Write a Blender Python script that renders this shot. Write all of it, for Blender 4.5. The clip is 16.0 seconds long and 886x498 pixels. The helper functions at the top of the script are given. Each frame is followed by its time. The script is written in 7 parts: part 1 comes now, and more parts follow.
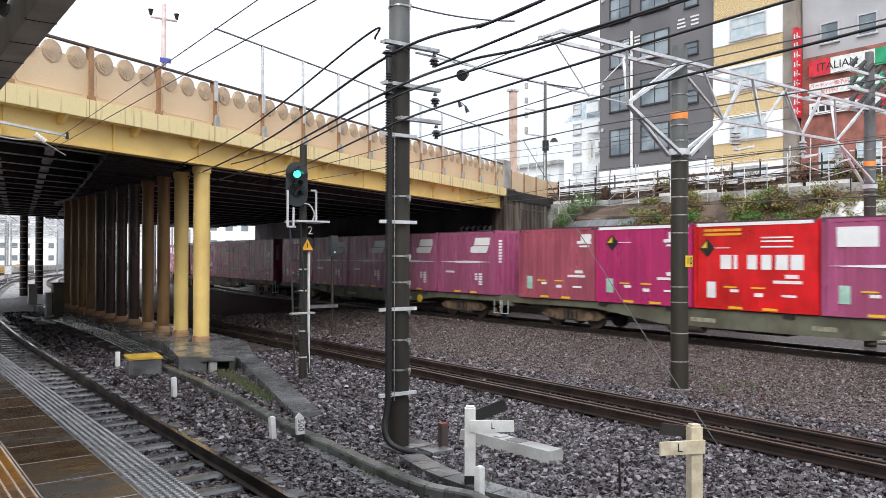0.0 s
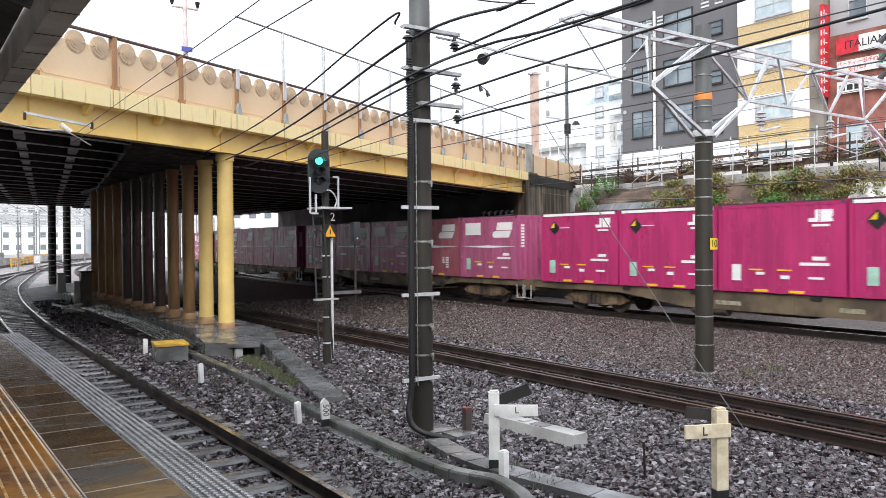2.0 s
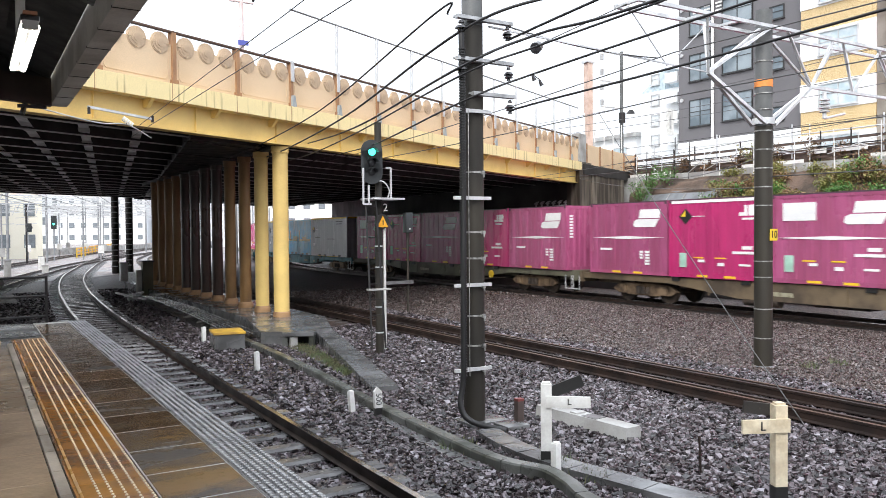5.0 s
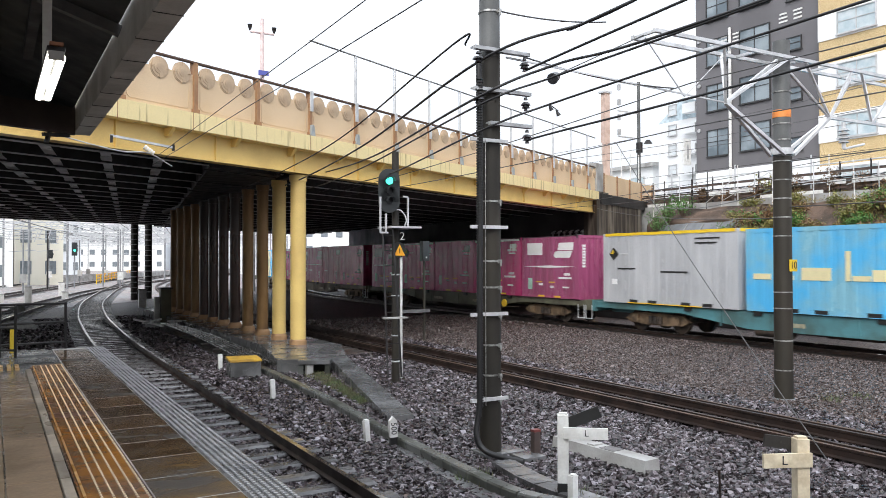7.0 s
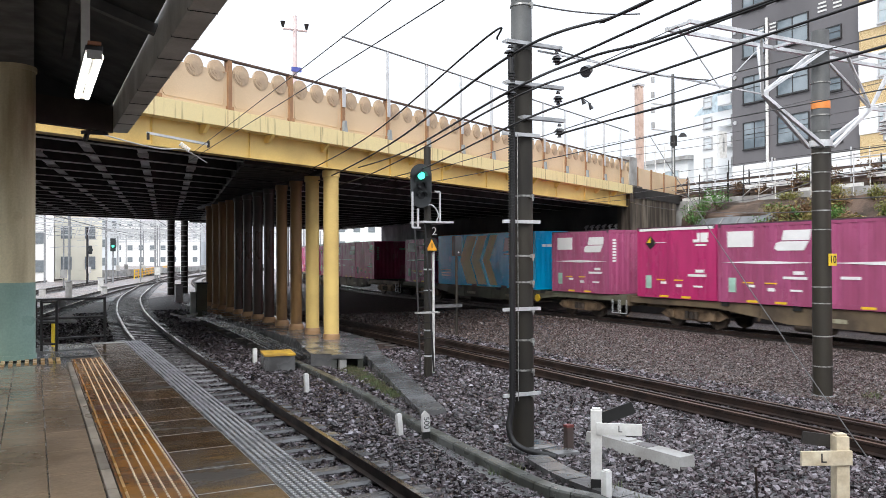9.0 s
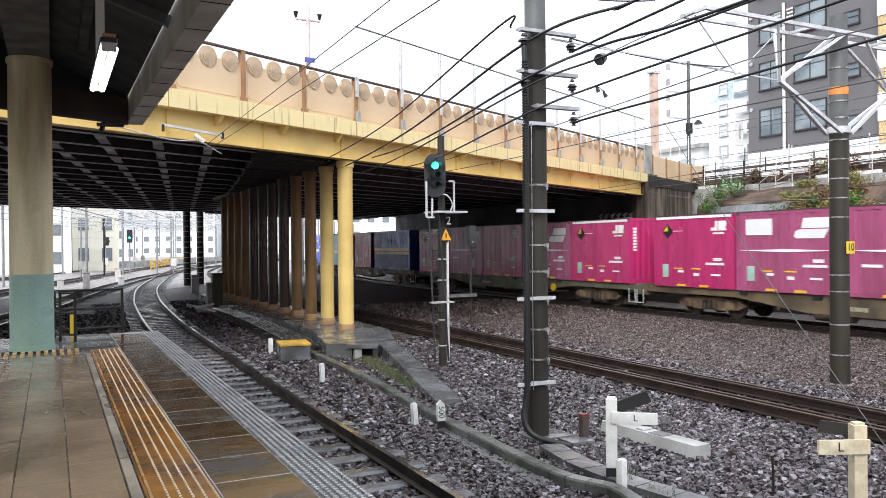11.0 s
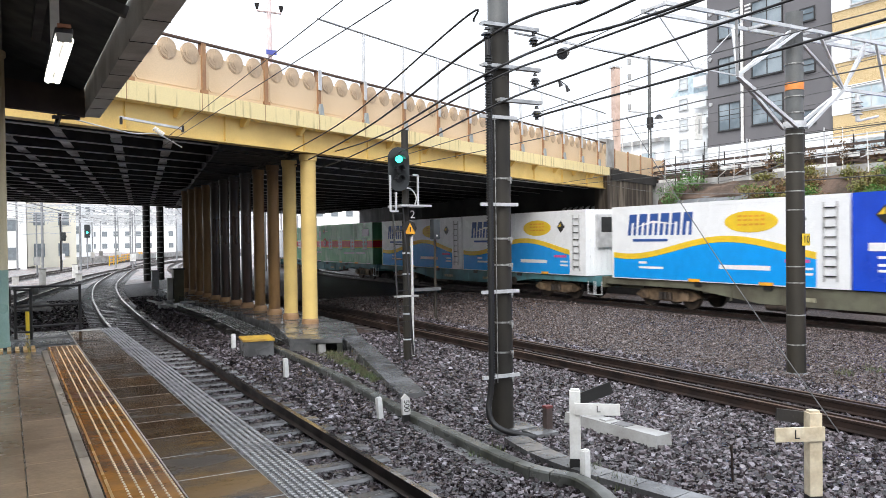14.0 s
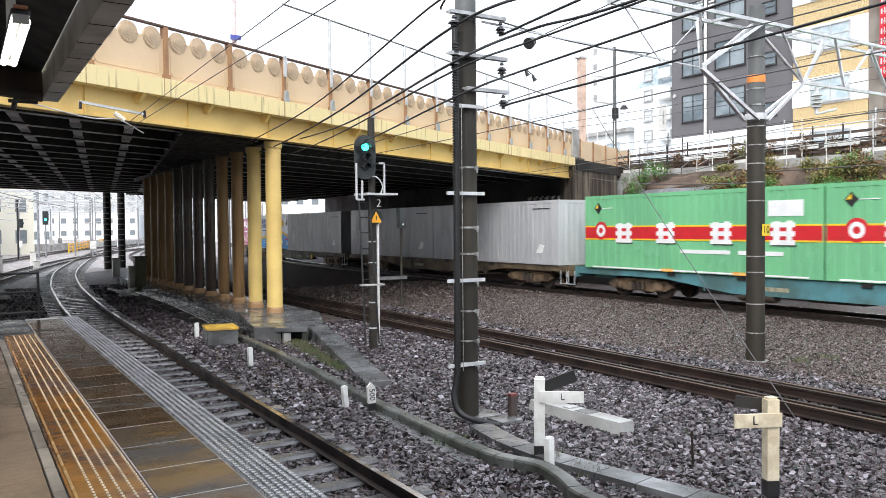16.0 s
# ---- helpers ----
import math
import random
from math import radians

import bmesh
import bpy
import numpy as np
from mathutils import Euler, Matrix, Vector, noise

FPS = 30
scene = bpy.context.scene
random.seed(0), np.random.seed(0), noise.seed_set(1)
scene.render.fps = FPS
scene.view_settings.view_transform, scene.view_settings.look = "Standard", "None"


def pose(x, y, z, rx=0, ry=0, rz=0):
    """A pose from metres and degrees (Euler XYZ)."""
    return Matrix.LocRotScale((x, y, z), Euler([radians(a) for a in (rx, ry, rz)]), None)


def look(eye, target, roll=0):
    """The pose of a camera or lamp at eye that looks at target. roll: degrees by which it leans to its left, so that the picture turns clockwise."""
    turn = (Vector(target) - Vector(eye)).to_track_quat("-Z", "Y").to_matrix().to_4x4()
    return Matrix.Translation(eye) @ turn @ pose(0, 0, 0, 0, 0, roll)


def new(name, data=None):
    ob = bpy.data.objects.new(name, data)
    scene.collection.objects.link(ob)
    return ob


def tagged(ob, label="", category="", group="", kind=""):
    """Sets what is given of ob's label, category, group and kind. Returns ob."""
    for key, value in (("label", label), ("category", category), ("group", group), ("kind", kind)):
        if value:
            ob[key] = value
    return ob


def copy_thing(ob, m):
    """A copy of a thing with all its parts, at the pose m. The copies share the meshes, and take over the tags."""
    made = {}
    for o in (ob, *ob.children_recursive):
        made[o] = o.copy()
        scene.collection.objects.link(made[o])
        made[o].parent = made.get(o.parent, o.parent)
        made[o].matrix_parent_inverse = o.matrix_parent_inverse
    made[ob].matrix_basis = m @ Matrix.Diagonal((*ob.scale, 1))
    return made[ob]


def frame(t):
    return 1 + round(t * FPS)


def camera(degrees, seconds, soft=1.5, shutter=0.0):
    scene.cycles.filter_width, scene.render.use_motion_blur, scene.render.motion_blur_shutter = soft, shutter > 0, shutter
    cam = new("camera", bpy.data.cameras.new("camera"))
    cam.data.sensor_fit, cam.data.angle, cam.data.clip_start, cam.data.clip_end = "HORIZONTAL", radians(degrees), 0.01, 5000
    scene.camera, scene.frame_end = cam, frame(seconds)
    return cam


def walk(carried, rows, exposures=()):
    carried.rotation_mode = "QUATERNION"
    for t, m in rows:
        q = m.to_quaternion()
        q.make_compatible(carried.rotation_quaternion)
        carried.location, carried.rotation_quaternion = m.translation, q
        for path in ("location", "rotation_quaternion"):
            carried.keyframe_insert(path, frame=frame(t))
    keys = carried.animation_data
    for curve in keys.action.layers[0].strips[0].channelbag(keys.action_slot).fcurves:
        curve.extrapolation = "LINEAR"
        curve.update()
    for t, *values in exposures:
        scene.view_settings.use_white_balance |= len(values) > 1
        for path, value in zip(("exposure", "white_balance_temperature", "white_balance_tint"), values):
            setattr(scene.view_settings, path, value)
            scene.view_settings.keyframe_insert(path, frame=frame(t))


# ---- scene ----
cam = camera(59.0, 16.0, soft=0.5, shutter=0.13)
PATH = [(0.0, -36.61, 0.52, -0.11), (0.5, -35.61, 0.49, 0.19), (1.0, -35.26, 0.28, 0.42), (1.5, -35.13, -0.14, 0.54), (2.0, -34.98, -0.56, 0.47),
        (2.5, -34.68, -0.99, 0.40), (3.0, -34.04, -1.34, 0.31), (3.5, -33.17, -1.54, 0.33), (4.0, -32.27, -1.57, 0.38), (6.5, -30.25, 0.14, 0.20),
        (7.0, -29.95, 0.89, 0.09), (7.5, -29.78, 1.32, 0.14), (8.0, -29.15, 1.14, 0.08), (8.5, -28.31, 0.84, 0.07), (9.0, -27.60, 0.52, 0.20),
        (9.5, -26.99, 0.23, 0.30), (10.0, -26.68, -0.02, 0.50), (12.5, -26.51, -0.42, 0.41), (13.0, -27.72, -0.53, 0.48), (13.5, -28.51, -0.61, 0.56),
        (14.0, -29.18, -0.71, 0.73), (14.5, -29.45, -0.92, 0.86), (15.0, -29.87, -1.16, 0.73), (15.5, -30.70, -1.42, 0.62), (16.0, -31.65, -1.56, 0.46)]
walk(cam, [(t, pose(0, 0, 2.6, 90 + p, r, y)) for t, y, p, r in PATH], exposures=[(0.0, 0.46), (0.5, 0.42), (1.5, 0.52), (3.0, 0.8), (4.0, 0.82), (6.5, 0.86), (7.0, 0.54), (7.5, 0.36), (8.0, 0.36), (8.5, 0.46), (9.2, 0.58), (10.0, 0.68), (12.5, 0.84), (13.5, 0.80), (15.0, 0.60), (15.5, 0.62), (16.0, 0.79)])

# ---- world and light: bright overcast, rainy ----
world = bpy.data.worlds.new("overcast")
scene.world = world
world.use_nodes = True
wn, wl = world.node_tree.nodes, world.node_tree.links
sky = wn.new("ShaderNodeTexSky")
sky.sky_type, sky.sun_disc, sky.sun_elevation, sky.sun_rotation = "NISHITA", False, radians(36), radians(222)
sky.dust_density, sky.air_density = 6.0, 1.0
dim = wn.new("ShaderNodeVectorMath")
dim.operation = "SCALE"
dim.inputs["Scale"].default_value = 0.1
cloud = wn.new("ShaderNodeMix")
cloud.data_type = "RGBA"
cloud.inputs[0].default_value = 0.85
# an overcast sky is brightest overhead
up = wn.new("ShaderNodeSeparateXYZ")
grad = wn.new("ShaderNodeMapRange")
grad.inputs["From Min"].default_value, grad.inputs["From Max"].default_value = 0.0, 1.0
grad.inputs["To Min"].default_value, grad.inputs["To Max"].default_value = 0.72, 1.75
tint = wn.new("ShaderNodeVectorMath")
tint.operation = "SCALE"
tint.inputs[0].default_value = (0.93, 0.99, 1.085)
wl.new(wn.new("ShaderNodeTexCoord").outputs["Generated"], up.inputs[0])
wl.new(up.outputs["Z"], grad.inputs["Value"])
wl.new(grad.outputs[0], tint.inputs["Scale"])
wl.new(tint.outputs[0], cloud.inputs[7])
wl.new(sky.outputs[0], dim.inputs[0])
wl.new(dim.outputs[0], cloud.inputs[6])
wl.new(cloud.outputs[2], wn["Background"].inputs[0])
wn["Background"].inputs[1].default_value = 1.0
sun_data = bpy.data.lights.new("sun", "SUN")
sun_data.energy, sun_data.angle, sun_data.color = 1.25, radians(35), (1, 0.985, 0.96)
sun = new("sun", sun_data)
sun.matrix_world = look((-26, -30, 34), (6, 4, 0))


# ---- materials ----
def mat(name, c1, c2=None, rough=0.6, metal=0.0, scale=3.0, fine=40.0, bump=0.15, dist=0.01, stretch=(1, 1, 1), lo=0.4, hi=0.62, glow=0.0, rand=0.0, wet=0.0, island=False, world_space=False, ripple=0.0, spec=0.5):
    m = bpy.data.materials.new(name)
    m.use_nodes = True
    n, l = m.node_tree.nodes, m.node_tree.links
    b = n["Principled BSDF"]
    c2 = c2 or tuple(v * 0.75 for v in c1)
    tc = n.new("ShaderNodeTexCoord")
    mp = n.new("ShaderNodeMapping")
    mp.inputs["Scale"].default_value = stretch
    where = n.new("ShaderNodeNewGeometry").outputs["Position"] if world_space else tc.outputs["Object"]
    l.new(where, mp.inputs["Vector"])
    big = n.new("ShaderNodeTexNoise")
    big.inputs["Scale"].default_value, big.inputs["Detail"].default_value = scale, 6
    small = n.new("ShaderNodeTexNoise")
    small.inputs["Scale"].default_value, small.inputs["Detail"].default_value = fine, 4
    l.new(mp.outputs[0], big.inputs["Vector"])
    l.new(where, small.inputs["Vector"])
    ramp = n.new("ShaderNodeMapRange")
    ramp.inputs["From Min"].default_value, ramp.inputs["From Max"].default_value = lo, hi
    l.new(big.outputs["Fac"], ramp.inputs["Value"])
    mix = n.new("ShaderNodeMix")
    mix.data_type = "RGBA"
    mix.inputs[6].default_value, mix.inputs[7].default_value = (*c1, 1), (*c2, 1)
    l.new(ramp.outputs[0], mix.inputs[0])
    hsv = n.new("ShaderNodeHueSaturation")
    vr = n.new("ShaderNodeMapRange")
    vr.inputs["From Min"].default_value, vr.inputs["From Max"].default_value = 0.3, 0.7
    vr.inputs["To Min"].default_value, vr.inputs["To Max"].default_value = 0.93, 1.07
    l.new(small.outputs["Fac"], vr.inputs["Value"])
    val = vr.outputs[0]
    if rand:
        src = n.new("ShaderNodeNewGeometry").outputs["Random Per Island"] if island else n.new("ShaderNodeObjectInfo").outputs["Random"]
        rr = n.new("ShaderNodeMapRange")
        rr.inputs["To Min"].default_value, rr.inputs["To Max"].default_value = 1 - rand, 1 + rand
        l.new(src, rr.inputs["Value"])
        mul = n.new("ShaderNodeMath")
        mul.operation = "MULTIPLY"
        l.new(val, mul.inputs[0])
        l.new(rr.outputs[0], mul.inputs[1])
        val = mul.outputs[0]
    l.new(val, hsv.inputs["Value"])
    l.new(mix.outputs[2], hsv.inputs["Color"])
    l.new(hsv.outputs[0], b.inputs["Base Color"])
    b.inputs["Metallic"].default_value, b.inputs["Specular IOR Level"].default_value = metal, spec
    rm = n.new("ShaderNodeMapRange")
    rm.inputs["From Min"].default_value, rm.inputs["From Max"].default_value = 0.35, 0.65
    rm.inputs["To Min"].default_value, rm.inputs["To Max"].default_value = max(0.04, rough - 0.1 - wet), min(1, rough + 0.1)
    l.new(big.outputs["Fac"], rm.inputs["Value"])
    l.new(rm.outputs[0], b.inputs["Roughness"])
    if bump:
        bp = n.new("ShaderNodeBump")
        bp.inputs["Strength"].default_value, bp.inputs["Distance"].default_value = bump, dist
        l.new(small.outputs["Fac"], bp.inputs["Height"])
        l.new(bp.outputs[0], b.inputs["Normal"])
        if ripple:
            film = n.new("ShaderNodeTexNoise")
            film.inputs["Scale"].default_value, film.inputs["Detail"].default_value = 8.0, 3
            l.new(where, film.inputs["Vector"])
            rp = n.new("ShaderNodeBump")
            rp.inputs["Strength"].default_value, rp.inputs["Distance"].default_value = ripple, 0.012
            l.new(film.outputs["Fac"], rp.inputs["Height"])
            l.new(rp.outputs[0], bp.inputs["Normal"])
    if glow:
        b.inputs["Emission Color"].default_value, b.inputs["Emission Strength"].default_value = (*c1, 1), glow
    return m


def stones_mat(name, dark, mid, light, cell):
    m = bpy.data.materials.new(name)
    m.use_nodes = True
    n, l = m.node_tree.nodes, m.node_tree.links
    b = n["Principled BSDF"]
    tc = n.new("ShaderNodeTexCoord")
    vo = n.new("ShaderNodeTexVoronoi")
    vo.inputs["Scale"].default_value = cell
    l.new(tc.outputs["Object"], vo.inputs["Vector"])
    rp = n.new("ShaderNodeValToRGB")
    rp.color_ramp.elements[0].color, rp.color_ramp.elements[1].color = (*dark, 1), (*light, 1)
    rp.color_ramp.elements.new(0.55).color = (*mid, 1)
    sep = n.new("ShaderNodeSeparateColor")
    l.new(vo.outputs["Color"], sep.inputs[0])
    l.new(sep.outputs[0], rp.inputs[0])
    big = n.new("ShaderNodeTexNoise")
    big.inputs["Scale"].default_value, big.inputs["Detail"].default_value = 0.35, 5
    l.new(tc.outputs["Object"], big.inputs["Vector"])
    mr = n.new("ShaderNodeMapRange")
    mr.inputs["From Min"].default_value, mr.inputs["From Max"].default_value = 0.35, 0.65
    l.new(big.outputs["Fac"], mr.inputs["Value"])
    mx = n.new("ShaderNodeMix")
    mx.data_type, mx.blend_type = "RGBA", "MULTIPLY"
    mx.inputs[7].default_value = (1.0, 0.78, 0.66, 1)
    l.new(mr.outputs[0], mx.inputs[0])
    l.new(rp.outputs[0], mx.inputs[6])
    l.new(mx.outputs[2], b.inputs["Base Color"])
    b.inputs["Roughness"].default_value = 0.5
    bp = n.new("ShaderNodeBump")
    bp.inputs["Strength"].default_value, bp.inputs["Distance"].default_value = 0.9, 0.03
    bp.invert = True
    l.new(vo.outputs["Distance"], bp.inputs["Height"])
    l.new(bp.outputs[0], b.inputs["Normal"])
    return m


def stone_island_mat(name, tones):
    m = bpy.data.materials.new(name)
    m.use_nodes = True
    n, l = m.node_tree.nodes, m.node_tree.links
    b = n["Principled BSDF"]
    rp = n.new("ShaderNodeValToRGB")
    e = rp.color_ramp.elements
    e[0].color, e[1].color = (*tones[0], 1), (*tones[4], 1)
    for at, tone in zip((0.40, 0.68, 0.90), tones[1:4]):
        e.new(at).color = (*tone, 1)
    l.new(n.new("ShaderNodeNewGeometry").outputs["Random Per Island"], rp.inputs[0])
    tc = n.new("ShaderNodeTexCoord")
    no = n.new("ShaderNodeTexNoise")
    no.inputs["Scale"].default_value = 60
    l.new(tc.outputs["Object"], no.inputs["Vector"])
    bp = n.new("ShaderNodeBump")
    bp.inputs["Strength"].default_value, bp.inputs["Distance"].default_value = 0.4, 0.01
    l.new(no.outputs["Fac"], bp.inputs["Height"])
    l.new(bp.outputs[0], b.inputs["Normal"])
    l.new(rp.outputs[0], b.inputs["Base Color"])
    b.inputs["Roughness"].default_value = 0.26
    return m


BALLAST = stones_mat("ballast", (0.012, 0.009, 0.009), (0.052, 0.040, 0.038), (0.15, 0.12, 0.115), 15)
STONE = stone_island_mat("ballast_stone", [(0.006, 0.005, 0.006), (0.028, 0.022, 0.024), (0.082, 0.066, 0.072), (0.165, 0.140, 0.155), (0.29, 0.27, 0.30)])
STONEBR = stone_island_mat("ballast_stone_brown", [(0.030, 0.022, 0.020), (0.062, 0.046, 0.042), (0.098, 0.074, 0.068), (0.140, 0.110, 0.102), (0.23, 0.195, 0.19)])
RAIL = mat("rail_rust", (0.045, 0.028, 0.022), (0.022, 0.015, 0.013), 0.5, 0.3, scale=2)
RAILTOP = mat("rail_polished", (0.52, 0.50, 0.48), (0.40, 0.38, 0.37), 0.2, 0.95, bump=0.02)
RAILDULL = mat("rail_head_dull", (0.13, 0.08, 0.055), None, 0.5, 0.5, bump=0.05)
SLEEPER = mat("sleeper_concrete", (0.16, 0.158, 0.16), (0.07, 0.066, 0.066), 0.28, rand=0.25, wet=0.1, world_space=True)
SLEEPDARK = mat("sleeper_dark", (0.075, 0.065, 0.06), (0.045, 0.04, 0.038), 0.6, rand=0.15)
TILE = mat("paving_wet", (0.36, 0.262, 0.182), (0.18, 0.128, 0.085), 0.22, rand=0.14, wet=0.15, scale=1.3, bump=0.07, world_space=True, ripple=0.5)
SLAB = mat("edge_slab_wet", (0.105, 0.062, 0.032), (0.024, 0.018, 0.015), 0.22, rand=0.25, wet=0.1, scale=1.6, stretch=(1, 2.0, 1), bump=0.06, world_space=True, ripple=0.2, spec=0.22)
TACT = mat("tactile_yellow_wet", (0.36, 0.155, 0.035), (0.105, 0.040, 0.020), 0.24, rand=0.14, wet=0.1, scale=1.7, bump=0.08, lo=0.38, hi=0.58, world_space=True, ripple=0.5, spec=0.3)
TACTDOT = mat("tactile_dot", (0.80, 0.68, 0.48), None, 0.35)
EDGE = mat("edge_strip_grey", (0.12, 0.12, 0.125), (0.06, 0.06, 0.062), 0.25, scale=5)
CONC = mat("concrete_grey", (0.42, 0.42, 0.41), (0.28, 0.27, 0.255), 0.6, scale=1.6)
CONCWET = mat("concrete_wet", (0.17, 0.172, 0.175), (0.065, 0.065, 0.065), 0.28, scale=1.8, rand=0.15, wet=0.12, bump=0.08, world_space=True, ripple=0.5)
CONCMOSS = mat("concrete_mossy_wet", (0.125, 0.13, 0.122), (0.045, 0.048, 0.038), 0.3, scale=2.0, rand=0.2)
# near-black concrete, mostly for faces whose shade is put into the colour
CONCDARK = mat("concrete_dark_shade", (0.030, 0.027, 0.026), (0.016, 0.015, 0.015), 0.75, scale=0.6)
CONCSTAIN = mat("concrete_stained", (0.22, 0.185, 0.145), (0.045, 0.034, 0.026), 0.6, scale=2.6, stretch=(1, 1, 0.12), lo=0.36, hi=0.6)
YELLOW = mat("bridge_yellow_paint", (0.80, 0.58, 0.20), (0.66, 0.46, 0.16), 0.45, scale=0.8, bump=0.04)
LEDGE = mat("ledge_pale_yellow", (0.82, 0.68, 0.36), (0.26, 0.19, 0.09), 0.55, scale=9.0, stretch=(1, 1, 0.06), lo=0.56, hi=0.74, bump=0.05)
TAN = mat("parapet_tan", (0.70, 0.525, 0.34), (0.62, 0.455, 0.285), 0.55, scale=0.7, bump=0.05)
TANDARK = mat("parapet_post_brown", (0.38, 0.21, 0.10), (0.28, 0.15, 0.08), 0.6)
DISC = mat("parapet_disc", (0.60, 0.45, 0.30), (0.46, 0.34, 0.23), 0.6)
# rust brown taken darker for the shade under the deck
RUSTSHADE = mat("column_rust_shaded", (0.060, 0.030, 0.018), (0.022, 0.015, 0.011), 0.35, scale=1.5, stretch=(1, 1, 0.3))
# soffit steel near-black: the shade under the deck is in its colour
SOFFIT = mat("soffit_shaded_steel", (0.028, 0.026, 0.026), (0.018, 0.017, 0.017), 0.6)
# paler copy for flanges and splices, grazing light put into the colour
SOFFLT = mat("soffit_beam_lit", (0.60, 0.60, 0.62), (0.36, 0.36, 0.37), 0.4, scale=1.5)
BLACKIRON = mat("black_iron", (0.03, 0.028, 0.028), None, 0.45, 0.4)
POLE = mat("pole_concrete_dark", (0.030, 0.025, 0.017), (0.014, 0.012, 0.009), 0.6, scale=1.5, stretch=(1, 1, 0.3))
POLETOP = mat("pole_concrete_top", (0.12, 0.125, 0.125), None, 0.55)
GALV = mat("galvanised_steel", (0.68, 0.69, 0.70), (0.52, 0.53, 0.54), 0.4, 0.35)
WHITE = mat("white_paint", (0.80, 0.80, 0.78), (0.66, 0.65, 0.62), 0.5, scale=5)
CREAMW = mat("weathered_white_wood", (0.72, 0.64, 0.48), (0.55, 0.46, 0.32), 0.55, scale=6)
BLACK = mat("black_paint", (0.02, 0.02, 0.02), None, 0.45)
RUBBER = mat("cable_black", (0.015, 0.015, 0.016), None, 0.5)
WIRE = mat("wire_grey", (0.12, 0.12, 0.12), None, 0.5, 0.5)
ORANGE = mat("orange_band", (0.85, 0.28, 0.06), None, 0.5)
SIGNY = mat("sign_yellow", (0.85, 0.60, 0.04), None, 0.45)
LIDY = mat("lid_dull_yellow", (0.62, 0.38, 0.05), (0.42, 0.25, 0.05), 0.5, scale=4)
SIGNO = mat("sign_orange", (0.90, 0.42, 0.03), None, 0.45)
REDP = mat("marker_red", (0.17, 0.035, 0.032), (0.10, 0.028, 0.026), 0.6)
PORC = mat("porcelain", (0.42, 0.42, 0.42), None, 0.25)
DARKIN = mat("insulator_dark", (0.05, 0.05, 0.055), None, 0.3)
GREENPAINT = mat("column_green_paint", (0.30, 0.46, 0.40), (0.24, 0.38, 0.33), 0.35, scale=1.5)
CREAM = mat("column_cream_paint", (0.70, 0.63, 0.42), (0.30, 0.235, 0.12), 0.38, scale=3.0, stretch=(1, 1, 0.12), lo=0.42, hi=0.74)
CANOPY = mat("canopy_dark_sheet", (0.022, 0.024, 0.026), None, 0.6)
CANBEAM = mat("canopy_beam_grey", (0.50, 0.49, 0.45), (0.34, 0.325, 0.29), 0.5, scale=1.5)
TUBE = mat("fluorescent_tube", (1.0, 0.97, 0.88), None, 0.4, glow=6.0, bump=0)
GREENLENS = mat("green_lens", (0.05, 0.95, 0.62), None, 0.3, glow=3.0, bump=0)
DARKLENS = mat("dark_lens", (0.02, 0.02, 0.025), None, 0.15)
SIGNAL = mat("signal_black", (0.035, 0.04, 0.042), None, 0.4)


# ---- mesh helpers ----
def box(bm, x0, y0, z0, x1, y1, z1, m=None, bev=0.0):
    r = bmesh.ops.create_cube(bm, size=1, matrix=(m or Matrix()) @ Matrix.Translation(((x0 + x1) / 2, (y0 + y1) / 2, (z0 + z1) / 2)) @ Matrix.Diagonal((x1 - x0, y1 - y0, z1 - z0, 1)))
    if bev:
        es = {e for v in r["verts"] for e in v.link_edges}
        bmesh.ops.bevel(bm, geom=list(es), offset=bev, segments=2, affect="EDGES", profile=0.7)
    return bm


def tube(bm, p, q, r, n=10, r2=None):
    p, q = Vector(p), Vector(q)
    d = q - p
    m = Matrix.Translation((p + q) / 2) @ d.to_track_quat("Z", "Y").to_matrix().to_4x4()
    bmesh.ops.create_cone(bm, cap_ends=True, segments=n, radius1=r, radius2=r if r2 is None else r2, depth=d.length, matrix=m)
    return bm


def bar(bm, p, q, w, h):
    p, q = Vector(p), Vector(q)
    d = q - p
    m = Matrix.Translation((p + q) / 2) @ d.to_track_quat("Z", "Y").to_matrix().to_4x4()
    return box(bm, -w / 2, -h / 2, -d.length / 2, w / 2, h / 2, d.length / 2, m)


def prism(bm, pts, z0, z1, m=None):
    m = m or Matrix()
    lo = [bm.verts.new(m @ Vector((x, y, z0))) for x, y in pts]
    hi = [bm.verts.new(m @ Vector((x, y, z1))) for x, y in pts]
    k = len(pts)
    bm.faces.new(lo[::-1])
    bm.faces.new(hi)
    for i in range(k):
        bm.faces.new((lo[i], lo[(i + 1) % k], hi[(i + 1) % k], hi[i]))
    bmesh.ops.recalc_face_normals(bm, faces=bm.faces)
    return bm


def B():
    return bmesh.new()


def mesh_of(name, bm, material, smooth=False):
    me = bpy.data.meshes.new(name)
    bm.to_mesh(me)
    bm.free()
    if smooth:
        me.polygons.foreach_set("use_smooth", [True] * len(me.polygons))
        me.set_sharp_from_angle(angle=radians(40))
    for mm in material if isinstance(material, (list, tuple)) else [material]:
        me.materials.append(mm)
    return me


def part(name, bm, material, parent=None, label="", smooth=True):
    ob = new(name, mesh_of(name, bm, material, smooth) if isinstance(bm, bmesh.types.BMesh) else bm)
    ob.parent = parent
    if label:
        ob["label"] = label
    return ob


def thing(name, label, category, group="", m=None, kind=""):
    ob = new(name)
    ob.empty_display_size = 0.2
    if m:
        ob.matrix_world = m
    return tagged(ob, label, category, group, kind)


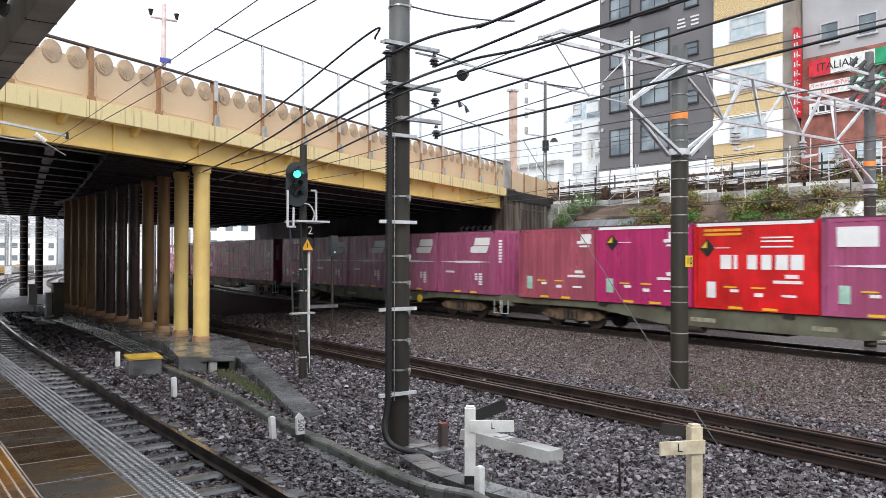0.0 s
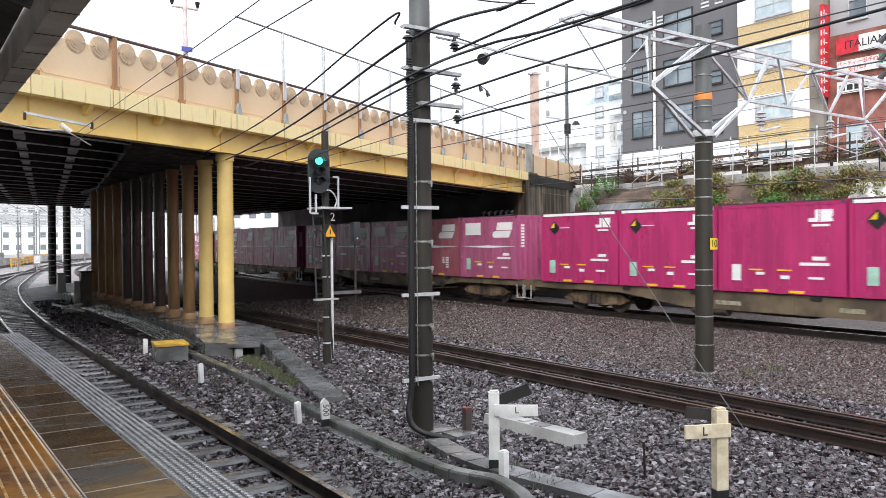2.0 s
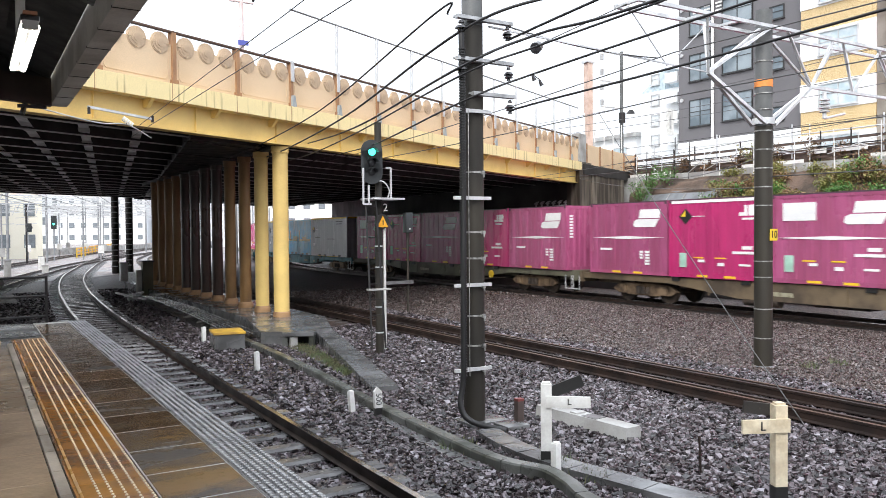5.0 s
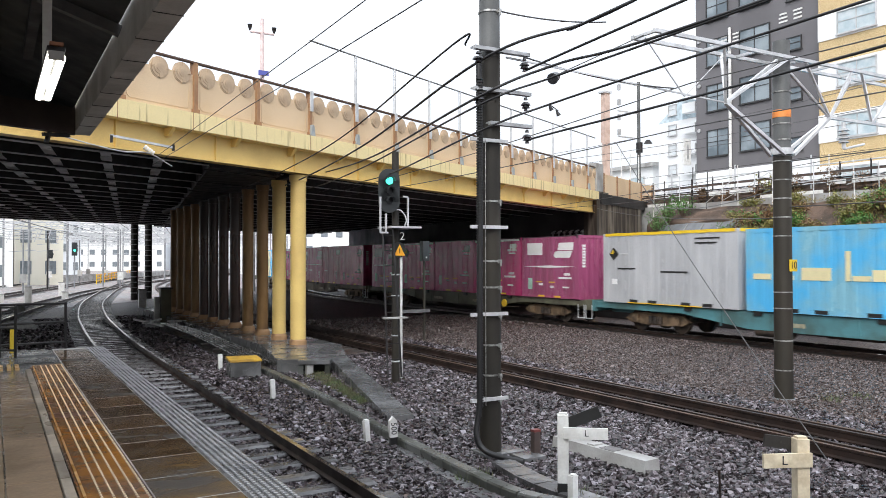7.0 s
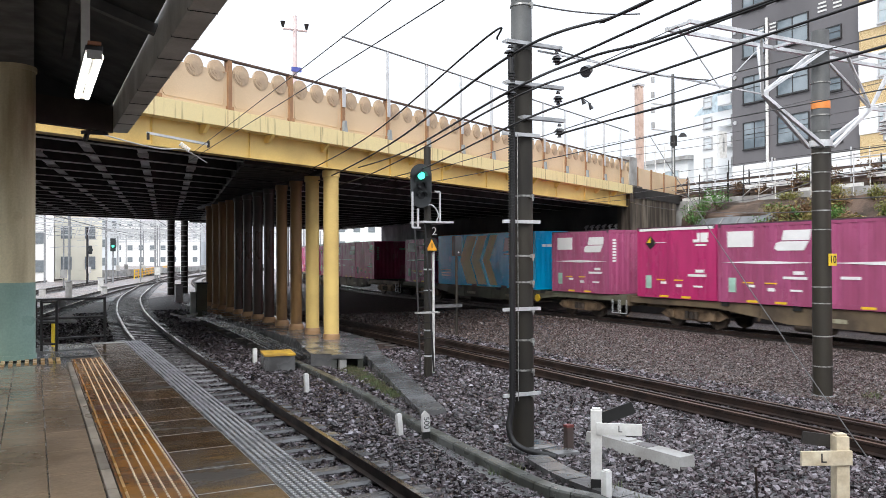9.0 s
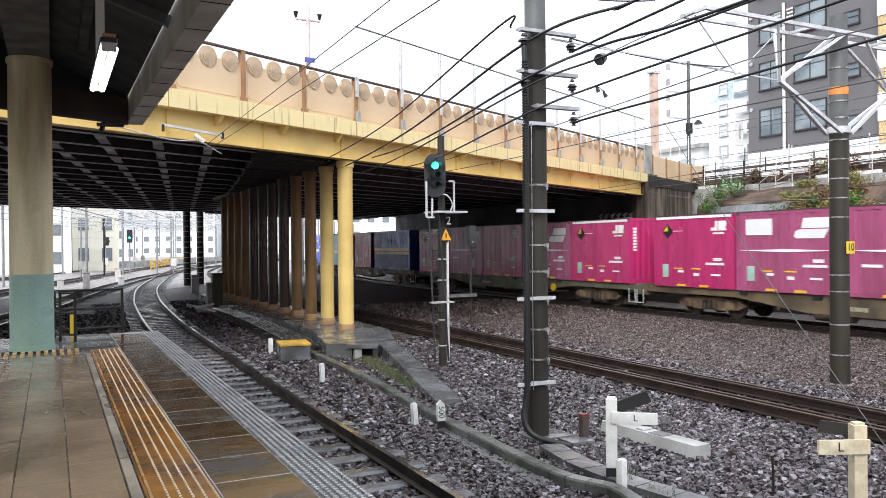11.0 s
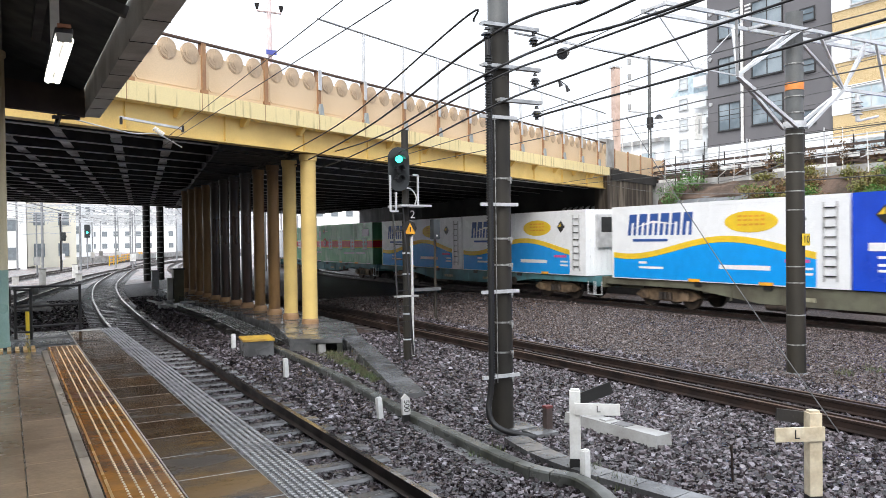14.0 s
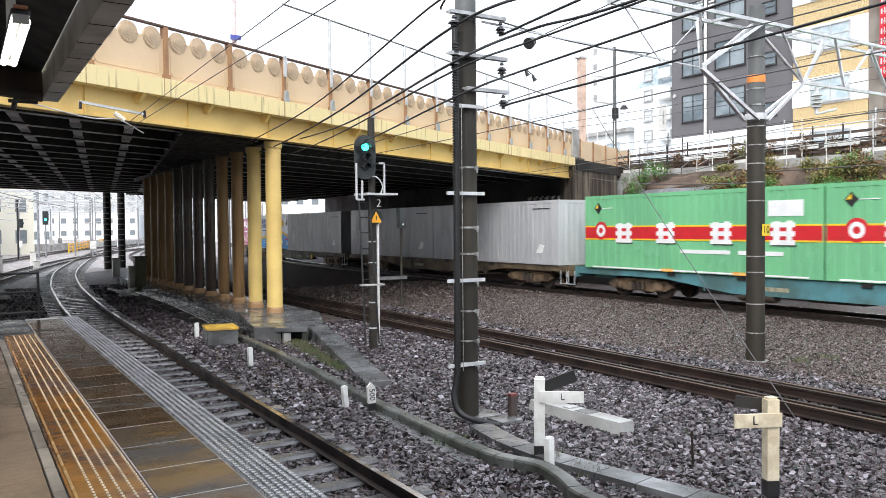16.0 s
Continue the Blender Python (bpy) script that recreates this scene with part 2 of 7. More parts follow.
def single(name, bm, material, label, category, group="", kind="", m=None, smooth=True):
    ob = part(name, bm, material, None, "", smooth)
    if m:
        ob.matrix_world = m
    return tagged(ob, label, category, group, kind)


def letters(text, size, material, parent, m, depth=0.002, name="lettering"):
    cu = bpy.data.curves.new(name, "FONT")
    cu.body, cu.size, cu.extrude, cu.align_x, cu.align_y = text, size, depth, "CENTER", "CENTER"
    cu.materials.append(material)
    ob = new(name, cu)
    ob.parent = parent
    ob.matrix_local = m
    return ob


def cable(name, pts, r, material, label, category="cable", group="", parent=None):
    cu = bpy.data.curves.new(name, "CURVE")
    cu.dimensions, cu.bevel_depth, cu.bevel_resolution, cu.use_fill_caps = "3D", r, 1, True
    sp = cu.splines.new("POLY")
    sp.points.add(len(pts) - 1)
    for q, c in zip(sp.points, pts):
        q.co = (*c, 1)
    cu.materials.append(material)
    ob = new(name, cu)
    ob.parent = parent
    return tagged(ob, label, category if not parent else "", group)


def sag(p, q, drop, n=14):
    p, q = Vector(p), Vector(q)
    return [tuple(p.lerp(q, i / n) - Vector((0, 0, drop * 4 * (i / n) * (1 - i / n)))) for i in range(n + 1)]


def spline(pts, n=12):
    """A smooth line through a few points."""
    out = []
    P = [Vector(p) for p in pts]
    P = [2 * P[0] - P[1]] + P + [2 * P[-1] - P[-2]]
    for i in range(1, len(P) - 2):
        a, b, c, d = P[i - 1:i + 3]
        for k in range(n):
            t = k / n
            out.append(0.5 * (2 * b + (c - a) * t + (2 * a - 5 * b + 4 * c - d) * t * t + (3 * b - a - 3 * c + d) * t ** 3))
    out.append(P[-2])
    return out


def sweep(bm, line, profile, mats=None):
    """Sweeps a closed profile (across, up) along a level line."""
    rings = []
    for i, p in enumerate(line):
        d = line[min(i + 1, len(line) - 1)] - line[max(i - 1, 0)]
        side = Vector((d.y, -d.x, 0)).normalized()
        rings.append([bm.verts.new(p + side * u + Vector((0, 0, v))) for u, v in profile])
    k = len(profile)
    for a, b in zip(rings, rings[1:]):
        for j in range(k):
            f = bm.faces.new((a[j], a[(j + 1) % k], b[(j + 1) % k], b[j]))
            if mats:
                f.material_index = mats[j]
    bm.faces.new(rings[0][::-1])
    bm.faces.new(rings[-1])
    bmesh.ops.recalc_face_normals(bm, faces=bm.faces)
    return bm


# ---- ground ----
bm = B()
prism(bm, [(-700, -300), (700, -300), (700, 1100), (-700, 1100)], -1.0, 0.0)
single("ground", bm, BALLAST, "grey-brown wet track ballast and gravel ground", "ground", kind="structure")

# far gravel paled: wet glare and washed-out distance are in its colour
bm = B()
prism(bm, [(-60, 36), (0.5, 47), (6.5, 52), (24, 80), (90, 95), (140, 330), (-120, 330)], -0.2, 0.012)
single("yard_ground", bm, stones_mat("glare_pale_gravel", (0.12, 0.12, 0.125), (0.26, 0.26, 0.27), (0.46, 0.46, 0.48), 5), "wet gravel of the distant rail yard, paled for glare", "ground", kind="structure", smooth=False)


def scatter(name, rects, seed, material, label):
    """Angular crushed stones: jittered blocks, tumbled at random."""
    rng = np.random.default_rng(seed)
    cube = np.array([(-1, -1, -1), (1, -1, -1), (1, 1, -1), (-1, 1, -1), (-1, -1, 1), (1, -1, 1), (1, 1, 1), (-1, 1, 1)], float)
    quads = np.array([(4, 5, 6, 7), (0, 1, 5, 4), (1, 2, 6, 5), (2, 3, 7, 6), (3, 0, 4, 7)])
    groups = []
    for x0, y0, x1, y1, dens, size, z in rects:
        n = int((x1 - x0) * (y1 - y0) * dens)
        at = np.stack([rng.uniform(x0, x1, n), rng.uniform(y0, y1, n), z + rng.uniform(-0.25, 0.65, n) * size], 1)
        half = size * rng.uniform(0.55, 1.3, (n, 1)) * np.stack([np.full(n, 0.85), rng.uniform(0.5, 0.85, n), rng.uniform(0.35, 0.7, n)], 1)
        q = cube[None] * half[:, None, :] * rng.uniform(0.55, 1.2, (n, 8, 1)) + rng.normal(0, 0.12 * size, (n, 8, 3))
        a, b = rng.uniform(0, 6.283, n), rng.normal(0, 0.45, n)
        ca, sa, cb, sb = np.cos(a)[:, None], np.sin(a)[:, None], np.cos(b)[:, None], np.sin(b)[:, None]
        x, y, h = q[..., 0] * cb + q[..., 2] * sb, q[..., 1], -q[..., 0] * sb + q[..., 2] * cb
        groups.append(np.stack([x * ca - y * sa, x * sa + y * ca, h], 2) + at[:, None, :])
    vs = np.concatenate(groups)
    fs = (quads[None] + 8 * np.arange(len(vs))[:, None, None]).reshape(-1, 4)
    me = bpy.data.meshes.new(name)
    me.from_pydata(vs.reshape(-1, 3).tolist(), [], fs.tolist())
    me.materials.append(material)
    return tagged(new(name, me), label, "ballast", kind="stuff")


scatter("ballast_stones", [(1.6, 3.2, 4.05, 12, 820, 0.033, -0.016), (1.6, 12, 4.05, 20, 420, 0.036, -0.016), (1.6, 20, 5.2, 40, 130, 0.04, -0.016), (4.05, 3.2, 9.4, 10, 850, 0.034, 0.0),
                           (4.05, 10, 9.4, 20, 430, 0.039, 0.0), (9.4, 3.5, 12.3, 12, 460, 0.036, 0.0), (9.4, 12, 12.0, 24, 220, 0.042, 0.0), (5.2, 20, 7.0, 40, 120, 0.044, 0.0),
                           (-3.0, 14, 1.6, 34, 90, 0.044, 0.0)], 3, STONE, "loose crushed dark grey wet ballast stones beside the tracks")
scatter("brown_ballast_stones", [(12.0, 3.5, 19.6, 14, 560, 0.025, 0.0), (12.0, 14, 19.6, 24, 360, 0.027, 0.0), (7.8, 24, 19.6, 33, 80, 0.042, 0.0)], 8, STONEBR, "fine brownish ballast stones beside the freight track")

# ---- tracks ----
RAILP = [(-0.06, 0.0), (0.06, 0.0), (0.06, 0.012), (0.012, 0.03), (0.012, 0.11), (0.033, 0.12), (0.033, 0.15), (-0.033, 0.15), (-0.033, 0.12), (-0.012, 0.11), (-0.012, 0.03), (-0.06, 0.012)]
bm = B()
prism(bm, [(-1.0, -0.11), (1.0, -0.11), (1.0, 0.11), (-1.0, 0.11)], -0.13, 0.0)
bmesh.ops.bevel(bm, geom=[e for e in bm.edges if abs(e.verts[0].co.z) < 0.01 and abs(e.verts[1].co.z) < 0.01], offset=0.03, segments=1, affect="EDGES")
SLEEPER_MESH = mesh_of("sleeper", bm, SLEEPER)
SLEEPER_DARK = SLEEPER_MESH.copy()
SLEEPER_DARK.materials.clear()
SLEEPER_DARK.materials.append(SLEEPDARK)


def track(label, pts, top, head, y_from, y_to, guard=False, smesh=None, sink=0.0):
    tr = thing("railway_track", label, "railway track", "railway tracks")
    line = spline([(x, y, top - 0.15) for x, y in pts], 10)
    for off in (-0.566, 0.566) + ((-0.40, 0.40) if guard else ()):
        ln = []
        for i, p in enumerate(line):
            d = line[min(i + 1, len(line) - 1)] - line[max(i - 1, 0)]
            ln.append(p + Vector((d.y, -d.x, 0)).normalized() * off)
        part("rail" if abs(off) > 0.5 else "guard_rail", sweep(B(), ln, RAILP, [0, 0, 0, 0, 0, 0, 1 if abs(off) > 0.5 else 0, 0, 0, 0, 0, 0]), [RAIL, head], tr, smooth=False)
    acc, last = 0.0, None
    for a, b in zip(line, line[1:]):
        d = b - a
        while acc < d.length:
            p = a + d * (acc / d.length)
            acc += 0.6
            if y_from < p.y < y_to:
                ob = new("sleeper", smesh or SLEEPER_MESH)
                ob.parent = tr
                ob.matrix_local = Matrix.Translation((p.x, p.y, top - 0.152 - sink)) @ Matrix.Rotation(math.atan2(d.y, d.x) - math.pi / 2, 4, "Z")
        acc -= d.length
    return tr


C1 = [(2.88, -30), (2.88, 0), (2.90, 8), (2.94, 13), (3.02, 18), (3.18, 25), (3.45, 31), (3.98, 39), (5.12, 50), (7.0, 62), (9.6, 77), (13.0, 94), (18.5, 115), (30, 150), (60, 220)]
track("single railway track beside the platform with polished rails, bending away", C1, 0.2, RAILTOP, 2, 80)
track("brown rusty railway track on concrete sleepers in ballast", [(10.06, -30), (10.06, 10), (10.06, 40), (11.6, 60), (16.5, 90), (30, 135), (60, 200)], 0.2, RAILDULL, 2, 40, True, SLEEPER_DARK, 0.03)
track("railway track carrying the freight train", [(20.9, -40), (20.9, 0), (20.9, 40), (22.2, 60), (28.9, 90), (41, 119)], 0.12, RAILTOP, 6, 40)
track("distant curving railway track with wet polished rails", [(-4.5, 12), (-3.0, 24), (-0.5, 36), (2.7, 52), (9.0, 77), (20, 108), (40, 150)], 0.2, RAILTOP, 20, 75)
track("distant curving railway track with wet polished rails", [(-9, 22), (-5, 42), (-0.4, 61), (4.5, 80), (14, 114), (36, 165)], 0.2, RAILTOP, 20, 75)
track("distant curving railway track with wet polished rails", [(-13, 40), (-7, 64), (-1, 86), (9, 120), (30, 172)], 0.2, RAILTOP, 40, 80)

# near-black strip on the freight track: the wagons' shade painted on the ground
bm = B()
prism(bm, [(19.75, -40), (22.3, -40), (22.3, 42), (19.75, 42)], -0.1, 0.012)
single("track_shade_bed", bm, stones_mat("shaded_gravel", (0.006, 0.005, 0.005), (0.016, 0.013, 0.012), (0.04, 0.034, 0.032), 18), "near-black gravel strip painting the shade under the freight train", "track bed", kind="structure", smooth=False)

# ---- platform ----
PZ = 1.30
PEND = 13.1
bm = B()
prism(bm, [(-7, -12), (1.24, -12), (1.24, PEND), (-7, PEND)], 0.0, PZ - 0.02)
plat = single("platform", bm, CONCWET, "wet station platform with tactile paving and dark edge slabs", "platform", kind="structure", smooth=False)
part("platform_edge", box(B(), 1.236, -12, PZ - 0.20, 1.49, PEND, PZ), EDGE, plat, "grey ribbed anti-slip edge strip")
part("joint_bed", box(B(), 0.785, -3.2, PZ - 0.05, 1.24, PEND - 0.04, PZ - 0.002), CONC, plat, "pale joint bed")


def pieces(name, mesh, parent, places):
    for x, y, z in places:
        ob = new(name, mesh)
        ob.parent = parent
        ob.location = (x, y, z)


def slab_mesh(name, w, l, h, material, gap=0.012):
    bm = B()
    box(bm, gap / 2, gap / 2, -h, w - gap / 2, l - gap / 2, 0, bev=0)
    es = [e for e in bm.edges if min(v.co.z for v in e.verts) > -0.001]
    bmesh.ops.bevel(bm, geom=es, offset=0.004, segments=1, affect="EDGES")
    return mesh_of(name, bm, material)


KERBM = mat("kerb_beige", (0.42, 0.36, 0.29), (0.20, 0.165, 0.13), 0.35, scale=3, rand=0.2, stretch=(1, 0.5, 1), world_space=True)
pieces("kerb_stone", slab_mesh("kerb_stone", 0.066, 0.46, 0.05, KERBM, 0.008), plat, [(0.358, -2.6 + 0.46 * i, PZ + 0.003) for i in range(29)])
pieces("edge_slab", slab_mesh("edge_slab", 0.455, 0.525, 0.05, SLAB, 0.014), plat, [(0.785, -2.92 + 0.525 * i, PZ) for i in range(30)])
pieces("tactile_paver", slab_mesh("tactile_paver", 0.355, 0.335, 0.04, TACT, 0.005), plat, [(0.428, -2.6 + 0.335 * i, PZ) for i in range(41)])
pieces("paving_tile", slab_mesh("paving_tile", 0.280, 0.64, 0.04, TILE, 0.006), plat,
       [(0.357 - 0.280 * (j + 1), -3.1 + 0.64 * i + (0.28 if j % 2 else 0), PZ) for j in range(10) for i in range(21)])
pieces("end_tile", slab_mesh("end_tile", 0.48, 0.56, 0.04, CONCWET, 0.010), plat, [(-3.12 + 0.48 * j, 11.42 + 0.56 * i, PZ - 0.004) for j in range(8) for i in range(3)])
# raised dots in five rows and chains of anti-slip studs on the edge
bm = B()
for j in range(5):
    for i in range(188):
        bmesh.ops.create_cone(bm, cap_ends=True, segments=6, radius1=0.0085, radius2=0.006, depth=0.006, matrix=Matrix.Translation((0.535 + 0.058 * j, 2.4 + 0.046 * i, PZ + 0.003)))
tagged(part("tactile_dots", bm, TACTDOT, plat, "pale raised dots", smooth=False), kind="stuff")
part("rib_line", box(B(), 0.448, -2.6, PZ, 0.462, 11.0, PZ + 0.005), mat("tactile_line", (0.55, 0.30, 0.10), None, 0.3), plat, "raised inner guide line", False)
bm = B()
for j in range(6):
    for i in range(246):
        y = 2.4 + 0.043 * i + 0.0215 * (j % 2)
        x = 1.262 + 0.041 * j
        bm.faces.new([bm.verts.new((x + a * 0.014, y + b * 0.017, PZ + 0.004 + 0.009 * (k % 2))) for k, (a, b) in enumerate(((-1, 0), (-0.4, 1), (1, 0.1), (0.4, -1)))])
        box(bm, x - 0.010, y - 0.010, PZ, x + 0.010, y + 0.010, PZ + 0.009)
tagged(part("edge_ribs", bm, mat("edge_rib", (0.46, 0.46, 0.47), (0.30, 0.30, 0.31), 0.3, scale=3), plat, "grey raised anti-slip studs", smooth=False), kind="stuff")
bm = B()
for i in range(38):
    box(bm, -3.0 + 0.088 * i, 10.85, PZ - 0.02, -2.955 + 0.088 * i, 11.3, PZ + 0.007)
part("tactile_band", bm, mat("tactile_bar", (0.66, 0.47, 0.24), (0.45, 0.26, 0.10), 0.3, scale=6), plat, "yellow tactile bars across the platform end", smooth=False)
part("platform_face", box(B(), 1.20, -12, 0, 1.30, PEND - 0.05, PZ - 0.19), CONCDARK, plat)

# unseen plain walls added behind the camera and far west, blocking low sky
SKYBLOCK = mat("sky_block_grey", (0.24, 0.235, 0.23), (0.17, 0.165, 0.16), 0.7, scale=0.4)
single("sky_block_south", box(B(), -60, -46.5, 0, 60, -46, 10), SKYBLOCK, "plain grey unseen wall added to block low sky light", "wall", kind="structure", smooth=False)
single("sky_block_west", box(B(), -60.5, -46.5, 0, -60, 36, 8), SKYBLOCK, "plain grey unseen wall added to block low sky light", "wall", kind="structure", smooth=False)

# canopy
RAFTER = mat("rafter_dark_grey", (0.10, 0.10, 0.10), (0.06, 0.06, 0.06), 0.6)
# the roof falls to a jointed box beam along the platform edge
bm = B()
for z in (0.0, 0.08):
    rows_ = [[bm.verts.new((x, y, h + z)) for x, y, h in ((1.03, ya, 4.86), (-0.6, yb, 5.40), (-5.5, yc, 5.40))] for ya, yb, yc in ((-12, -12, -12), (12.7, 11.92, 9.6))]
    for k in range(2):
        bm.faces.new((rows_[0][k], rows_[0][k + 1], rows_[1][k + 1], rows_[1][k]))
bmesh.ops.recalc_face_normals(bm, faces=bm.faces)
single("ceiling", bm, CANOPY, "dark corrugated station canopy ceiling", "ceiling", kind="structure", smooth=False)
can = thing("canopy_frame", "grey painted steel edge beam and rafters of the platform canopy", "canopy frame")
part("edge_beam", box(B(), 1.06, -12, 4.52, 1.285, 13.0, 4.94), CANBEAM, can, "grey box edge beam with joints", False)
for i in range(14):
    part("joint", box(B(), 1.056, 1.3 + 0.83 * i, 4.514, 1.289, 1.308 + 0.83 * i, 4.535), BLACKIRON, can)
for y in (1.6, 4.8, 8.0):
    part("rafter", bar(B(), (1.05, y, 4.80), (-0.6, y, 5.34), 0.09, 0.10), RAFTER, can, "", False)
    part("tie", box(B(), -5.5, y, 5.28, -0.6, y + 0.09, 5.40), RAFTER, can, "", False)
for x, z in ((-3.2, 5.28), (-1.3, 5.28), (0.30, 4.98)):
    part("purlin", box(B(), x, -12, z, x + 0.10, 10.4, z + 0.11), SOFFIT, can)
part("main_beam", box(B(), -0.47, -12, 5.06, 0.0, 11.75, 5.36), RAFTER, can, "dark grey longitudinal box beam", False)
part("end_board", prism(B(), [(-5.5, 9.45), (1.05, 12.62), (1.05, 12.76), (-5.5, 9.57)], 4.47, 4.86), mat("end_board_brown", (0.040, 0.027, 0.021), None, 0.6), can)
part("gable_board", prism(B(), [(-5.5, 9.50), (-0.6, 11.87), (-0.6, 11.95), (-5.5, 9.58)], 4.86, 5.42), CANOPY, can, "dark gable sheet", False)
part("gable_board", prism(B(), [(1.05, 4.86), (-0.6, 4.86), (-0.6, 5.42), (1.05, 4.90)], 0.0, 0.06, Matrix.Translation((0, 12.68, 0)) @ Matrix(((1, 0, 0, 0), (0.484, 0, 1, -0.484 * 1.05), (0, 1, 0, 0), (0, 0, 0, 1)))), CANOPY, can, "dark gable sheet", False)
part("end_bracket", bar(bar(B(), (0.62, 12.5, 4.42), (0.98, 12.75, 4.46), 0.05, 0.05), (0.66, 12.5, 4.30), (0.72, 12.6, 4.50), 0.05, 0.05), BLACKIRON, can, "dark steel bracket at the beam end", False)
KX, KY = -0.235, 11.5
col = thing("platform_column", "round platform column, cream above and green below", "column")
part("shaft", tube(B(), (KX, KY, 2.28), (KX, KY, 5.04), 0.256, 36), CREAM, col)
part("painted_base", tube(B(), (KX, KY, PZ), (KX, KY, 2.28), 0.259, 36), GREENPAINT, col, "green painted lower part")
for z in (2.95, 3.78, 4.6):
    part("seam", tube(B(), (KX, KY, z), (KX, KY, z + 0.006), 0.258, 36), CREAM, col)
part("collar", tube(B(), (KX, KY, 5.00), (KX, KY, 5.06), 0.275, 36), CREAM, col, "slim collar under the roof beam")
part("patch", tube(B(), (KX + 0.05, KY - 0.262, 3.12), (KX + 0.05, KY - 0.25, 3.12), 0.06, 14), CREAM, col, "round cover plate")
part("plinth_ring", tube(B(), (KX, KY, PZ), (KX, KY, PZ + 0.06), 0.272, 36), GREENPAINT, col)
lamp = thing("tube_lamp", "lit twin fluorescent tube lamp hanging from the canopy", "lamp")
part("housing", box(B(), 0.195, 3.685, 3.49, 0.267, 4.665, 3.517, bev=0.008), BLACKIRON, lamp)
for x in (0.209, 0.254):
    part("tube", tube(B(), (x, 3.70, 3.47), (x, 4.65, 3.47), 0.0155, 14), TUBE, lamp, "glowing white tube")
for y in (3.685, 4.65):
    part("socket", box(B(), 0.201, y - 0.010, 3.457, 0.262, y + 0.010, 3.493), mat("socket_grey", (0.30, 0.29, 0.27), None, 0.5), lamp)
part("conduit", box(B(), 0.21, 4.30, 3.517, 0.25, 4.36, 5.12), CANBEAM, lamp, "flat grey hanger", False)
part("bracket", box(B(), 0.205, 3.67, 3.515, 0.258, 3.73, 3.53), mat("bracket_rust", (0.22, 0.09, 0.04), None, 0.6), lamp, "rusty end bracket", False)
rail = thing("end_railing", "black steel tube railing at the platform end", "railing")
for a, z0 in (((0.03, 12.9), PZ), ((0.10, 12.25), PZ), ((0.285, 12.1), PZ), ((0.965, 13.02), PZ)):
    part("post", tube(B(), (*a, z0), (*a, 2.0), 0.021, 10), BLACKIRON, rail)
for z in (1.98, 1.70, 1.40):
    part("rail", tube(B(), (0.03, 12.9, z), (0.965, 13.02, z), 0.018, 10), BLACKIRON, rail)
    part("rail", tube(B(), (0.10, 12.25, z), (0.285, 12.1, z), 0.016, 10), BLACKIRON, rail)
    part("rail", tube(B(), (0.10, 12.25, z), (0.03, 12.9, z), 0.016, 10), BLACKIRON, rail)
yp = thing("yellow_post", "short yellow post at the platform end", "post")
part("post", tube(B(), (0.26, 12.75, PZ), (0.26, 12.75, PZ + 0.34), 0.032, 12), SIGNY, yp)
part("cap", tube(B(), (0.26, 12.75, PZ + 0.34), (0.26, 12.75, PZ + 0.37), 0.036, 12, 0.01), SIGNY, yp)

# ---- road bridge ----
BM = Matrix.Translation((7.45, 20.4, 0)) @ Matrix.Rotation(radians(27), 4, "Z")
bridge = thing("road_bridge", "yellow steel road bridge with tan parapet over the tracks", "bridge")
# S0 carries the bridge on unseen to the left to block sky light
S0, S1 = -48.0, 20.6


def bpart(name, bm, material, label="", smooth=True):
    bm.transform(BM)
    return part(name, bm, material, bridge, label, smooth)


n0, n1 = BM @ Vector((S0, 0.3, 0)), BM @ Vector((S1 + 3, 0.3, 0))
part("deck", prism(B(), [(n0.x, n0.y), (n1.x, n1.y), (33, 76), (26, 72), (9.5, 57.5), *[(BM @ Vector((s, 31.9, 0)))[:2] for s in (16.0, S0)]], 5.62, 6.0), SOFFIT, bridge, "deck slab darkened for the shade beneath", False)
bpart("girder", box(B(), S0, 0.10, 5.02, S1, 0.16, 5.64), YELLOW, "yellow plate girder", False)
bpart("flange", box(B(), S0, -0.02, 4.99, S1, 0.30, 5.02), YELLOW, "", False)
bpart("ledge", box(B(), S0, -0.22, 5.62, S1, 0.3, 6.02), LEDGE, "pale yellow rain-streaked ledge", False)
for i in range(35):
    s = S0 + 0.6 + 1.95 * i
    bm = B()
    prism(bm, [(-0.20, 5.62), (0.10, 5.62), (0.10, 5.42), (-0.02, 5.42)], -0.05, 0.05, Matrix.Translation((s, 0, 0)) @ Matrix(((0, 0, 1, 0), (1, 0, 0, 0), (0, 1, 0, 0), (0, 0, 0, 1))))
    bpart("bracket", bm, YELLOW, "", False)
for i in range(16):
    bpart("stiffener", box(B(), -22 + 2.7 * i, 0.04, 5.02, -21.98 + 2.7 * i, 0.1, 5.62), YELLOW, "", False)
for i in range(35):
    bpart("ledge_joint", box(B(), S0 + 1.1 + 1.95 * i, -0.224, 5.61, S0 + 1.115 + 1.95 * i, -0.21, 6.03), TANDARK, "", False)
POST0, STEP = -3.8 - 1.95 * 9, 1.95
panel_bm = B()
box(panel_bm, 0.05, -0.02, 6.02, STEP - 0.05, 0.04, 6.94)
for a, b in (((0.22, 6.14), (STEP - 0.22, 6.14)), ((0.16, 6.2), (0.16, 6.62)), ((STEP - 0.16, 6.2), (STEP - 0.16, 6.62)), ((0.16, 6.2), (0.22, 6.14)), ((STEP - 0.16, 6.2), (STEP - 0.22, 6.14))):
    bar(panel_bm, (a[0], -0.022, a[1]), (b[0], -0.022, b[1]), 0.022, 0.016)
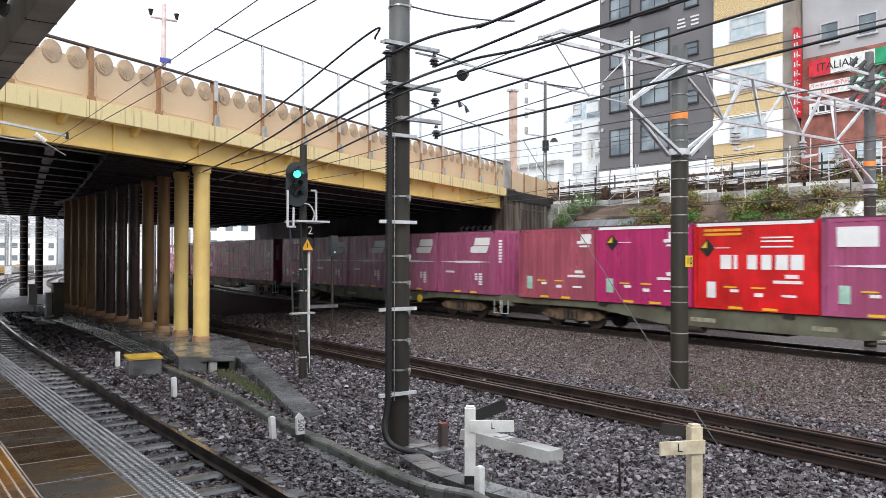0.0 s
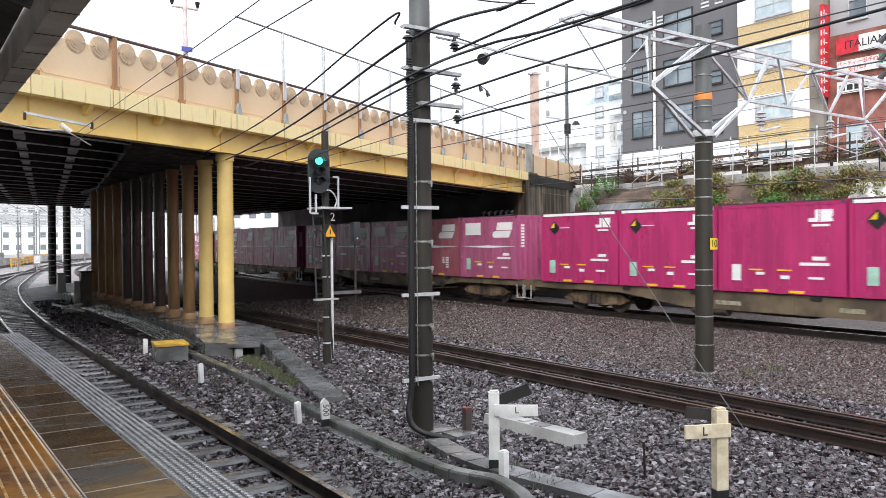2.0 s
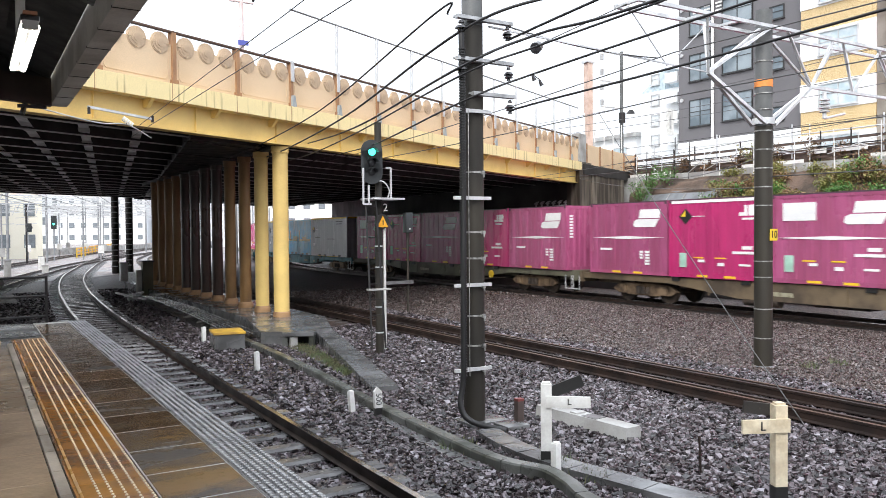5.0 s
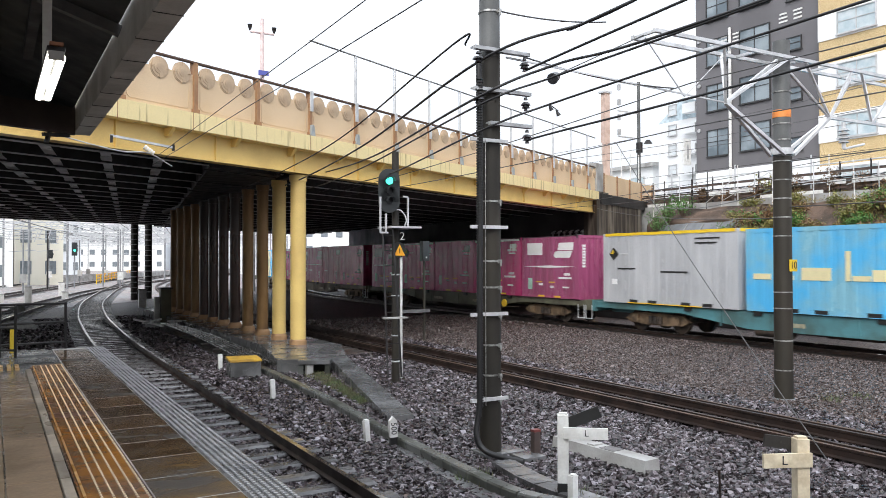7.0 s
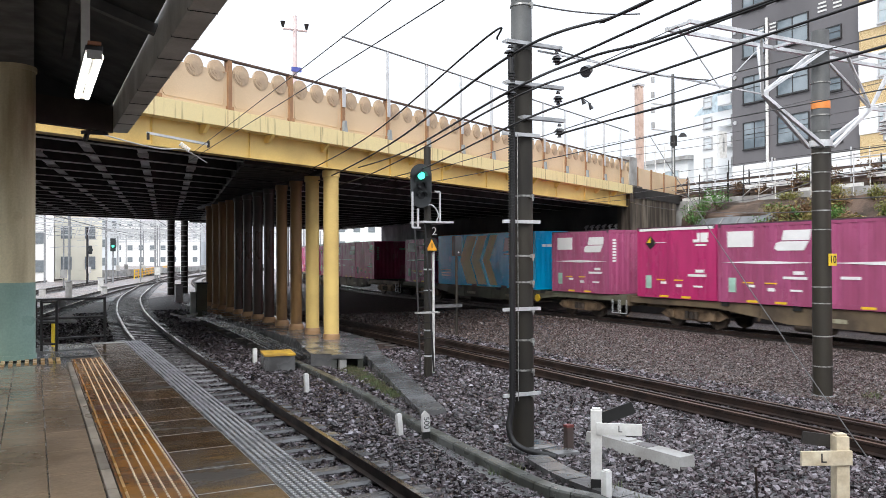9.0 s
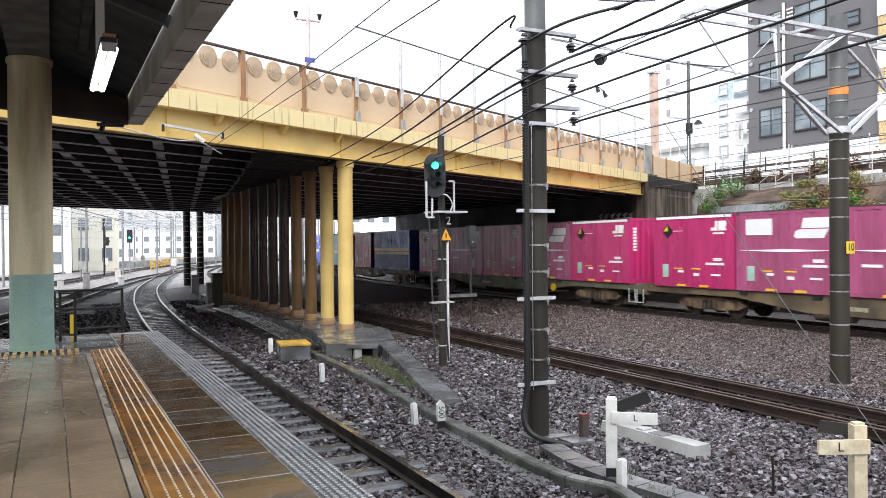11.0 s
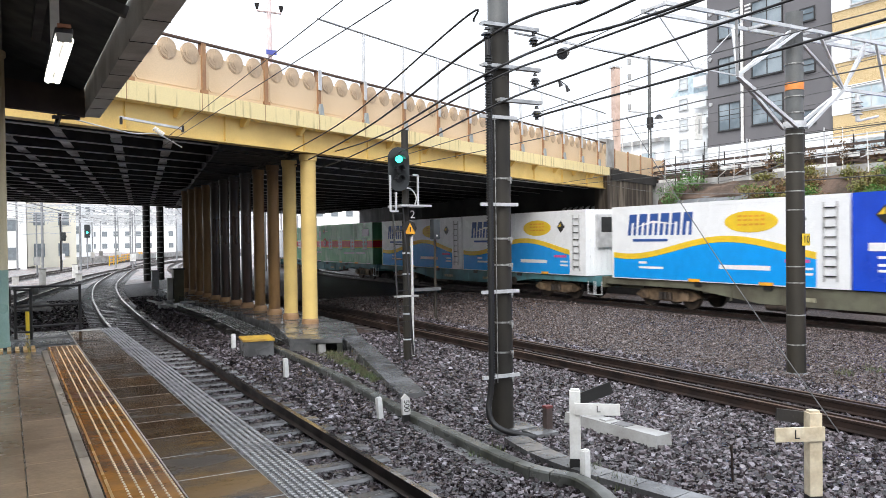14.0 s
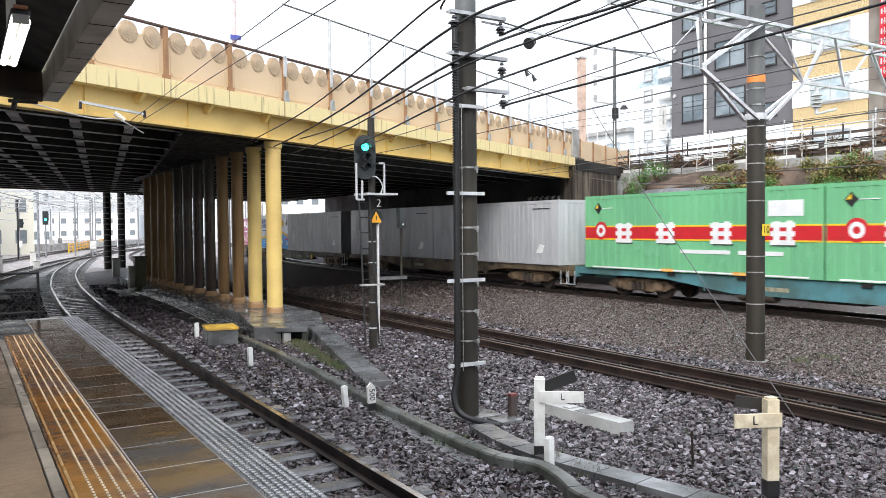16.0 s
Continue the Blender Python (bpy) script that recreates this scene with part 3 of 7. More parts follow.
PANEL = mesh_of("panel", panel_bm, TAN)
disc_bm = B()
for r, y in ((0.245, -0.03), (0.215, -0.045), (0.15, -0.055), (0.09, -0.065)):
    tube(disc_bm, (0, y, 0), (0, 0.02, 0), r, 26)
for k in range(4):
    a = radians(90 * k)
    bar(disc_bm, (0.09 * math.cos(a), -0.05, 0.09 * math.sin(a)), (0.24 * math.cos(a), -0.05, 0.24 * math.sin(a)), 0.016, 0.012)
DISCM = mesh_of("disc", disc_bm, DISC, True)
pb = B()
box(pb, -0.055, -0.07, 6.0, 0.055, 0.08, 7.22)
prism(pb, [(-0.09, -0.10), (0.09, -0.10), (0.09, 0.06), (-0.09, 0.06)], 6.0, 6.14)
POSTM = mesh_of("parapet_post", pb, TANDARK)
FENCEG = mat("fence_pale_grey", (0.62, 0.63, 0.64), (0.50, 0.51, 0.52), 0.45, 0.2)
wb_ = B()
box(wb_, -0.055, -0.11, 6.72, 0.055, -0.072, 7.27)
BRACKM = mesh_of("post_bracket", wb_, FENCEG)
wf = B()
prism(wf, [(-0.09, 6.02), (0.09, 6.02), (0.035, 6.34), (-0.035, 6.34)], 0.075, 0.16, Matrix(((1, 0, 0, 0), (0, 0, -1, 0), (0, 1, 0, 0), (0, 0, 0, 1))))
SHOEM = mesh_of("post_shoe", wf, mat("shoe_blue_grey", (0.34, 0.38, 0.40), None, 0.5))
wp = B()
tube(wp, (0, -0.03, 7.2), (0, -0.03, 8.66), 0.042, 10)
WPOST = mesh_of("fence_post", wp, FENCEG, True)
i = 0
while POST0 + STEP * i < S1 - 0.2:
    s = POST0 + STEP * i
    for nm, me, off in (("parapet_panel", PANEL, 0), ("parapet_post", POSTM, 0)):
        o = part(nm, me, None, bridge)
        o.matrix_world = BM @ Matrix.Translation((s, 0, 0))
    for k in range(3):
        o = part("disc", DISCM, None, bridge)
        o.matrix_world = BM @ Matrix.Translation((s + 0.36 + 0.615 * k, 0, 6.93))
    if s > 0.05:
        for nm, me in (("post_bracket", BRACKM), ("post_shoe", SHOEM)) + ((("fence_post", WPOST),) if s > 1.0 else ()):
            o = part(nm, me, None, bridge, "pale grey tubular fence post" if nm == "fence_post" else "")
            o.matrix_world = BM @ Matrix.Translation((s, 0, 0))
    i += 1
bpart("handrail", box(B(), S0, -0.05, 7.21, S1, 0.05, 7.26, bev=0.012), mat("handrail_dark", (0.10, 0.055, 0.035), None, 0.5), "dark brown handrail", False)
bm = B()
tube(bm, (0.1, -0.03, 8.68), (S1, -0.03, 8.68), 0.026, 8)
bpart("fence_rail", bm, mat("fence_rail_grey", (0.22, 0.22, 0.22), None, 0.5))
# brightest copy for the long flanges, painted as if catching the light
SOFFBR = mat("soffit_flange_lit", (0.76, 0.76, 0.78), (0.48, 0.48, 0.50), 0.35, scale=1.5)
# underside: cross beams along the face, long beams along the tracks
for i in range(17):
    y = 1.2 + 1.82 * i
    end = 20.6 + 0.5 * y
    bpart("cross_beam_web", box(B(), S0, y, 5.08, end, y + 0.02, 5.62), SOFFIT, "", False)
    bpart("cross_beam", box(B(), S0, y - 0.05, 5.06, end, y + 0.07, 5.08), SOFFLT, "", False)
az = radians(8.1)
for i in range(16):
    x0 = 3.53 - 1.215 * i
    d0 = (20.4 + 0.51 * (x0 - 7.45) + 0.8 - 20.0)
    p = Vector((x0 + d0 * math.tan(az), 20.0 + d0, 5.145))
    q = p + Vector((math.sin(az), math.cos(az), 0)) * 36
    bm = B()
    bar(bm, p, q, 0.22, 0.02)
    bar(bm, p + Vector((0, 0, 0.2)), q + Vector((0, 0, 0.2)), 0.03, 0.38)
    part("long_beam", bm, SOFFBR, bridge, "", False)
    for k in range(12):
        a = p + (q - p) * ((k + 0.35 * (i % 3)) / 12.5 + 0.02)
        part("splice_plate", bar(B(), a - Vector((0, 0, 0.016)), a + (q - p).normalized() * 0.7 - Vector((0, 0, 0.016)), 0.26, 0.012), SOFFLT, bridge, "", False)
# deep dark girder beside the column row
gd = Vector((math.sin(radians(8.5)), math.cos(radians(8.5)), 0)) * 32
part("box_girder", prism(B(), [(4.75, 20.0), (6.95, 21.1), (6.95 + gd.x * 0.95, 21.1 + gd.y * 0.95), (4.75 + gd.x, 20.0 + gd.y)], 4.98, 5.60), SOFFIT, bridge, "deep dark steel box girder", False)
for i in range(9):
    a = Vector((6.95, 21.6, 0)) + gd * (i / 10)
    part("girder_stiffener", bar(B(), (a.x - 2.2, a.y - 1.1, 4.965), (a.x, a.y, 4.965), 0.08, 0.03), BLACKIRON, bridge, "", False)


def column_mesh(r, material):
    bm = B()
    tube(bm, (0, 0, 0.42), (0, 0, 4.95), r, 28)
    tube(bm, (0, 0, 4.80), (0, 0, 4.97), r * 1.15, 28)
    for z in (1.2, 3.3):
        tube(bm, (0, 0, z), (0, 0, z + 0.012), r * 1.012, 28)
    return mesh_of("column", bm, material, True)


# column tones mix rust with light and shade: darkest in mid-row
OCHRE = mat("column_ochre_stain_shade", (0.30, 0.165, 0.055), (0.09, 0.045, 0.021), 0.5, scale=1.6, stretch=(1, 1, 0.25), lo=0.42, hi=0.66)
base_bm = B()
tube(base_bm, (0, 0, 0.3), (0, 0, 0.44), 0.235, 28)
tube(base_bm, (0, 0, 0.44), (0, 0, 0.50), 0.225, 28, 0.2)
BASEM = mesh_of("column_base", base_bm, mat("column_base_rust", (0.42, 0.25, 0.12), (0.20, 0.11, 0.06), 0.6), True)
COLS = [column_mesh(0.212, YELLOW), column_mesh(0.198, YELLOW), column_mesh(0.178, OCHRE), column_mesh(0.178, OCHRE)] + [column_mesh(0.178, RUSTSHADE)] * 5 + [column_mesh(0.178, OCHRE)] * 4
for i in range(4):
    y = 1.2 + 1.82 * (17 + i)
    s0, end = 18.9 + (y - 32.1) * 3.85, 20.6 + 0.5 * y
    if s0 < end:
        bpart("cross_beam_web", box(B(), s0, y, 5.08, end, y + 0.02, 5.62), SOFFIT, "", False)
        bpart("cross_beam", box(B(), s0, y - 0.05, 5.06, end, y + 0.07, 5.08), SOFFLT, "", False)
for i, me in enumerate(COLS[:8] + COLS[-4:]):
    o = part("column", me, None, bridge, ("yellow painted steel column", "ochre steel column with rust stains and part shade in its colour", "rust-brown steel column with shade in its colour")[0 if i < 2 else 2 if 4 <= i < 8 else 1])
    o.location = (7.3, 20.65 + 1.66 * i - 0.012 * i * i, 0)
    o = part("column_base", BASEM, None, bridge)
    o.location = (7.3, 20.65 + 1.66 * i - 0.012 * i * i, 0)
part("cap_beam", box(B(), 7.2, 20.6, 4.96, 7.4, 40, 5.1), SOFFIT, bridge, "", False)
bm = B()
prism(bm, [(5.75, 17.7), (6.78, 17.2), (7.35, 17.3), (8.3, 20.0), (8.3, 40.5), (6.4, 40.5), (6.4, 21)], 0.0, 0.32)
single("column_plinth", bm, CONCWET, "wet concrete plinth under the bridge columns", "plinth", kind="structure", smooth=False)
# abutment and wing wall
# abutment wall coloured near-black to hold the shade under the deck
bm = B()
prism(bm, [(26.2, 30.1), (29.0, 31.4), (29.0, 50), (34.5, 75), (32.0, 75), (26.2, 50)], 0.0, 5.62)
single("abutment_wall", bm, CONCDARK, "concrete abutment wall with the shade under the bridge in its colour", "wall", kind="structure", smooth=False)
bm = B()
prism(bm, [(25.75, 29.55), (27.2, 30.3), (27.2, 31.2), (25.75, 30.5)], 0.0, 6.05)
wing = single("abutment_pier", bm, CONCSTAIN, "rain-stained brown concrete pier at the bridge end", "pier", kind="structure", smooth=False)
bm = B()
prism(bm, [(27.2, 30.25), (31.5, 32.4), (31.5, 33.4), (27.2, 31.2)], 0.0, 5.6)
single("wing_wall", bm, CONCSTAIN, "stained concrete wing wall beside the bridge", "wall", kind="structure", smooth=False)
endp = thing("end_parapet", "pale tan concrete parapet beyond the bridge end", "parapet")
bm = B()
box(bm, S1, -0.1, 6.02, S1 + 0.9, 0.3, 7.45)
bm.transform(BM)
part("pillar", bm, CONC, endp, "grey concrete end pillar", False)
bm = B()
box(bm, S1 + 0.9, 0, 5.95, S1 + 9.4, 0.2, 7.0)
bm.transform(BM)
part("wall", bm, TAN, endp, "", False)
for i in range(5):
    bm = B()
    box(bm, S1 + 1.1 + 1.9 * i, -0.05, 5.95, S1 + 1.22 + 1.9 * i, 0.0, 7.05)
    bm.transform(BM)
    part("pilaster", bm, TANDARK, endp, "", False)
bm = B()
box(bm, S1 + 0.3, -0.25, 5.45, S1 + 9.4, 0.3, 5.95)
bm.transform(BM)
part("coping", bm, CONCDARK, endp, "dark coping beam", False)
for i in range(5):
    bm = B()
    tube(bm, (S1 + 1.2 + 1.4 * i, 0.1, 7.0), (S1 + 1.2 + 1.4 * i, 0.1, 8.6), 0.03, 8)
    bm.transform(BM)
    part("fence_post", bm, WHITE, endp)
ib = thing("insulator_bracket", "row of grey pin insulators on a bracket by the abutment", "insulator bracket")
part("arm", bar(B(), (25.9, 30.7, 3.95), (25.9, 33.3, 3.85), 0.05, 0.05), GALV, ib, "", False)
part("stand", bar(B(), (25.95, 31.9, 3.2), (25.95, 31.9, 3.92), 0.06, 0.06), GALV, ib, "", False)
for k in range(6):
    y, bm = 30.8 + 0.48 * k, B()
    tube(bm, (25.9, y, 3.93), (25.9, y, 4.05), 0.05, 10)
    tube(bm, (25.9, y, 4.05), (25.9, y, 4.14), 0.12, 12, 0.07)
    tube(bm, (25.9, y, 4.14), (25.9, y - 0.2, 4.17), 0.04, 8)
    part("insulator", bm, PORC, ib)
part("cable_drop", bar(B(), (25.93, 31.2, 3.4), (25.93, 31.9, 2.7), 0.03, 0.03), RUBBER, ib, "", False)
fb = thing("trackside_box", "small dull yellow equipment box behind the freight track", "equipment box")
part("body", box(B(), 24.3, 28.3, 0.0, 24.7, 28.65, 1.55, bev=0.02), LIDY, fb)
part("roof", box(B(), 24.27, 28.27, 1.55, 24.73, 28.68, 1.6), BLACKIRON, fb, "", False)

# ---- embankment, street and buildings behind the train ----
EARTH = mat("embankment_earth", (0.14, 0.092, 0.066), (0.05, 0.037, 0.028), 0.9, scale=0.9, fine=12, bump=0.6, dist=0.08)
SLATE = mat("slope_slate_grey", (0.17, 0.18, 0.19), (0.11, 0.115, 0.12), 0.5, scale=1.2, stretch=(1, 1, 0.3))
WHITEC = mat("white_shotcrete", (0.66, 0.66, 0.65), (0.36, 0.35, 0.34), 0.7, scale=1.8, lo=0.5, hi=0.6)


def slope(name, y0, y1, x0, z0, x1, z1, material, label, n=24, rough=0.12):
    bm = B()
    rows = []
    for i in range(n + 1):
        y = y0 + (y1 - y0) * i / n
        row = []
        for j in range(9):
            f = j / 8
            w = noise.noise(Vector((y * 0.7, f * 4, 3.0))) * rough
            row.append(bm.verts.new((x0 + (x1 - x0) * f - w, y, z0 + (z1 - z0) * f + w)))
        row.append(bm.verts.new((x1 + 1, y, z1)))
        row.append(bm.verts.new((x1 + 1, y, z0 - 0.5)))
        row.append(bm.verts.new((x0, y, z0 - 0.5)))
        rows.append(row)
    k = len(rows[0])
    for a, b in zip(rows, rows[1:]):
        for j in range(k):
            bm.faces.new((a[j], a[(j + 1) % k], b[(j + 1) % k], b[j]))
    bm.faces.new(rows[0])
    bm.faces.new(rows[-1][::-1])
    bmesh.ops.recalc_face_normals(bm, faces=bm.faces)
    return single(name, bm, material, label, "embankment", kind="structure")


# added dark wall that keeps the view beneath the wagons black
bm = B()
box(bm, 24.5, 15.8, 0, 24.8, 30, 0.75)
single("shade_wall", bm, CONCDARK, "low dark wall added to deepen the shade behind the freight track", "wall", kind="structure", smooth=False)
slope("embankment", -30, 24.5, 26.5, 0.0, 31.6, 5.2, EARTH, "brown earth embankment behind the freight track", 60)
slope("concrete_slope", 24.5, 29.8, 26.2, 0.0, 30.6, 4.6, SLATE, "grey panelled concrete slope beside the abutment", 8, 0.02)
bm = B()
for i in range(5):
    for j in range(7):
        f = j / 7
        bar(bm, (26.17 + 4.4 * f, 24.9 + 1.05 * i, 4.6 * f + 0.01), (26.17 + 4.4 * (f + 0.11), 24.9 + 1.05 * i, 4.6 * (f + 0.11) + 0.01), 0.03, 0.03)
single("slope_joints", bm, CONC, "pale joints between the slope panels", "joint", kind="structure")
slope("earth_top", 24.5, 31.0, 30.5, 4.55, 31.6, 5.3, EARTH, "brown earth at the top of the concrete slope", 8)
slope("shotcrete_face", -30, 15.8, 25.4, 0.0, 30.7, 4.75, WHITEC, "white flaking shotcrete slope at the top of the embankment", 40, 0.15)
bm = B()
prism(bm, [(32.0, -60), (300, -60), (300, 34.0), (32.0, 34.0)], -0.5, 5.6)
prism(bm, [(38, 34.01), (300, 34.01), (300, 80), (38, 80)], -0.5, 5.6)
single("street", bm, CONC, "grey street above the embankment", "street", kind="structure", smooth=False)
wallm = mat("low_wall_dark", (0.20, 0.15, 0.12), (0.11, 0.08, 0.065), 0.7, scale=1.4)
bm = B()
box(bm, 32.4, -60, 5.6, 32.6, 33, 6.1)
single("street_wall", bm, wallm, "stained dark low wall along the street", "wall", kind="structure", smooth=False)
fence = thing("street_fence", "dark pipe fence with white boards along the street", "fence")
for i in range(45):
    y = -28 + 1.4 * i
    part("post", tube(B(), (32.2, y, 5.2), (32.2, y, 6.95 if i % 3 else 7.4), 0.035, 8), BLACKIRON if i % 3 else GALV, fence)
for z, m_ in ((6.9, GALV), (6.55, BLACKIRON), (6.25, BLACKIRON)):
    part("rail", tube(B(), (32.2, -28, z), (32.2, 33, z), 0.03, 8), m_, fence)
fr_ = random.Random(4)
FENCEB = mat("fence_brown", (0.10, 0.065, 0.05), (0.06, 0.042, 0.035), 0.7)
for z in (6.45, 6.1, 5.75):
    part("plank", box(B(), 32.10, -28, z, 32.15, 33, z + 0.09), FENCEB, fence, "dark brown plank rail", False)
y = 6.0
while y < 32:
    l_ = fr_.uniform(0.6, 2.2)
    z_ = fr_.choice([5.42, 5.52, 5.56, 5.95])
    part("board", box(B(), 32.06, y, z_, 32.095, min(y + l_, 32.5), z_ + 0.2), WHITE, fence, "white board", False)
    y += l_ + fr_.uniform(0.1, 0.45)
for i in range(26):
    y = 7.5 + 0.98 * i + fr_.uniform(-0.2, 0.2)
    h_ = fr_.uniform(6.7, 7.6)
    part("stake", tube(B(), (32.0, y, 5.0), (32.0 + fr_.uniform(-0.06, 0.06), y + fr_.uniform(-0.06, 0.06), h_), 0.024, 6), fr_.choice([GALV, WHITE, BLACKIRON]), fence)
    if i % 2:
        part("cross_pipe", tube(B(), (31.95, y, fr_.uniform(5.6, 6.9)), (31.95, y + fr_.uniform(1.5, 3.5), fr_.uniform(5.6, 6.9)), 0.02, 6), GALV, fence)
cable("wire", [(32.2, -28, 7.3), (32.2, 33, 7.3)], 0.012, BLACKIRON, "thin fence wire", parent=fence)

LEAF = mat("leaf_green", (0.17, 0.19, 0.045), (0.25, 0.20, 0.065), 0.6, scale=2, rand=0.35, island=True)
LEAFG = mat("leaf_fresh_green", (0.10, 0.24, 0.05), (0.07, 0.17, 0.04), 0.6, scale=2, rand=0.3, island=True)
LEAFD = mat("leaf_dry", (0.26, 0.15, 0.075), (0.12, 0.075, 0.04), 0.7, scale=2, rand=0.3, island=True)
BARK = mat("bark", (0.10, 0.07, 0.05), None, 0.9)


def shrub(x, y, z, w, h, material, seed, label):
    rng = random.Random(seed)
    sh = thing("shrub", label, "shrub", "embankment shrubs")
    sb = B()
    tips = []
    for i in range(11):
        a, r = rng.uniform(0, 6.28), rng.uniform(0.1, 1) * w / 2
        tip = (x + r * math.cos(a), y + r * math.sin(a), z + h * rng.uniform(0.4, 1.0))
        tube(sb, (x, y, z - 0.2), tip, 0.02, 5, 0.006)
        tips.append(tip)
    part("stem", sb, BARK, sh)
    vs, fs = [], []
    for i in range(int(480 * max(1, w * h / 2))):
        t = rng.choice(tips)
        f = rng.uniform(0.3, 1.1)
        c = Vector((x + (t[0] - x) * f + rng.gauss(0, 0.13), y + (t[1] - y) * f + rng.gauss(0, 0.13), z + (t[2] - z) * f + rng.gauss(0, 0.1)))
        q = Euler((rng.uniform(-1, 1), rng.uniform(-1, 1), rng.uniform(0, 6.28))).to_matrix()
        s = rng.uniform(0.035, 0.085)
        k = len(vs)
        vs += [tuple(c + q @ Vector(v) * s) for v in ((-1, 0, 0), (0, -0.45, 0.15), (1, 0, 0), (0, 0.45, 0.15))]
        fs += [(k, k + 1, k + 2, k + 3)]
    me = bpy.data.meshes.new("foliage")
    me.from_pydata(vs, [], fs)
    me.materials.append(material)
    tagged(part("foliage", me, None, sh), kind="stuff")


rng = random.Random(5)
for i in range(95):
    y = rng.uniform(7, 25.5)
    f = rng.uniform(0.6, 1.0)
    shrub(26.5 + 5.1 * f, y, 5.2 * f, rng.uniform(0.8, 1.8), rng.uniform(0.3, 0.85), rng.choice([LEAF, LEAF, LEAF, LEAFD, LEAFG]), i, "straggly green and yellowing shrub on the embankment")
# dry grass and creepers over the bank
vs, fs = [], []
for i in range(9000):
    y, f = rng.uniform(6, 25.0), rng.uniform(0.5, 1.02)
    if noise.noise(Vector((y * 0.6, f * 5, 8.0))) < -0.12:
        continue
    c = Vector((26.5 + 5.1 * f - 0.06, y, 5.2 * f + rng.uniform(0, 0.16)))
    q = Euler((rng.uniform(-1.3, 1.3), rng.uniform(-1.3, 1.3), rng.uniform(0, 6.28))).to_matrix()
    s = rng.uniform(0.05, 0.13)
    k = len(vs)
    vs += [tuple(c + q @ Vector(v) * s) for v in ((-1, 0, 0), (0, -0.22, 0.12), (1, 0, 0.1), (0, 0.22, 0.12))]
    fs += [(k, k + 1, k + 2, k + 3)]
me = bpy.data.meshes.new("dry_grass")
me.from_pydata(vs, [], fs)
me.materials.append(mat("dry_grass", (0.30, 0.22, 0.09), (0.20, 0.19, 0.06), 0.8, scale=1.2, rand=0.45, island=True))
tagged(new("dry_grass", me), "dry yellow-brown grass and creepers on the embankment", "grass", kind="stuff")
for i in range(16):
    shrub(32.3, 8 + 1.35 * i + rng.uniform(-0.5, 0.5), 5.6, rng.uniform(0.7, 1.4), rng.uniform(0.4, 1.3), rng.choice([LEAFD, LEAFD, LEAF]), 200 + i, "dry climbing vine on the street fence")
for i, (x, y, z) in enumerate(((30.3, 29.2, 4.7), (30.9, 28.8, 5.0), (29.6, 29.3, 4.0))):
    shrub(x, y, z, 1.3, 1.0, LEAFG, 90 + i, "fresh green bush beside the bridge end")

GREYB = mat("facade_dark_grey", (0.155, 0.148, 0.155), (0.135, 0.13, 0.136), 0.6, scale=0.3)
TILEB = mat("facade_tan_tile", (0.44, 0.29, 0.12), (0.78, 0.62, 0.36), 0.5, scale=17, stretch=(1, 1, 1.5), lo=0.44, hi=0.56)
WHITEB = mat("facade_white", (0.86, 0.87, 0.87), (0.80, 0.81, 0.81), 0.6, scale=0.5)
BRICKB = mat("facade_red_brick", (0.36, 0.13, 0.10), (0.20, 0.075, 0.055), 0.7, scale=1.0, fine=25)
GLASSD = mat("window_glass", (0.13, 0.165, 0.19), (0.30, 0.35, 0.38), 0.08, scale=0.45, bump=0, lo=0.40, hi=0.62)
GLASSL = mat("window_curtained", (0.42, 0.52, 0.56), (0.60, 0.66, 0.68), 0.15, scale=1.5, bump=0)
GLASSW = mat("window_near_white", (0.66, 0.70, 0.72), (0.76, 0.79, 0.80), 0.2, scale=1.5, bump=0)
FRAMEW = mat("window_frame", (0.60, 0.60, 0.60), None, 0.4, 0.3)
FRAMEK = mat("window_frame_dark", (0.04, 0.04, 0.04), None, 0.4)


def window(parent, X, y0, y1, z0, z1, glass, frame_m, lights=2):
    w = part("window", box(B(), X - 0.02, y0, z0, X + 0.06, y1, z1), glass, parent, "", False)
    bm = B()
    t = 0.06
    for a in ((y0 - t, z0 - t, y1 + t, z0), (y0 - t, z1, y1 + t, z1 + t), (y0 - t, z0, y0, z1), (y1, z0, y1 + t, z1)):
        box(bm, X - 0.08, a[0], a[1], X + 0.02, a[2], a[3])
    for k in range(1, lights):
        y = y0 + (y1 - y0) * k / lights
        box(bm, X - 0.05, y - 0.025, z0, X - 0.015, y + 0.025, z1)
    box(bm, X - 0.05, y0, (z0 * 0.45 + z1 * 0.55) - 0.02, X - 0.015, y1, (z0 * 0.45 + z1 * 0.55) + 0.02)
    part("frame", bm, frame_m, w, "", False)
    part("sill", box(B(), X - 0.14, y0 - 0.1, z0 - t - 0.05, X, y1 + 0.1, z0 - t), frame_m, w, "", False)


XB = 42.0
gb_ = thing("office_building", "dark grey rendered office building with dark windows", "building", "street buildings")
part("wall", box(B(), XB, 28.5, 8.6, XB + 12, 37.9, 26), GREYB, gb_, "", False)
part("base", box(B(), XB - 0.05, 28.5, 5.6, XB + 12, 37.9, 8.6), WHITEB, gb_, "white ground floor wall", False)
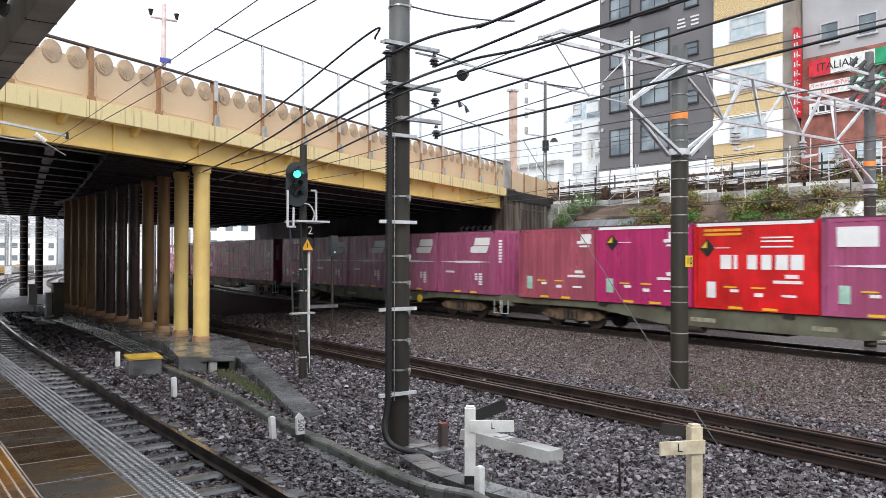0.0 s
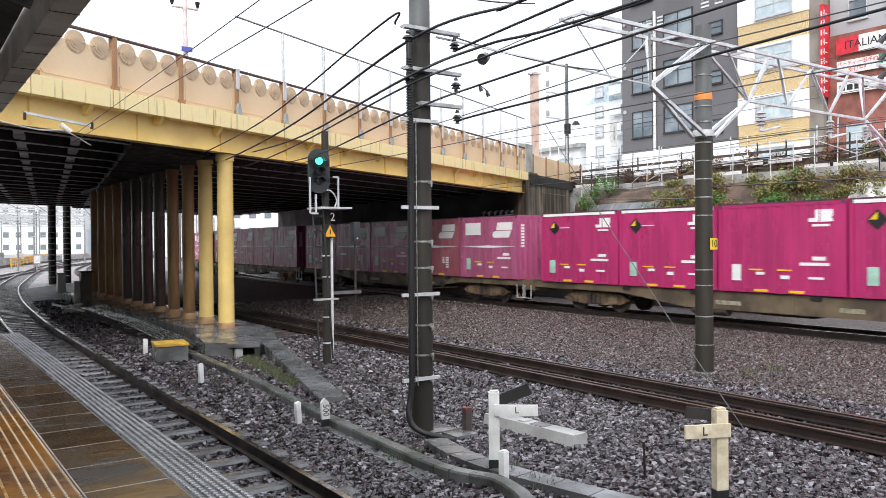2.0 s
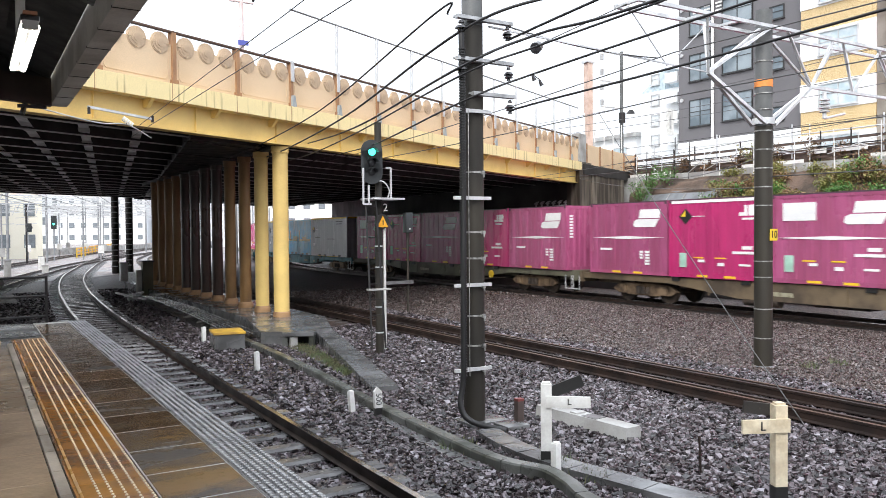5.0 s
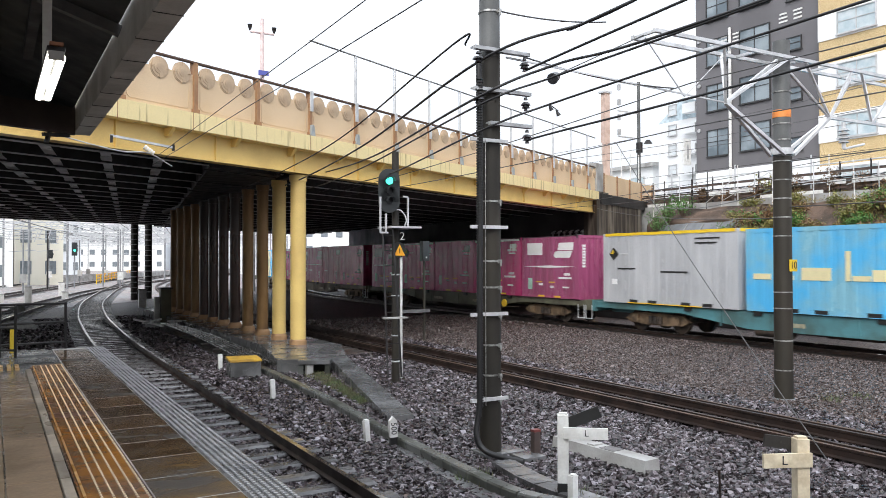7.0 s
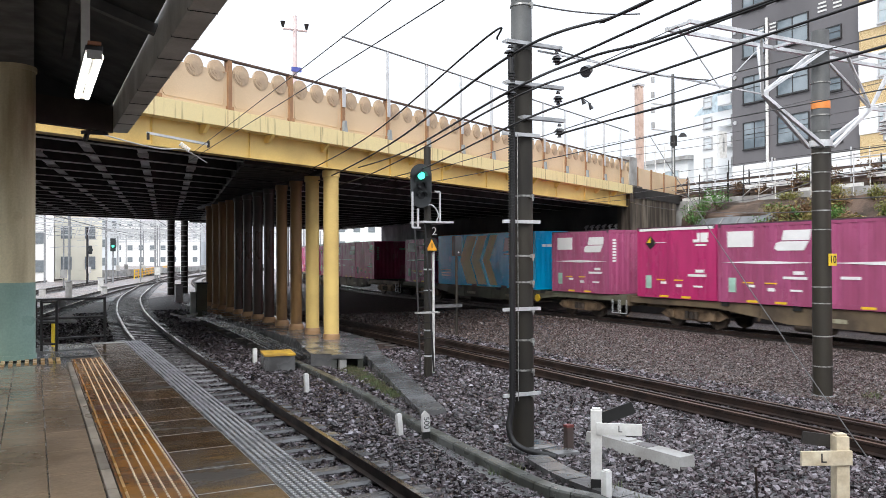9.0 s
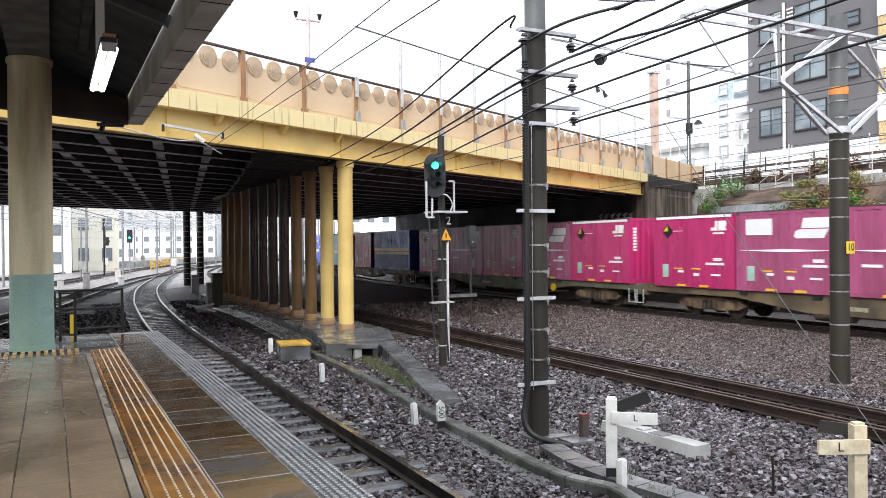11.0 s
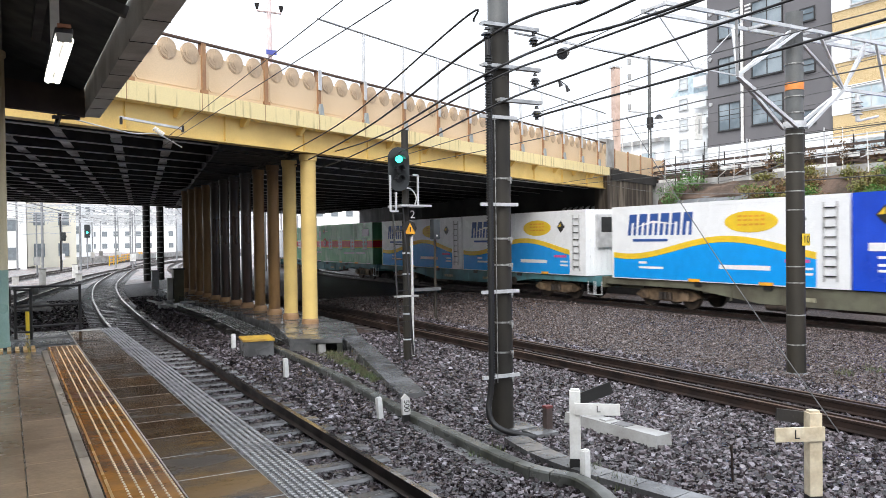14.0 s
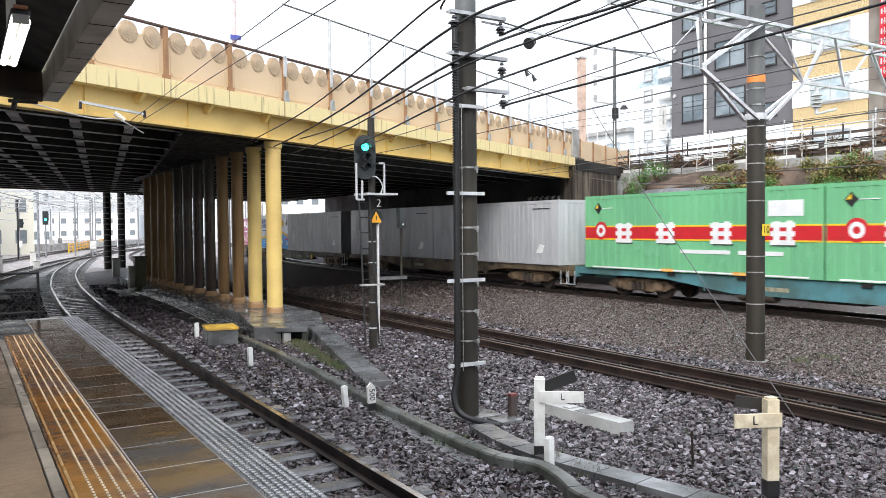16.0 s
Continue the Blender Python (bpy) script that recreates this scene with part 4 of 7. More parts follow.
for r in range(4):
    z = 9.8 + 3.05 * r
    window(gb_, XB, 35.2, 36.9, z - 0.15, z + 1.55, GLASSD, FRAMEK, 2)
    window(gb_, XB, 32.0, 34.2, z - 0.1, z + 1.55, GLASSD, FRAMEK, 2)
    window(gb_, XB, 29.8, 30.7, z - 0.5, z + 0.2, GLASSD, FRAMEK, 1)
    part("vent", tube(B(), (XB - 0.1, 37.6, z + 1.7), (XB, 37.6, z + 1.7), 0.13, 12), FRAMEW, gb_)
part("downpipe", tube(B(), (XB - 0.12, 34.95, 5.6), (XB - 0.12, 34.95, 17.9), 0.1, 10), WHITE, gb_, "white downpipe")
bm = B()
rr = random.Random(2)
for (y, z) in ((36.3, 17.2), (35.4, 17.2), (34.5, 17.2), (31.0, 17.5), (30.0, 17.5)):
    for k in range(3):
        l_ = rr.uniform(0.22, 0.36)
        box(bm, XB - 0.04, y - l_, z - 0.3 + 0.24 * k, XB - 0.01, y + l_, z - 0.19 + 0.24 * k)
tagged(part("wall_writing", bm, WHITE, gb_, "white bars of writing on the facade", False), kind="stuff")

tb = thing("apartment_building", "narrow tan tiled building with white bands", "building", "street buildings")
part("wall", box(B(), XB - 0.3, 24.0, 5.6, XB + 12, 28.45, 24), TILEB, tb, "", False)
for r in range(5):
    z = 6.45 + 2.95 * r
    part("band", box(B(), XB - 0.36, 23.98, z + 0.0, XB, 28.47, z + 1.6), WHITEB, tb, "white window band", False)
    window(tb, XB - 0.36, 25.0, 27.2, z + 0.2, z + 1.4, GLASSL, FRAMEW, 2)
part("side_wall", box(B(), XB - 0.28, 23.2, 5.6, XB + 12, 23.97, 24), mat("concrete_side", (0.30, 0.27, 0.23), (0.20, 0.17, 0.14), 0.7, scale=0.6), tb, "", False)
rb = thing("restaurant_building", "red brick building with restaurant signs", "building", "street buildings")
part("wall", box(B(), XB, 6.0, 5.6, XB + 12, 23.1, 13.6), BRICKB, rb, "", False)
part("upper_wall", box(B(), XB + 0.2, 6.0, 13.6, XB + 12, 23.1, 24), mat("facade_grey", (0.45, 0.45, 0.46), (0.38, 0.38, 0.39), 0.6, scale=0.4), rb, "light grey upper storeys", False)
for y in (22.0, 20.0, 17.0, 14.0):
    window(rb, XB + 0.2, y - 0.9, y, 14.3, 15.3, GLASSD, FRAMEW, 1)
    window(rb, XB, y - 1.2, y, 7.2, 8.6, GLASSL, FRAMEW, 1)
SIGNG, SIGNR = mat("sign_green", (0.02, 0.36, 0.16), None, 0.4), mat("sign_red", (0.68, 0.02, 0.04), None, 0.4)
sg = thing("restaurant_sign", "red, white and green sign board with dark lettering", "sign", "signs")
for (a, b, m_) in ((22.5, 21.3, SIGNR), (21.3, 19.0, WHITE), (19.0, 16.8, SIGNG)):
    part("board", box(B(), XB - 0.25, b, 12.45, XB - 0.1, a, 13.32), m_, sg, "", False)
letters("ITALIAN", 0.60, BLACK, sg, Matrix.Translation((XB - 0.26, 20.95, 12.88)) @ Matrix(((0, 0, -1, 0), (-1, 0, 0, 0), (0, 1, 0, 0), (0, 0, 0, 1))))
sg2 = thing("party_sign", "white sign boards with black bars and green and red ends", "sign", "signs")
part("board", box(B(), XB - 0.2, 20.3, 11.4, XB - 0.1, 22.5, 12.1), WHITE, sg2, "", False)
part("end_board", box(B(), XB - 0.2, 18.6, 11.4, XB - 0.1, 20.3, 12.1), SIGNG, sg2, "", False)
part("lower_board", box(B(), XB - 0.2, 20.3, 10.35, XB - 0.1, 22.5, 11.0), WHITE, sg2, "", False)
part("lower_end", box(B(), XB - 0.2, 18.6, 10.35, XB - 0.1, 20.3, 11.0), SIGNR, sg2, "", False)
FACE = Matrix(((0, 0, -1, 0), (-1, 0, 0, 0), (0, 1, 0, 0), (0, 0, 0, 1)))
letters("パーティー御予約", 0.27, SIGNR, sg2, Matrix.Translation((XB - 0.205, 21.4, 11.92)) @ FACE, name="writing")
letters("受付中!!", 0.27, SIGNR, sg2, Matrix.Translation((XB - 0.205, 21.4, 11.57)) @ FACE, name="writing")
bm = B()
for k in range(4):
    box(bm, XB - 0.21, 22.35 - 0.4 * k - 0.3, 10.5, XB - 0.195, 22.35 - 0.4 * k, 10.8)
tagged(part("writing", bm, BLACK, sg2, "black bars of writing", False), kind="stuff")
bm = B()
for z in (11.58, 11.9):
    box(bm, XB - 0.21, 18.8, z - 0.09, XB - 0.195, 20.1, z + 0.09)
for k in range(3):
    box(bm, XB - 0.21, 19.75 - 0.5 * k, 10.48, XB - 0.195, 20.1 - 0.5 * k, 10.85)
tagged(part("writing", bm, WHITE, sg2, "white bars of writing", False), kind="stuff")
vs_ = thing("vertical_sign", "tall narrow red sign with white marks", "sign", "signs")
part("board", box(B(), XB - 0.62, 23.0, 10.3, XB - 0.05, 23.22, 15.3), SIGNR, vs_, "", False)
bm = B()
for k in range(9):
    z = 10.5 + 0.52 * k
    box(bm, XB - 0.63, 23.07, z, XB - 0.615, 23.15, z + 0.28)
    box(bm, XB - 0.6, 22.985, z, XB - 0.5, 23.005, z + 0.34)
    box(bm, XB - 0.65, 22.985, z + 0.1, XB - 0.25, 23.005, z + 0.17)
tagged(part("writing", bm, WHITE, vs_, "", False), kind="stuff")
wb = thing("white_building", "white apartment block with stepped balconies", "building", "street buildings")
part("wall", box(B(), XB + 2, 39.2, 5.6, XB + 9, 43.4, 13.0), WHITEB, wb, "", False)
part("roof", prism(B(), [(41.0, 13.0), (43.4, 13.0), (41.0, 14.6)], XB + 2, XB + 9, Matrix(((0, 0, 1, 0), (1, 0, 0, 0), (0, 1, 0, 0), (0, 0, 0, 1)))), mat("roof_pale_blue", (0.62, 0.74, 0.80), None, 0.5), wb, "pale blue sloping roof", False)
for k in range(5):
    part("balcony", box(B(), XB + 1.4, 39.3, 7.3 + 1.5 * k, XB + 2, 40.5, 8.0 + 1.5 * k), WHITEB, wb, "", False)
    window(wb, XB + 2, 41.6, 42.3, 7.5 + 1.5 * k, 8.2 + 1.5 * k, GLASSW, FRAMEW, 1)
sb_ = thing("street_sign", "small white street sign board on the corner", "sign", "signs")
part("board", box(B(), XB - 0.9, 38.2, 9.2, XB - 0.2, 38.4, 11.0), WHITE, sb_, "", False)
part("bracket", bar(B(), (XB - 0.25, 38.3, 10.2), (XB + 0.2, 37.8, 10.2), 0.08, 0.08), GALV, sb_, "", False)
part("writing", box(B(), XB - 0.6, 38.17, 9.6, XB - 0.45, 38.2, 10.6), FRAMEW, sb_, "grey bars of writing", False)
wb2 = thing("white_house", "low white house behind the bridge end", "building", "street buildings")
part("wall", box(B(), XB + 4, 46, 5.6, XB + 12, 58, 10.2), WHITEB, wb2, "", False)
part("roof", prism(B(), [(XB + 3.6, 45.6), (XB + 12.4, 45.6), (XB + 12.4, 58.4), (XB + 3.6, 58.4)], 10.2, 10.5), CONC, wb2, "", False)
for k in range(4):
    window(wb2, XB + 4, 47 + 2.8 * k, 48.5 + 2.8 * k, 8.3, 9.4, GLASSL, FRAMEW, 1)

# ---- poles, portal, signal ----
p1 = thing("catenary_pole", "dark round concrete pole with steel bands and cable brackets", "pole", "trackside poles")
PX, PY = 5.825, 8.84
ARMG = mat("crossarm_zinc", (0.46, 0.47, 0.48), (0.30, 0.31, 0.32), 0.45, 0.4, scale=5)
BANDG = mat("perforated_band_grey", (0.46, 0.46, 0.45), (0.16, 0.16, 0.155), 0.4, 0.5, scale=14)
part("shaft", tube(B(), (PX, PY, 0), (PX, PY, 5.35), 0.148, 28, 0.142), POLE, p1)
part("upper_shaft", tube(B(), (PX, PY, 5.35), (PX, PY, 7.2), 0.142, 28, 0.135), POLETOP, p1, "paler grey upper shaft")
for z in (5.96, 3.4, 2.6, 2.25, 1.88, 1.48, 1.08, 0.76):
    bm = B()
    tube(bm, (PX, PY, z - 0.012), (PX, PY, z + 0.012), 0.152, 28)
    box(bm, PX + 0.03, PY - 0.19, z - 0.03, PX + 0.07, PY - 0.14, z + 0.02)
    tube(bm, (PX + 0.05, PY - 0.185, z - 0.07), (PX + 0.05, PY - 0.185, z + 0.01), 0.012, 8)
    part("band", bm, BANDG, p1)
for z in (3.05, 1.9, 0.78, 4.2):
    bm = B()
    box(bm, PX - 0.42, PY - 0.20, z - 0.022, PX + 0.16, PY - 0.165, z + 0.022)
    tube(bm, (PX, PY, z - 0.015), (PX, PY, z + 0.015), 0.156, 28)
    part("clamp_bar", bm, GALV, p1)
for z, a, b in ((5.42, -0.36, 0.52), (4.88, -0.36, 0.54), (4.44, -0.12, 0.56)):
    bm = B()
    box(bm, PX + a, PY - 0.22, z - 0.032, PX + b, PY - 0.14, z + 0.01)
    box(bm, PX + a + 0.004, PY - 0.214, z - 0.006, PX + b - 0.004, PY - 0.08, z + 0.016)
    part("crossarm", bm, ARMG, p1)
    ins = B()
    for dz, r in ((-0.05, 0.03), (-0.12, 0.07), (-0.16, 0.06), (-0.2, 0.03)):
        tube(ins, (PX + b - 0.07, PY - 0.18, z + dz - 0.035), (PX + b - 0.07, PY - 0.18, z + dz), r, 14, r * 0.6)
    part("insulator", ins, DARKIN, p1)
    if a < -0.2:
        ins = B()
        for dz, r in ((-0.06, 0.04), (-0.13, 0.085), (-0.17, 0.05)):
            tube(ins, (PX + a + 0.07, PY - 0.18, z + dz - 0.03), (PX + a + 0.07, PY - 0.18, z + dz), r, 14, r * 0.7)
        part("insulator", ins, DARKIN, p1)
cable("conduit", spline([(PX - 0.28, PY - 0.17, 5.2), (PX - 0.27, PY - 0.18, 4.2), (PX - 0.29, PY - 0.2, 2.0), (PX - 0.30, PY - 0.2, 0.75), (PX - 0.36, PY - 0.22, 0.35), (PX - 0.28, PY - 0.35, 0.14), (PX + 0.0, PY - 0.75, 0.06)], 8), 0.042, RUBBER, "black ribbed conduit", parent=p1)
bm = B()
for i in range(120):
    z = 0.7 + 0.036 * i
    tube(bm, (PX - 0.285, PY - 0.19, z), (PX - 0.285, PY - 0.19, z + 0.018), 0.047, 8)
tagged(part("conduit_rib", bm, RUBBER, p1), kind="stuff")
cable("chain", [(PX - 0.2, PY - 0.2, z / 10) for z in range(7, 43)], 0.006, BANDG, "thin grey chain", parent=p1)
bm = B()
box(bm, PX - 0.2, PY - 0.25, 0, PX + 0.4, PY + 0.2, 0.06, bev=0.02)
box(bm, PX + 0.1, PY - 0.65, 0, PX + 0.45, PY - 0.3, 0.07, bev=0.02)
single("pole_footing", bm, CONCWET, "wet concrete footing slabs at the pole", "footing", kind="structure")

p2 = thing("catenary_pole", "round concrete portal pole with orange band and yellow plate", "pole", "trackside poles")
QX, QY = 12.85, 9.54
part("shaft", tube(B(), (QX, QY, 0), (QX, QY, 4.55), 0.17, 28, 0.16), POLE, p2)
part("upper_shaft", tube(B(), (QX, QY, 4.55), (QX, QY, 6.72), 0.16, 28, 0.155), POLETOP, p2, "grey upper shaft")
part("orange_band", tube(B(), (QX, QY, 5.28), (QX, QY, 5.42), 0.166, 28), ORANGE, p2)
for z in (0.55, 1.1, 1.7, 2.0, 3.05, 3.4, 3.75, 4.1, 4.45, 4.85, 5.15, 5.75):
    part("band", tube(B(), (QX, QY, z), (QX, QY, z + 0.022), 0.172, 28), BANDG, p2)
plate = part("plate", box(B(), QX - 0.05, QY - 0.19, 2.40, QX + 0.16, QY - 0.175, 2.62), SIGNY, p2, "yellow number plate", False)
letters("10", 0.19, BLACK, p2, Matrix.Translation((QX + 0.055, QY - 0.193, 2.51)) @ Matrix.Rotation(radians(90), 4, "X"))
part("base_collar", tube(B(), (QX, QY, 0), (QX, QY, 0.04), 0.22, 20, 0.19), CONCWET, p2)
p3 = copy_thing(p2, Matrix.Translation((23.5 - QX, 10.85 - QY, -0.05)))
tagged(p3, "round concrete portal pole beyond the train with orange band")
for o in list(p3.children):
    if o.name.startswith(("plate", "lettering")):
        bpy.data.objects.remove(o)
bm = B()
for k in range(3):
    z = 6.9 + 0.5 * k
    box(bm, 22.3, 10.8, z, 24.7, 10.9, z + 0.08)
part("crossarm", bm.copy(), GALV, p3).matrix_local = Matrix.Translation((-(23.5 - QX), -(10.85 - QY), 0))
part("tall_shaft", tube(B(), (QX, QY, 6.7), (QX, QY, 8.6), 0.15, 20, 0.12), POLETOP, p3)
for k in range(5):
    for z in (7.05, 7.55, 8.05):
        part("insulator", tube(B(), (22.4 + 0.5 * k, 10.85, z), (22.45 + 0.5 * k, 10.7, z + 0.2), 0.09, 10, 0.05), DARKIN, p3).matrix_local = Matrix.Translation((-(23.5 - QX), -(10.85 - QY), 0))

TY = lambda x: 9.54 + 0.1228 * (x - 12.85)
truss = thing("portal_truss", "galvanised lattice portal beam over the tracks", "catenary truss")


def chord(name, xa, za, xb, zb, w=0.07, off=0.0):
    part(name, bar(B(), (xa, TY(xa) + off, za), (xb, TY(xb) + off, zb), w, w), GALV, truss, "", False)


TZ = lambda x: 6.17 + 0.047 * (x - 8.87)
BZ = lambda x: 5.30 + 0.036 * (x - 9.5)
for off in (-0.24, 0.24):
    chord("top_chord", 8.85, TZ(8.85), 24.1, TZ(24.1), 0.06, off)
chord("bottom_chord", 14.64, BZ(14.64), 20.95, BZ(20.95), 0.06)
chord("diagonal", 11.06, BZ(11.06), 12.72, TZ(12.72), 0.06)
chord("diagonal", 14.64, BZ(14.64), 13.05, TZ(13.05) - 0.15, 0.05)
chord("rod", 8.9, TZ(8.9) - 0.05, 9.9, BZ(9.9), 0.016)
chord("tension_rod", 6.0, 5.35, 11.0, BZ(11.0), 0.022)
for x, tops in ((9.9, (10.95,)), (11.06, (10.7, 11.25, 12.75)), (14.64, (13.3, 14.3, 15.1, 16.0)), (16.43, (15.5, 16.6, 17.3)), (18.69, (17.1, 18.2, 19.3, 20.4)), (20.94, (20.2, 21.2, 22.4, 23.6))):
    for i, q in enumerate(tops):
        off = 0.24 if i % 2 else -0.24
        part("web", bar(B(), (x, TY(x), BZ(x)), (q, TY(q) + off, TZ(q)), 0.045 if x > 10 else 0.014, 0.045 if x > 10 else 0.014), GALV, truss, "", False)
for x in (8.9, 10.7, 11.7, 13.2, 14.3, 15.5, 16.6, 18.2, 19.3, 20.4, 21.4, 22.5, 24.0):
    part("tie", bar(B(), (x, TY(x) - 0.24, TZ(x)), (x, TY(x) + 0.24, TZ(x)), 0.045, 0.045), GALV, truss, "", False)
for xa, za, xb in ((12.70, 4.58, 11.06), (13.0, 4.58, 14.64), (23.35, 4.75, 20.94)):
    for off in (-0.15, 0.15):
        part("knee_brace", bar(B(), (xa, TY(xa) + off, za), (xb, TY(xb), BZ(xb)), 0.06, 0.06), GALV, truss, "", False)
for x in (12.85, 23.5):
    part("collar", tube(B(), (x, TY(x), 4.58), (x, TY(x), 4.7), 0.2, 20), GALV, truss)
hang = []
for x, z0 in ((15.2, 5.45), (18.75, 5.6), (21.0, 5.68)):
    h = thing("pulloff_arm", "galvanised pull-off arm with white porcelain insulators", "insulator arm", "pull-off arms")
    bm = B()
    tube(bm, (x, TY(x), z0), (x, TY(x), z0 - 0.55), 0.04, 10)
    tube(bm, (x, TY(x), z0 - 0.55), (x + 0.7, TY(x), z0 - 0.4), 0.025, 8)
    part("arm", bm, GALV, h)
    bm = B()
    for k in range(4):
        tube(bm, (x, TY(x), z0 - 0.18 - 0.08 * k), (x, TY(x), z0 - 0.13 - 0.08 * k), 0.11, 14, 0.06)
    part("insulator", bm, PORC, h)

sig = thing("signal_post", "black colour-light railway signal showing green on a post", "signal")
SX, SY = 7.5, 15.06
part("post", tube(B(), (SX, SY, 0), (SX, SY, 4.95), 0.085, 18, 0.075), POLE, sig)
part("side_pipe", tube(B(), (SX + 0.12, SY - 0.03, 0.1), (SX + 0.12, SY - 0.03, 2.75), 0.03, 10), WHITE, sig, "white pipe")
for z in (0.45, 1.0, 1.85, 2.3):
    part("band", tube(B(), (SX, SY, z), (SX, SY, z + 0.03), 0.09, 16), GALV, sig)
TURN = Matrix.Translation((7.28, SY - 0.05, 0)) @ Matrix.Rotation(radians(-8), 4, "Z")
bm = B()
for z, r in ((4.32, 0.235), (3.86, 0.235)):
    tube(bm, (0, -0.14, z), (0, -0.12, z), r, 30)
box(bm, -0.235, -0.14, 3.86, 0.235, -0.12, 4.32)
box(bm, -0.16, -0.12, 3.75, 0.16, 0.05, 4.45, bev=0.03)
bm.transform(TURN)
part("backboard", bm, SIGNAL, sig, "black rounded backboard")
for z, m_, nm in ((4.30, GREENLENS, "green_lens"), (4.09, DARKLENS, "dark_lens"), (3.88, DARKLENS, "dark_lens")):
    bm = B()
    tube(bm, (0, -0.17, z), (0, -0.14, z), 0.075, 20)
    bm.transform(TURN)
    part(nm, bm, m_, sig)
    bm = B()
    for k in range(11):
        a0, a1 = math.pi * (k / 11), math.pi * ((k + 1) / 11)
        bar(bm, (0.095 * math.cos((a0 + a1) / 2), -0.14, z + 0.095 * math.sin((a0 + a1) / 2)), (0.095 * math.cos((a0 + a1) / 2), -0.36, z + 0.095 * math.sin((a0 + a1) / 2) - 0.02), 0.03, 0.012)
    bm.transform(TURN)
    tagged(part("hood", bm, SIGNAL, sig, "", False), kind="stuff")
part("platform", box(B(), 7.22, SY - 0.35, 3.30, 7.95, SY + 0.3, 3.34), GALV, sig, "small steel standing platform", False)
for a, b in (((7.02, 14.8, 3.95), (7.02, 14.8, 3.2)), ((7.15, 14.8, 3.6), (7.15, 14.8, 3.2)), ((7.72, 14.9, 3.34), (7.72, 14.9, 3.98)), ((7.6, 14.9, 3.98), (7.72, 14.9, 3.98)), ((7.02, 14.8, 3.2), (7.2, 14.8, 3.2))):
    part("guard", bar(B(), a, b, 0.035, 0.035), GALV, sig, "", False)
cable("signal_cable", spline([(7.35, 14.95, 3.7), (7.55, 14.9, 3.68), (7.68, 14.9, 3.5), (7.66, 14.95, 3.34)], 8), 0.015, GALV, "thin grey cable", parent=sig)
lad = part("ladder", bar(bar(B(), (7.12, 14.9, 3.3), (7.05, 14.5, 0.2), 0.03, 0.03), (7.36, 14.9, 3.3), (7.36, 14.5, 0.2), 0.03, 0.03), BLACKIRON, sig, "", False)
for i in range(9):
    f = i / 9
    part("rung", bar(B(), (7.12 - 0.07 * f, 14.9 - 0.4 * f, 3.15 - 2.9 * f), (7.36, 14.9 - 0.4 * f, 3.15 - 2.9 * f), 0.02, 0.02), BLACKIRON, lad, "", False)
part("step_plate", box(B(), 6.95, 14.4, 1.42, 7.45, 14.55, 1.45), CONC, sig, "", False)
bm = B()
prism(bm, [(-0.13, -0.1), (0.13, -0.1), (0, 0.14)], -0.006, 0.006, Matrix.Translation((7.54, SY - 0.12, 2.82)) @ Matrix.Rotation(radians(90), 4, "X"))
part("warning_triangle", bm, SIGNO, sig, "orange warning triangle", False)
part("triangle_back", tube(B(), (7.54, SY - 0.1, 2.84), (7.54, SY - 0.085, 2.84), 0.17, 8), BLACK, sig)
part("mark", box(B(), 7.53, SY - 0.135, 2.77, 7.55, SY - 0.13, 2.87), BLACK, sig, "", False)
letters("2", 0.24, WHITE, sig, Matrix.Translation((7.60, SY - 0.13, 3.13)) @ Matrix.Rotation(radians(90), 4, "X"))

# ---- small trackside things ----
def stake(x, y, h, w, label, lean=0.0):
    st = thing("marker_stake", label, "stake", "white stakes", pose(x, y, 0, 0, lean, 12))
    bm = B()
    box(bm, -w, -w * 0.8, 0, w, w * 0.8, h, bev=0.006)
    part("stake", bm, WHITE, st)
    part("cap", prism(B(), [(-w * 0.8, -w * 0.6), (w * 0.8, -w * 0.6), (w * 0.8, w * 0.6), (-w * 0.8, w * 0.6)], h, h + 0.012), WHITE, st)


stake(4.6, 14.4, 0.37, 0.042, "short white concrete marker stake in the ballast", -2)
stake(4.67, 10.28, 0.33, 0.04, "short leaning white marker stake in the ballast", -5)
stake(4.78, 19.05, 0.36, 0.045, "short white concrete marker stake beside the cable box")
stake(5.28, 6.45, 0.36, 0.045, "short white marker stake beside the signal cross post")
dp = thing("distance_post", "white distance post with black base and number", "marker post", m=pose(4.89, 9.88, 0, 0, -2, -8))
bm = B()
prism(bm, [(-0.055, 0.14), (0.055, 0.14), (0.055, 0.37), (0, 0.43), (-0.055, 0.37)], -0.035, 0.035, Matrix.Rotation(radians(90), 4, "X"))
part("post", bm, WHITE, dp, "", False)
part("base", box(B(), -0.056, -0.036, 0, 0.056, 0.036, 0.14), BLACK, dp, "black painted base", False)
letters("500", 0.115, BLACK, dp, Matrix.Translation((0, -0.037, 0.265)) @ Matrix.Rotation(radians(90), 4, "X") @ Matrix.Rotation(radians(-90), 4, "Z"))


def cross(x, y, m_, label, h, rz, arm2, lbl_s):
    c = thing("cross_marker", label, "marker post", "cross markers", pose(x, y, 0, 0, 0, rz))
    part("post", box(B(), -0.06, -0.055, 0.18, 0.06, 0.055, h, bev=0.006), m_, c)
    part("cap", prism(B(), [(-0.045, -0.04), (0.045, -0.04), (0.045, 0.04), (-0.045, 0.04)], h, h + 0.02), m_, c)
    part("base", box(B(), -0.061, -0.056, 0, 0.061, 0.056, 0.18), BLACK, c, "black painted base", False)
    return c


